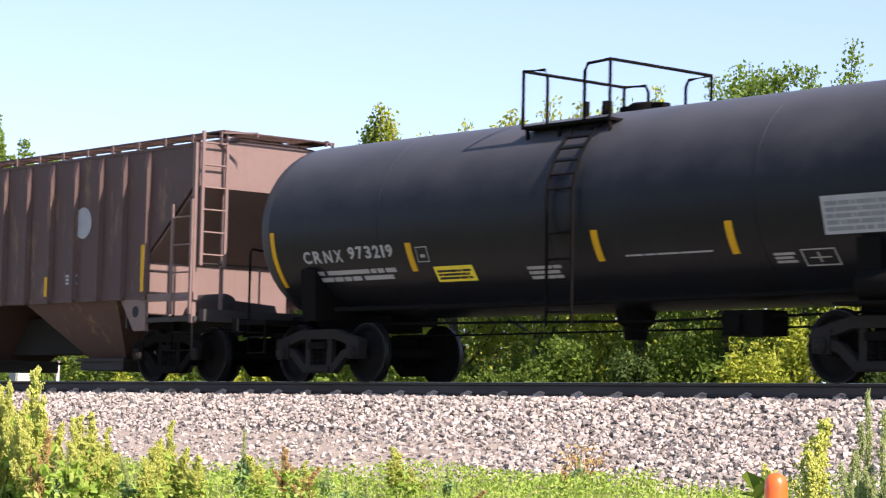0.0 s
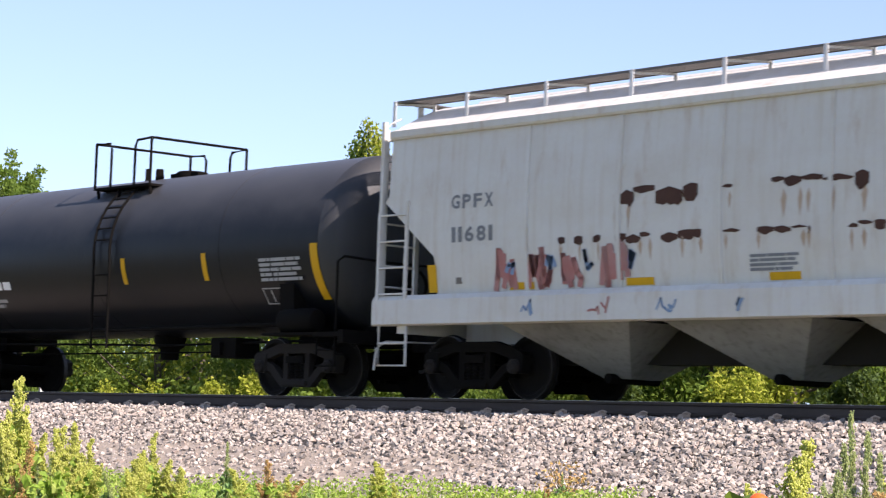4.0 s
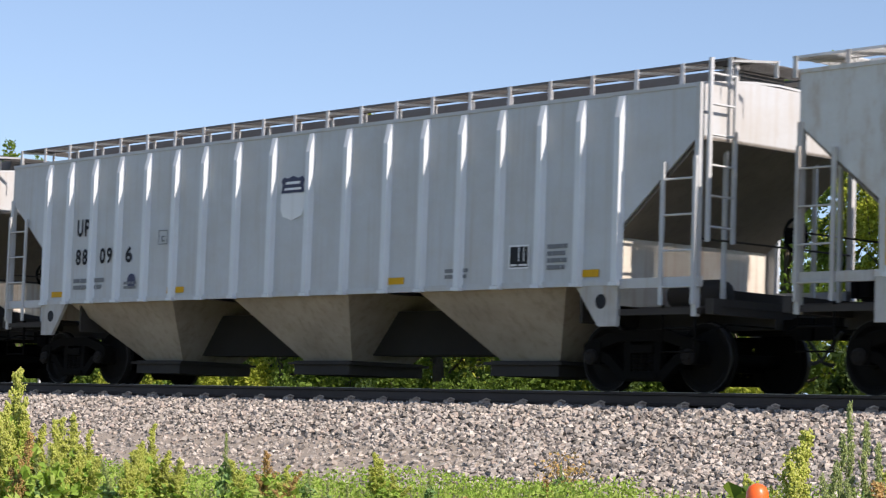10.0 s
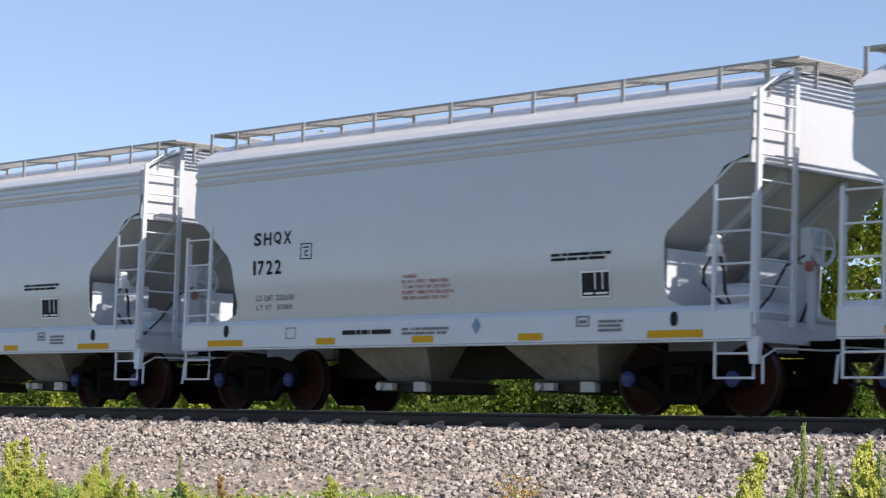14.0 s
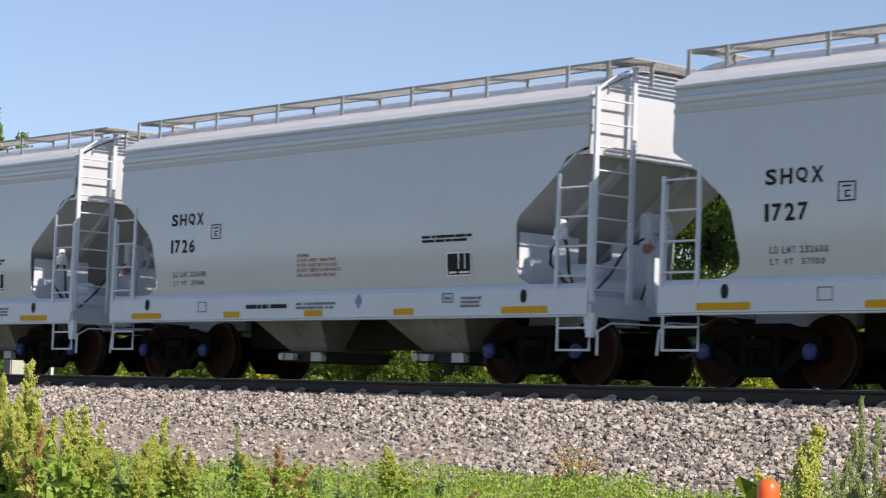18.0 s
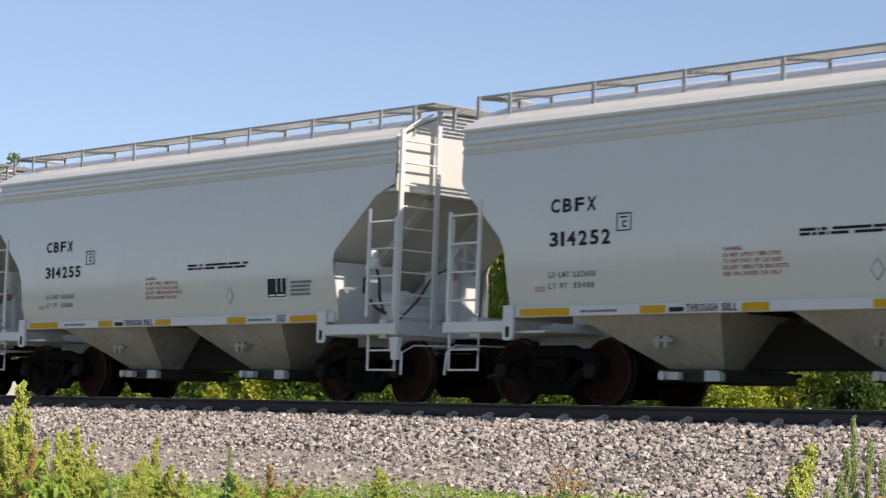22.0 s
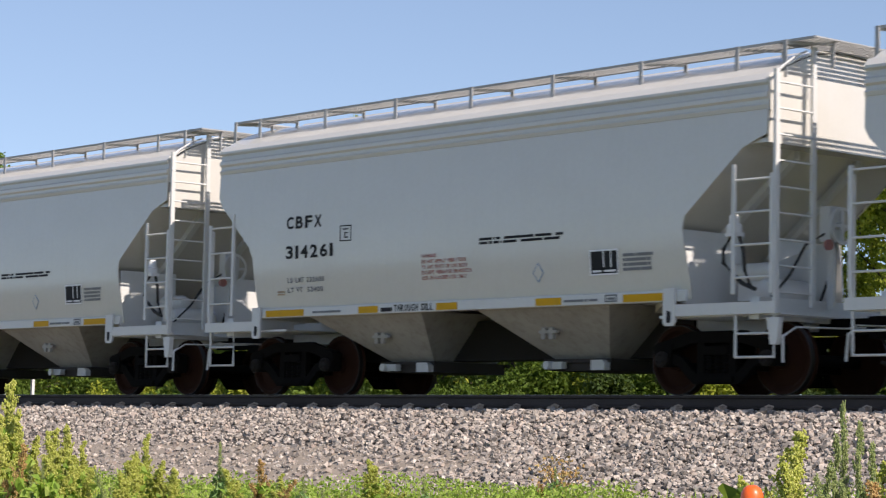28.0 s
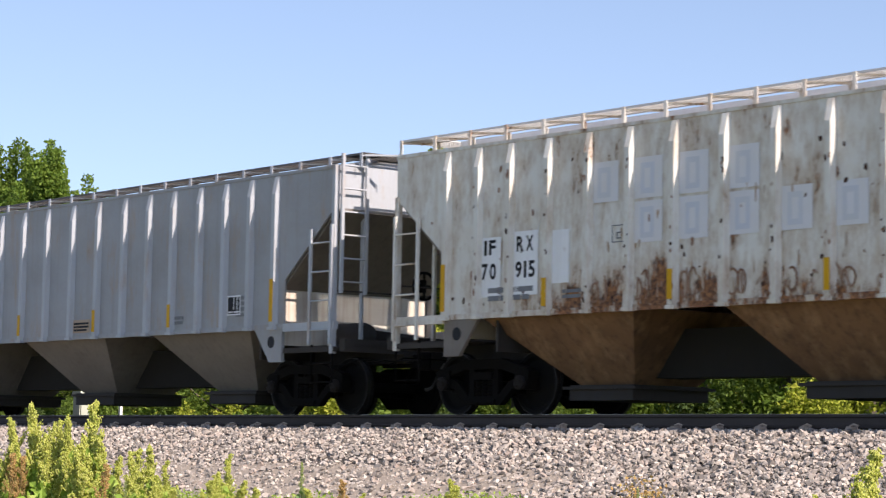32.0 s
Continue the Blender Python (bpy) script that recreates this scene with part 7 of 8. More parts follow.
def rock(rs):
    """A broken stone: a cube with cut and shifted corners."""
    v = np.array([(x, y, z) for x in (-1, 1) for y in (-1, 1) for z in (-1, 1)], float) * np.array([1.0, 0.8, 0.55])
    v += rs.uniform(-0.33, 0.33, v.shape)
    v = np.vstack([v, rs.uniform(-0.2, 0.2, (2, 3)) + np.array([[0, 0, 0.95], [0, 0, -0.95]]) * 0.8])
    f = np.array([(0, 1, 3), (0, 3, 2), (4, 7, 5), (4, 6, 7), (0, 5, 1), (0, 4, 5), (2, 3, 7), (2, 7, 6), (0, 2, 9), (2, 6, 9), (6, 4, 9), (4, 0, 9), (1, 8, 3), (3, 8, 7), (7, 8, 5), (5, 8, 1)])
    return v, f


rs = np.random.RandomState(5)
rocks = [rock(rs) for _ in range(10)]
N_STONE = 70000
sx = -9 - 47 * rs.beta(1.0, 1.35, N_STONE)
sy = -0.86 - 3.6 * rs.uniform(0, 1, N_STONE) ** 0.9
sz = np.interp(-sy, [0.8, 1.7, 1.95, 3.2, 4.1, 4.6], [-0.262, -0.272, -0.35, -0.86, -1.24, -1.4])
size = rs.uniform(0.016, 0.04, N_STONE) * np.where(rs.uniform(size=N_STONE) > 0.93, 1.3, 1.0)
keep = (rs.uniform(size=N_STONE) < np.interp(-sy, [3.5, 4.0, 4.5], [1, 0.75, 0.2])) & ~((sy < -2.95 - 0.25 * np.sin(sx)) & (sx < -21.5) & (rs.uniform(size=N_STONE) < 0.72)) & ~((sy > -1.02) & (rs.uniform(size=N_STONE) < 0.4))
sx, sy, sz, size = sx[keep], sy[keep], sz[keep], size[keep]
n = len(sx)
scatter("ballast_stones", [r[0] for r in rocks], [r[1] for r in rocks], n,
        (flat_turns(rs, n, size), np.stack([sx, sy, sz + rs.uniform(-0.025, 0.04, n)], -1), rs.randint(0, 10, n)), M_STONE, "loose pinkish-grey crushed stones on the bank", "gravel")
N_PEB = 16000
px_, py_ = rs.uniform(-56, -9, N_PEB), rs.uniform(-4.7, -2.9, N_PEB)
pz_ = np.interp(-py_, [1.95, 3.2, 4.1, 4.6], [-0.355, -0.845, -1.225, -1.4])
scatter("pebbles", [r[0] for r in rocks], [r[1] for r in rocks], N_PEB,
        (turns_of(rs, N_PEB, rs.uniform(0.005, 0.014, N_PEB)), np.stack([px_, py_, pz_], -1), rs.randint(0, 10, N_PEB)), M_STONE, "small pebbles on the soil below the bank", "gravel")
N_FAR = 9000
sx, sy = rs.uniform(-60, -8, N_FAR), rs.uniform(-0.65, 2.0, N_FAR)
size = rs.uniform(0.025, 0.05, N_FAR)
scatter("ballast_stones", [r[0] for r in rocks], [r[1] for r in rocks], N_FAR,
        (turns_of(rs, N_FAR, size), np.stack([sx, sy, np.full(N_FAR, -0.28)], -1), rs.randint(0, 10, N_FAR)), M_DARKSTONE, "loose stones between and behind the rails", "gravel")


# ---------------- plants ----------------
LEAF_V = np.array([(0, 0, 0), (0.34, 0.5, 0.12), (0, 1.0, -0.05), (-0.34, 0.5, 0.12)])
LEAF_F = np.array([(0, 1, 2), (0, 2, 3)])
SPEAR_V = np.array([(-0.09, 0, 0), (0.09, 0, 0), (0.07, 0.05, 0.55), (-0.07, 0.05, 0.55), (0.0, 0.16, 1.0)])
SPEAR_F = np.array([(0, 1, 2), (0, 2, 3), (3, 2, 4)])
SEED_V = np.array([(0, 0, -0.6), (0.5, 0, 0), (0, 0.5, 0), (-0.5, 0, 0), (0, -0.5, 0), (0, 0, 0.7)])
SEED_F = np.array([(0, 2, 1), (0, 3, 2), (0, 4, 3), (0, 1, 4), (5, 1, 2), (5, 2, 3), (5, 3, 4), (5, 4, 1)])


def leaf_mesh(name, rs, places, size, mat):
    n = len(places)
    s = rs.uniform(0.6, 1.3, n) * size
    return scatter(name, [LEAF_V], [LEAF_F], n, (turns_of(rs, n, s), places, np.zeros(n, int)), mat, "")


def clump_points(rs, centre, radii, n, hollow=0.45):
    """Points in a ragged ball, most of them near its skin."""
    d = rs.normal(size=(n, 3))
    d /= np.linalg.norm(d, axis=1)[:, None]
    r = hollow + (1 - hollow) * rs.uniform(0, 1, n) ** 0.6
    return np.array(centre) + d * r[:, None] * np.array(radii)


def tree(rs, h, spread, mat, leaves, label, leaf=0.08):
    """A trunk with limbs and sub-limbs, and a crown of leaf clumps strung along them."""
    root = tagged(new("tree"), label, "tree", "trees behind the track")
    trunk = Build()
    tips = []
    lean = rs.uniform(-0.3, 0.3, 2)
    main = [(0, 0, -0.1), (lean[0] * 0.3, lean[1] * 0.3, h * 0.25), (lean[0] * 0.7, lean[1] * 0.7, h * 0.5), (lean[0], lean[1], h * 0.74)]
    trunk.tube(main, [0.11 * h / 7 + 0.03, 0.09 * h / 7 + 0.02, 0.06, 0.03], 8)
    part("trunk", trunk, M_BARK, root)
    nl = 14
    for i in range(nl):
        f = 0.22 + 0.68 * i / nl
        b = Vector(main[0]).lerp(Vector(main[-1]), f)
        a = i * 2.4 + rs.uniform(-0.4, 0.4)
        reach = spread * (1.0 - 0.45 * f) * rs.uniform(0.6, 1.1)
        up = h * rs.uniform(0.1, 0.24)
        tip = b + Vector((math.cos(a) * reach, math.sin(a) * reach, up))
        tip.z = min(tip.z, h * rs.uniform(0.8, 0.9))
        mid = b.lerp(tip, 0.5) + Vector((0, 0, -0.1 * up))
        part("limb", Build().tube([b, mid, tip], [0.04, 0.028, 0.012], 5), M_BARK, root)
        tips += [(mid, 0.5), (tip, 0.62), (b.lerp(tip, 0.75) + Vector((0, 0, 0.3)), 0.5)]
    top = Vector(main[-1])
    starts = [p for p, r in tips if p.z > h * 0.45] + [top] * 5
    shoots = Build()
    for i in range(30):         # upright leaders that break the outline
        b = starts[rs.randint(len(starts))]
        e = b + Vector((rs.normal() * 0.3, rs.normal() * 0.3, h * rs.uniform(0.06, 0.2)))
        e.z = min(e.z, h * rs.uniform(0.84, 1.0))
        shoots.tube([b, b.lerp(e, 0.5), e], [0.02, 0.014, 0.006], 4)
        for k in np.linspace(0.1, 1.0, 6):
            tips.append((b.lerp(e, k), 0.4 - 0.22 * k))
    part("shoots", shoots, M_BARK, root)["kind"] = "stuff"
    pts = []
    tot = sum(r ** 2 for _, r in tips)
    for p, r in tips:
        m = max(6, int(leaves * r ** 2 / tot))
        rr = r * 1.1
        pts.append(clump_points(rs, p, (rr * rs.uniform(0.7, 1.3), rr * rs.uniform(0.7, 1.3), rr * rs.uniform(0.5, 0.9)), m, 0.15))
    me = leaf_mesh("crown", rs, np.concatenate(pts), leaf, mat)
    part("crown", me, None, root)["kind"] = "stuff"
    return root


def bush(rs, w, h, mat, leaves, label, leaf=0.08):
    root = tagged(new("bush"), label, "bush", "bushes behind the track")
    stems = Build()
    pts = []
    k = 13
    for i in range(k):
        a, q = rs.uniform(0, 6.28), rs.uniform(0.1, 1.0)
        e = (math.cos(a) * w * q * 0.6, math.sin(a) * w * q * 0.6, h * rs.uniform(0.3, 0.95) * (1.1 - 0.45 * q))
        stems.tube([(e[0] * 0.2, e[1] * 0.2, -0.1), (e[0] * 0.6, e[1] * 0.6, e[2] * 0.6), e], [0.02, 0.014, 0.007], 4)
        r = rs.uniform(0.18, 0.36)
        pts.append(clump_points(rs, e, (r * w * 0.7, r * w * 0.7, r * h * 0.75), leaves // k, 0.2))
    part("branchwork", stems, M_BARK, root)["kind"] = "stuff"
    part("foliage", leaf_mesh("foliage", rs, np.concatenate(pts), leaf, mat), None, root)["kind"] = "stuff"
    return root


rs = np.random.RandomState(21)
TREES = [(-24.6, 10.5, 5.7, L_YELLOW), (-27.3, 9.6, 6.3, L_LIME), (-29.4, 9.7, 6.3, L_LIME), (-31.9, 9.8, 6.3, L_YELLOW), (-34.6, 9.6, 6.2, L_YELLOW), (-37.1, 9.6, 6.1, L_YELLOW), (-40.2, 9.5, 5.9, L_MID),
         (-44.0, 10.5, 5.0, L_MID), (-48.2, 9.8, 5.4, L_MID), (-55.0, 9.6, 5.9, L_MID), (-56.4, 9.9, 7.1, L_MID), (-58.9, 10.0, 8.5, L_LIME), (-61.3, 10.0, 9.2, L_LIME), (-57.6, 9.8, 7.9, L_LIME), (-60.2, 9.4, 8.9, L_MID), (-62.4, 9.7, 9.5, L_MID), (-66, 10.2, 9.0, L_MID), (-71, 11, 8, L_DARK),
         (-20.5, 11.0, 5.0, L_MID), (-16, 11, 5, L_DARK), (-51, 13, 5.2, L_DARK), (-34, 13.5, 5.2, L_DARK), (-41, 14, 5.0, L_DARK)]
KINDS = {id(L_YELLOW): "light yellow-green young tree behind the bushes", id(L_LIME): "fresh green leafy tree behind the bushes", id(L_MID): "mid-green leafy tree behind the bushes", id(L_DARK): "dark-green tree with thin upright shoots"}
for x, y, top, mat in TREES:
    t = tree(rs, top - height(y) + (0.55 if x > -41 and y < 10.6 else 0.0), 2.9 if top > 7 else 2.6, mat, 52000 if top > 7 else 30000 if x < -22 and y < 12 else 10000, KINDS[id(mat)], 0.115 if top > 7 else 0.085)
    t.matrix_basis = pose(x, y, height(y) - 0.05, 0, 0, rs.uniform(0, 360))
bushes = []
for mat, lab in ((L_MID, "dense mid-green bush behind the rails"), (L_YELLOW, "sunlit yellow-green bush behind the rails"), (L_DARK, "dark-green shaded bush behind the rails")):
    for _ in range(2):
        bushes.append((bush(rs, 1.3, 1.9, mat, 6400, lab), mat))
used = set()
for i in range(58):
    x = -78 + i * 1.22 + rs.uniform(-0.4, 0.4)
    row = i % 2
    y = (6.3 if row else 8.2) + rs.uniform(-0.6, 0.6)
    k = rs.choice(6, p=[0.22, 0.22, 0.2, 0.16, 0.1, 0.1])
    m = pose(x, y, height(y) - 0.04, 0, 0, rs.uniform(0, 360))
    sc = rs.uniform(0.75, 1.1) * (1.0 if row else 1.3)
    if k not in used:
        used.add(k)
        bushes[k][0].matrix_basis = m
        bushes[k][0].scale = (sc, sc, sc)
    else:
        c = copy_thing(bushes[k][0], m)
        c.scale = (sc, sc, sc)
for k in range(6):
    if k not in used:
        bushes[k][0].matrix_basis = pose(-80 - 3 * k, 9, height(9), 0, 0, 0)

# a far belt of woods, and low growth at the foot of the far bank
n = 52000
fx, fy = rs.uniform(-150, 40, n), rs.uniform(15, 24, n)
fz = height(20) + rs.uniform(0, 1, n) ** 1.2 * (4.4 + 1.2 * np.sin(fx * 0.35) + 0.8 * np.sin(fx * 0.9))
scatter("woods", [LEAF_V], [LEAF_F], n, (turns_of(rs, n, rs.uniform(0.3, 0.6, n)), np.stack([fx, fy, fz], -1), np.zeros(n, int)), L_DARK, "belt of dark-green woods in the distance", "woods")
n = 16000
fx, fy = rs.uniform(-75, -8, n), rs.uniform(3.9, 6.2, n)
fz = np.array([height(v) for v in fy]) + rs.uniform(0, 0.42, n) * (0.5 + 0.5 * np.sin(fx * 1.7) ** 2)
scatter("rough_growth", [LEAF_V], [LEAF_F], n, (turns_of(rs, n, rs.uniform(0.05, 0.11, n)), np.stack([fx, fy, fz], -1), np.zeros(n, int)), L_MID, "low rough weeds at the foot of the far bank", "weeds")
for mat, lab, n in ((L_YELLOW, "sunlit yellow-green thicket behind the bushes", 22000), (L_MID, "mid-green thicket behind the bushes", 22000)):
    fx, fy = rs.uniform(-95, -8, n), rs.uniform(8.6, 12.5, n)
    fz = np.array([height(v) for v in fy]) + rs.uniform(0, 1, n) ** 0.9 * (2.5 + 0.9 * np.sin(fx * 0.8 + n) + 0.5 * np.sin(fx * 2.1))
    scatter("thicket", [LEAF_V], [LEAF_F], n, (turns_of(rs, n, rs.uniform(0.11, 0.2, n)), np.stack([fx, fy, fz], -1), np.zeros(n, int)), mat, lab, "thicket")
n = 26000       # low leafy growth that closes the gaps under the bushes
fx, fy = rs.uniform(-90, -6, n), rs.uniform(6.8, 8.8, n)
fz = np.array([height(v) for v in fy]) + rs.uniform(0, 1, n) * (1.15 + 0.45 * np.sin(fx * 1.1) + 0.3 * np.sin(fx * 2.7))
scatter("thicket", [LEAF_V], [LEAF_F], n, (turns_of(rs, n, rs.uniform(0.1, 0.19, n)), np.stack([fx, fy, fz], -1), np.zeros(n, int)), L_LIME, "low fresh-green thicket among the bushes", "thicket")
n = 24000
fx, fy = rs.uniform(-150, 20, n), rs.uniform(13.5, 15.0, n)
fz = height(14) + rs.uniform(0, 1, n) * 2.4
scatter("woods", [LEAF_V], [LEAF_F], n, (turns_of(rs, n, rs.uniform(0.25, 0.5, n)), np.stack([fx, fy, fz], -1), np.zeros(n, int)), L_DARK, "shaded undergrowth before the woods", "woods")
n = 900
fx, fy = rs.uniform(-40, -18, n), rs.uniform(3.6, 4.8, n)
tt = turns_of(rs, n, np.full(n, 1.0)) * 0 + np.eye(3)[None] * rs.uniform(0.5, 0.95, n)[:, None, None] * np.array([0.18, 1, 1])[None, None, :]
scatter("dry_stalks", [SPEAR_V], [SPEAR_F], n, (tt, np.stack([fx, fy, np.array([height(v) for v in fy])], -1), np.zeros(n, int)), L_PALESPIKE, "pale dry stalks behind the rails", "stalks")

# near side: leafy cover
n = 92000
fy = -4.25 - 8.5 * rs.uniform(0, 1, n) ** 1.3
fx = rs.uniform(-36, -4, n)
patch = np.array([noise.noise(Vector((a * 0.45, b * 0.6, 3.0))) for a, b in zip(fx, fy)])
edge = -4.45 + 0.5 * np.sin(fx * 0.9) + 0.3 * np.sin(fx * 2.3)
bare = np.exp(-((fx + 26.0) / 3.2) ** 2) * 1.3      # a stretch of bare soil at the foot of the bank
keep = (fy < edge - bare) & (patch > -0.42)
fx, fy, patch = fx[keep], fy[keep], patch[keep]
n = len(fx)
fz = np.array([height(v) for v in fy]) + rs.uniform(0, 1, n) * (0.17 + 0.26 * np.clip(patch + 0.3, 0, 1))
scatter("leafy_ground_cover", [LEAF_V], [LEAF_F], n, (turns_of(rs, n, rs.uniform(0.025, 0.062, n)), np.stack([fx, fy, fz], -1), np.zeros(n, int)), L_GRASS, "bright green low leafy weeds", "weeds")
n = 7000
fx, fy = rs.uniform(-36, -4, n), -4.4 - 8 * rs.uniform(0, 1, n)
bare = np.exp(-((fx + 26.0) / 3.2) ** 2) * 1.3
keep = fy < -4.6 - bare
fx, fy = fx[keep], fy[keep]
n = len(fx)
a = rs.uniform(0, 6.28, n)
hgt = rs.uniform(0.1, 0.3, n)
tt = np.zeros((n, 3, 3))
tt[:, 0, 0], tt[:, 1, 0], tt[:, 0, 1], tt[:, 1, 1], tt[:, 2, 2] = np.cos(a) * 0.1, np.sin(a) * 0.1, -np.sin(a) * hgt, np.cos(a) * hgt, hgt
scatter("grass", [SPEAR_V], [SPEAR_F], n, (tt, np.stack([fx, fy, np.array([height(v) for v in fy])], -1), np.zeros(n, int)), L_GRASS, "green meadow grass blades", "grass")


n = 16000
fx, fy = rs.uniform(-40, 20, n), rs.uniform(-42, -13, n)
near = (fx ** 2 + (fy + 22.88) ** 2) > 9
fx, fy = fx[near], fy[near]
n = len(fx)
a, hgt = rs.uniform(0, 6.28, n), rs.uniform(0.08, 0.22, n)
tt = np.zeros((n, 3, 3))
tt[:, 0, 0], tt[:, 1, 0], tt[:, 0, 1], tt[:, 1, 1], tt[:, 2, 2] = np.cos(a) * 0.2, np.sin(a) * 0.2, -np.sin(a) * hgt, np.cos(a) * hgt, hgt
scatter("grass", [SPEAR_V], [SPEAR_F], n, (tt, np.stack([fx, fy, np.array([height(v) for v in fy])], -1), np.zeros(n, int)), L_GRASS, "sparse dry-green grass on the open ground", "grass")


def seed_weed(rs, h, spikes, mat, leaf_mat, label, fat=1.0, bend=0.2):
    """A dock-like weed: upright stems set with seed clusters, and leaves below."""
    root = tagged(new("tall_weed"), label, "weed", "tall weeds by the bank")
    for k in range(spikes):
        a, q = rs.uniform(0, 6.28), (0.0 if k == 0 else rs.uniform(0.05, 0.16) * h)
        hh = h * (1.0 if k == 0 else rs.uniform(0.55, 0.95))
        tip = Vector((math.cos(a) * q + rs.uniform(-bend, bend) * h, math.sin(a) * q, hh))
        mid = Vector((math.cos(a) * q * 0.6, math.sin(a) * q * 0.6, hh * 0.55))
        part("stem", Build().tube([(0, 0, -0.03), mid, tip], [0.012, 0.009, 0.003], 5), leaf_mat, root)
        nb = int(26 * hh) + 6          # short side branches, each set with seeds
        z0 = rs.uniform(0.3, 0.45)
        zb, fb, ab = z0 + (1 - z0) * np.linspace(0, 0.97, nb), np.linspace(0, 1, nb), rs.uniform(0, 6.28, nb)
        lb = 0.19 * fat * (1.12 - fb) ** 0.8 * rs.uniform(0.45, 1.2, nb)
        m = int(2000 * hh)
        k_ = rs.randint(0, nb, m)
        q_ = rs.uniform(0, 1, m)
        zz = zb[k_]
        ctr = np.where((zz < 0.55)[:, None], np.array(mid)[None] * (zz / 0.55)[:, None], np.array(mid)[None] + (np.array(tip) - np.array(mid))[None] * ((zz - 0.55) / 0.45)[:, None])
        reach = (lb[k_] * q_)[:, None]
        pl = ctr + reach * np.stack([np.cos(ab[k_]) * 0.62, np.sin(ab[k_]) * 0.62, np.full(m, 0.85)], -1) + rs.normal(size=(m, 3)) * 0.009
        me = scatter("seed_spike", [SEED_V], [SEED_F], m, (turns_of(rs, m, rs.uniform(0.008, 0.018, m) * fat), pl, np.zeros(m, int)), mat, "")
        part("seed_spike", me, None, root)["kind"] = "stuff"
    n = int(170 * h)
    ang, zz = rs.uniform(0, 6.28, n), rs.uniform(0.02, 0.62, n) * h
    rr = rs.uniform(0.02, 0.14, n) * h
    lv = scatter("leaves", [LEAF_V], [LEAF_F], n, (turns_of(rs, n, rs.uniform(0.07, 0.15, n)), np.stack([np.cos(ang) * rr, np.sin(ang) * rr, zz], -1), np.zeros(n, int)), leaf_mat, "")
    part("foliage", lv, None, root)["kind"] = "stuff"
    return root


rs = np.random.RandomState(33)
W_GREEN = [seed_weed(rs, 1.0, s, L_SPIKE, L_GRASS, "tall yellow-green weed with upright seed spikes", f) for s, f in ((3, 1.0), (4, 1.15), (2, 1.1), (5, 1.0))]
W_BROWN = [seed_weed(rs, 1.0, s, L_BROWNSPIKE, L_GRASS, "tall weed with ripe orange-brown seed spikes", f) for s, f in ((2, 1.0), (3, 0.9))]
W_PALE = [seed_weed(rs, 1.0, s, L_PALESPIKE, L_BLUELEAF, "slender grey-green weed with pale spikes", f, 0.05) for s, f in ((1, 0.7), (2, 0.75))]
W_LEAFY = [seed_weed(rs, 1.0, 2, L_PALESPIKE, L_BLUELEAF, "leafy grey-green weed among the spikes", 0.6)]
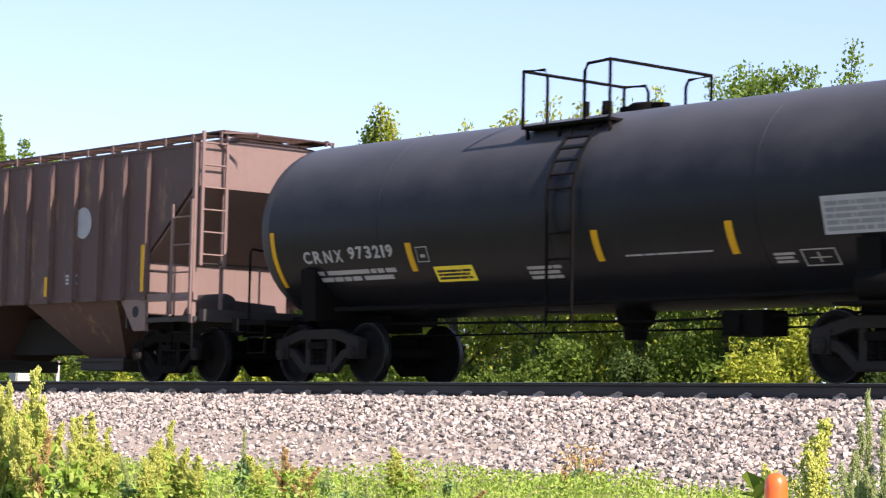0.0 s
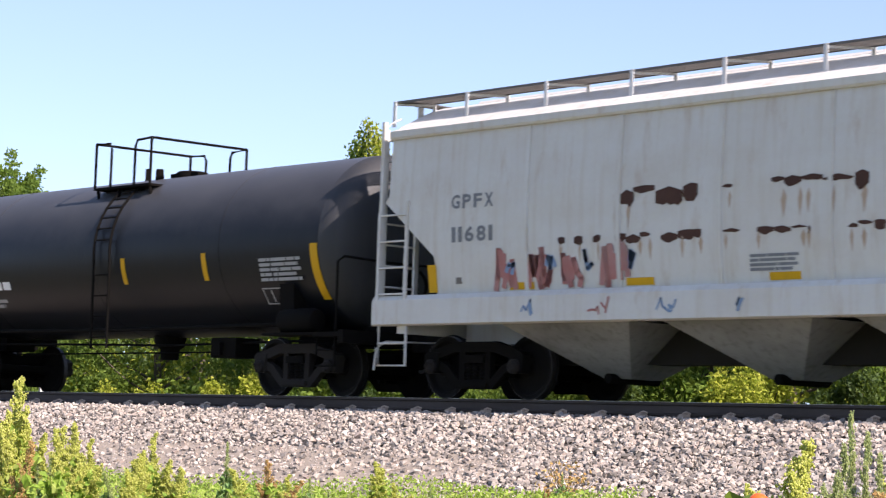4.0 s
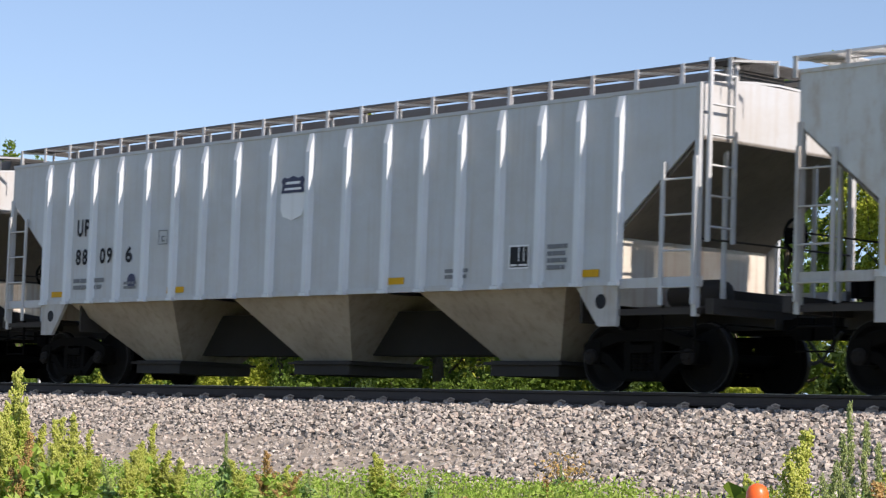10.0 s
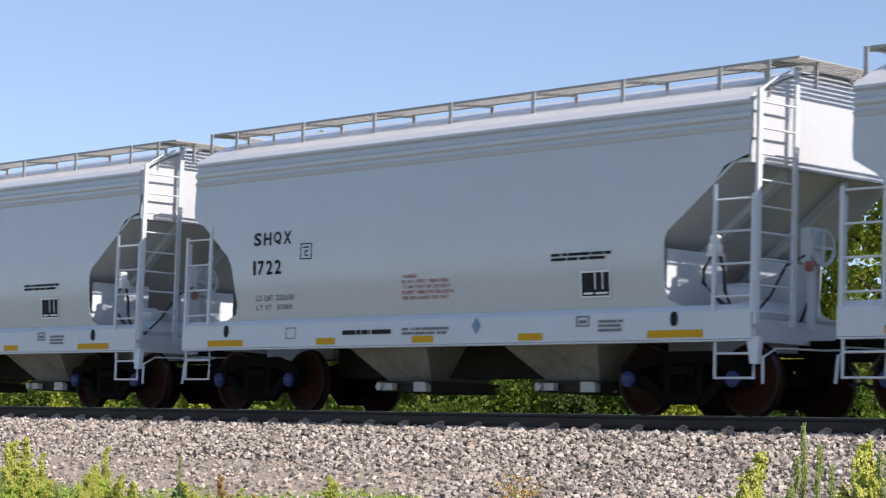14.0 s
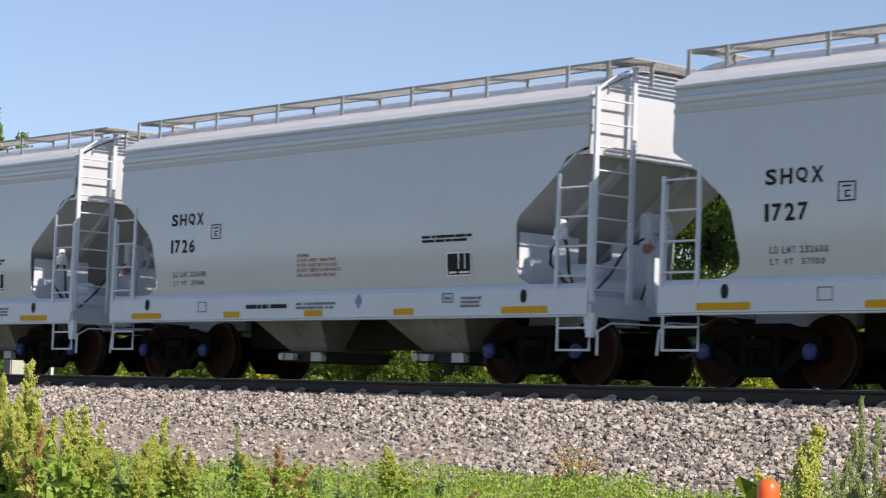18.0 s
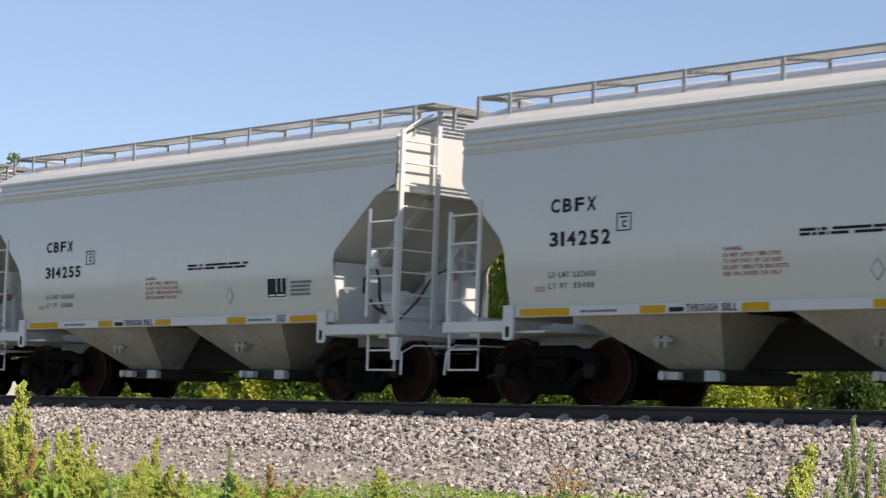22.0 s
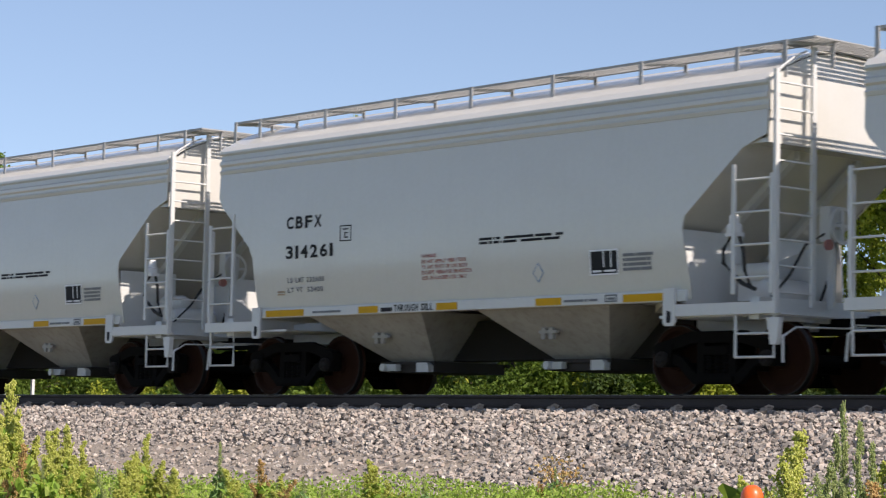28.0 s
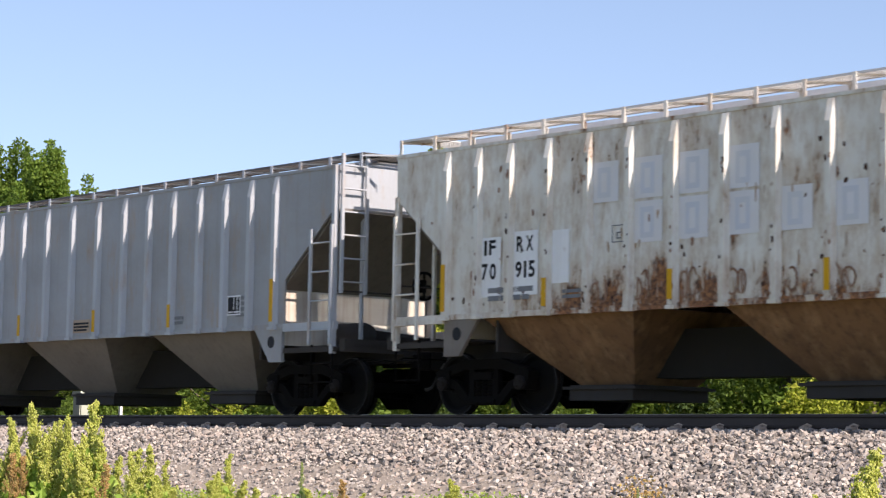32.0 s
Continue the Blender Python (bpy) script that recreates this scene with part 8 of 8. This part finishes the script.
# kind, place of the foot, height
PLANTS = [
    (W_GREEN, -20.65, -10.64, 1.58),
    (W_GREEN, -20.25, -10.96, 1.33),
    (W_BROWN, -19.74, -11.07, 1.06),
    (W_GREEN, -20.79, -10.89, 1.50),
    (W_GREEN, -20.89, -11.05, 1.33),
    (W_GREEN, -20.70, -10.34, 1.07),
    (W_GREEN, -20.85, -10.02, 1.14),
    (W_GREEN, -21.17, -9.58, 1.13),
    (W_GREEN, -20.76, -9.68, 0.98),
    (W_LEAFY, -20.02, -10.58, 0.84),
    (W_LEAFY, -20.53, -10.44, 0.90),
    (W_GREEN, -19.43, -10.01, 0.71),
    (W_GREEN, -20.31, -9.18, 1.03),
    (W_GREEN, -20.06, -9.17, 0.76),
    (W_GREEN, -19.97, -9.56, 0.81),
    (W_GREEN, -19.57, -9.33, 0.70),
    (W_LEAFY, -19.79, -10.01, 0.73),
    (W_PALE, -20.26, -8.23, 0.91),
    (W_GREEN, -19.19, -8.81, 0.68),
    (W_BROWN, -19.50, -8.21, 0.73),
    (W_BROWN, -18.66, -8.59, 0.57),
    (W_PALE, -19.32, -7.81, 0.53),
    (W_PALE, -17.89, -8.42, 0.45),
    (W_GREEN, -19.23, -6.91, 0.64),
    (W_GREEN, -18.75, -7.10, 0.45),
    (W_PALE, -18.72, -6.61, 0.43),
    (W_BROWN, -16.45, -8.27, 0.39),
    (W_PALE, -18.40, -8.26, 0.45),
    (W_PALE, -18.62, -4.73, 0.42),
    (W_BROWN, -18.39, -5.21, 0.29),
    (W_GREEN, -8.06, -13.32, 1.40),
    (W_GREEN, -7.81, -13.50, 1.31),
    (W_GREEN, -7.57, -13.83, 1.23),
    (W_PALE, -7.90, -13.06, 1.39),
    (W_PALE, -7.98, -12.87, 1.55),
    (W_PALE, -7.68, -13.14, 1.46),
    (W_PALE, -7.56, -13.17, 1.34),
    (W_LEAFY, -7.71, -13.43, 1.22),
    (W_LEAFY, -7.37, -13.66, 1.18),
    (W_BROWN, -6.85, -14.01, 1.18),
    (W_LEAFY, -7.26, -13.57, 1.15),
    (W_GREEN, -7.60, -12.95, 1.46),
    (W_GREEN, -7.35, -13.14, 1.41),
    (W_PALE, -7.40, -12.93, 1.43),
    (W_GREEN, -21.93, -10.88, 1.49),
    (W_GREEN, -22.07, -11.13, 1.37),
    (W_GREEN, -22.20, -11.39, 1.26),
    (W_GREEN, -21.45, -10.75, 1.42),
    (W_GREEN, -21.62, -11.02, 1.22),
    (W_BROWN, -21.25, -11.15, 1.12),
    (W_GREEN, -21.02, -10.62, 1.3),
    (W_GREEN, -22.55, -10.95, 1.3),
    (W_BROWN, -22.35, -11.2, 1.1),
    (W_LEAFY, -21.7, -11.3, 0.95),
    (W_GREEN, -20.05, -10.2, 0.95),
    (W_GREEN, -19.75, -9.75, 0.88),
    (W_GREEN, -18.95, -8.4, 0.6),
    (W_GREEN, -21.55, -10.8, 1.64),
    (W_GREEN, -20.5, -10.78, 1.68),
    (W_GREEN, -22.55, -10.8, 1.38),
    (W_GREEN, -20.95, -10.85, 1.46),
    (W_GREEN, -21.2, -10.6, 1.42),
    (W_GREEN, -21.9, -10.6, 1.5),
    (W_BROWN, -21.35, -11.2, 1.15),
    (W_GREEN, -19.67, -10.75, 1.15),
]
placed = {}
for k, (kinds, x, y, h) in enumerate(PLANTS):
    src = kinds[k % len(kinds)]
    m = pose(x, y, height(y) - 0.02, 0, 0, rs.uniform(0, 360))
    if src.name not in placed:
        placed[src.name] = True
        src.matrix_basis, ob = m, src
    else:
        ob = copy_thing(src, m)
    wide = (0.62 if kinds is W_PALE else 0.8 if kinds is W_LEAFY else 1.0) * (0.7 + 0.3 * h)
    ob.scale = (wide, wide, h)

dry = tagged(new("dry_weed"), "dry brown bushy weed at the foot of the bank", "weed")
b = Build()
for i in range(16):
    a, q, hh = rs.uniform(0, 6.28), rs.uniform(0.05, 0.35), rs.uniform(0.2, 0.55)
    b.tube([(0, 0, 0), (math.cos(a) * q * 0.5, math.sin(a) * q * 0.5, hh * 0.6), (math.cos(a) * q, math.sin(a) * q, hh)], [0.008, 0.005, 0.002], 4)
part("branchwork", b, M_BARK, dry)["kind"] = "stuff"
n = 260
pl = clump_points(rs, (0, 0, 0.3), (0.36, 0.36, 0.26), n, 0.1)
part("foliage", scatter("foliage", [LEAF_V], [LEAF_F], n, (turns_of(rs, n, rs.uniform(0.03, 0.06, n)), pl, np.zeros(n, int)), L_BROWNSPIKE, ""), None, dry)["kind"] = "stuff"
dry.matrix_basis = pose(-18.7, -4.6, height(-4.6))

# broad-leaved plant beside the marker post
broad = tagged(new("broad_leaf_weed"), "dark-green broad-leaved weed beside the marker post", "weed")
for i in range(16):
    a, t_ = i * 2.39, rs.uniform(35, 75)
    ln, hh = rs.uniform(0.1, 0.2), rs.uniform(0.6, 1.1)
    pts = [(-0.02, 0, 0), (0.02, 0, 0)]
    v = [(0, 0, 0), (0.038, ln * 0.3, 0.01), (0.05, ln * 0.6, 0.0), (0, ln, -0.03), (-0.05, ln * 0.6, 0.0), (-0.038, ln * 0.3, 0.01), (0, ln * 0.35, -0.015), (0, ln * 0.65, -0.02)]
    f = [(0, 1, 6), (1, 2, 7, 6), (2, 3, 7), (3, 4, 7), (4, 5, 6, 7), (5, 0, 6)]
    part("leaf", Build().add(v, f), L_MID, broad, "", pose(math.cos(a) * 0.05, math.sin(a) * 0.05, hh, t_ - 20, 0, math.degrees(a)))
    part("stalk", Build().tube([(0, 0, 0), (math.cos(a) * 0.05, math.sin(a) * 0.05, hh)], 0.006, 4), L_MID, broad)
broad.matrix_basis = pose(-7.75, -14.0, height(-14.0))

marker = tagged(new("marker_post"), "white marker post with a rounded orange cap", "marker post")
gz = height(-15.69)
part("post", Build().lathe([(0.02, gz), (0.042, gz), (0.042, -0.98), (0.02, -0.98)], (0, 0, 0), "z", 18), M_WHITEPOST, marker)
part("cap", Build().lathe([(0.02, -1.05), (0.048, -1.05), (0.0485, -0.8), (0.046, -0.775), (0.036, -0.752), (0.02, -0.741), (0.004, -0.738)], (0, 0, 0), "z", 22), M_ORANGE, marker, "orange plastic cap")
marker.matrix_basis = pose(-6.21, -15.69, 0)

# beyond the track: a slim post and a pale relay cabinet
pst = tagged(new("post"), "slim white post beside the bushes", "post")
part("shaft", Build().box(-0.035, 0.035, -0.035, 0.035, height(5.5) - 0.05, 0.62), M_WHITEPOST, pst)
part("post_cap", Build().box(-0.05, 0.05, -0.05, 0.05, 0.62, 0.66), M_BARK, pst)
pst.matrix_basis = pose(-46.9, 5.5, 0)
cab = tagged(new("relay_cabinet"), "pale relay cabinet half hidden by bushes", "cabinet")
part("body", Build().box(-0.2, 0.2, -0.2, 0.2, height(5.5) - 0.05, 0.66), M_CABINET, cab)
part("lid", Build().prism([(-0.23, 0.66), (0.23, 0.66), (0.18, 0.74), (-0.18, 0.74)], -0.23, 0.23), M_CABINET, cab)
part("door", Build().box(-0.15, 0.15, -0.22, -0.2, -0.9, 0.58), M_CABINET, cab)
cab.matrix_basis = pose(-48.6, 5.5, 0)


# ---------------- movement ----------------
def train_at(t):
    for (ta, sa), (tb, sb) in zip(TRAIN_ROWS, TRAIN_ROWS[1:]):
        if t <= tb:
            return sa + (sb - sa) * (t - ta) / (tb - ta)
    return TRAIN_ROWS[-1][1]


def motions():
    for root, u in wagons:
        walk(root, [(t, pose(u + s, 0, 0)) for t, s in TRAIN_ROWS])
    # wheels roll while their wagon is near the camera
    ticks = [i / FPS for i in range(32 * FPS + 1)]
    place_at = [train_at(t) for t in ticks]
    spans = {}
    for root, u in wagons:
        near = [i for i, s in enumerate(place_at) if -62 < u + s < 2]
        if not near:
            continue
        spans[root] = (near[0], near[-1])
    for ob in [o for o in scene.objects if o.name.startswith("wheelset") and o.parent in spans]:
        i0, i1 = spans[ob.parent]
        x, y, z = ob.location
        turn = lambda i: (place_at[i] - place_at[i0]) / WHEEL_R
        rows = [(ticks[i], Matrix.Translation((x, y, z)) @ Matrix.Rotation(turn(i), 4, "Y")) for i in range(i0, i1 + 1)]
        if i0 > 0:
            rows.insert(0, (0.0, rows[0][1]))
        if i1 < len(ticks) - 1:
            rows.append((32.0, rows[-1][1]))
        walk(ob, rows)


motions()
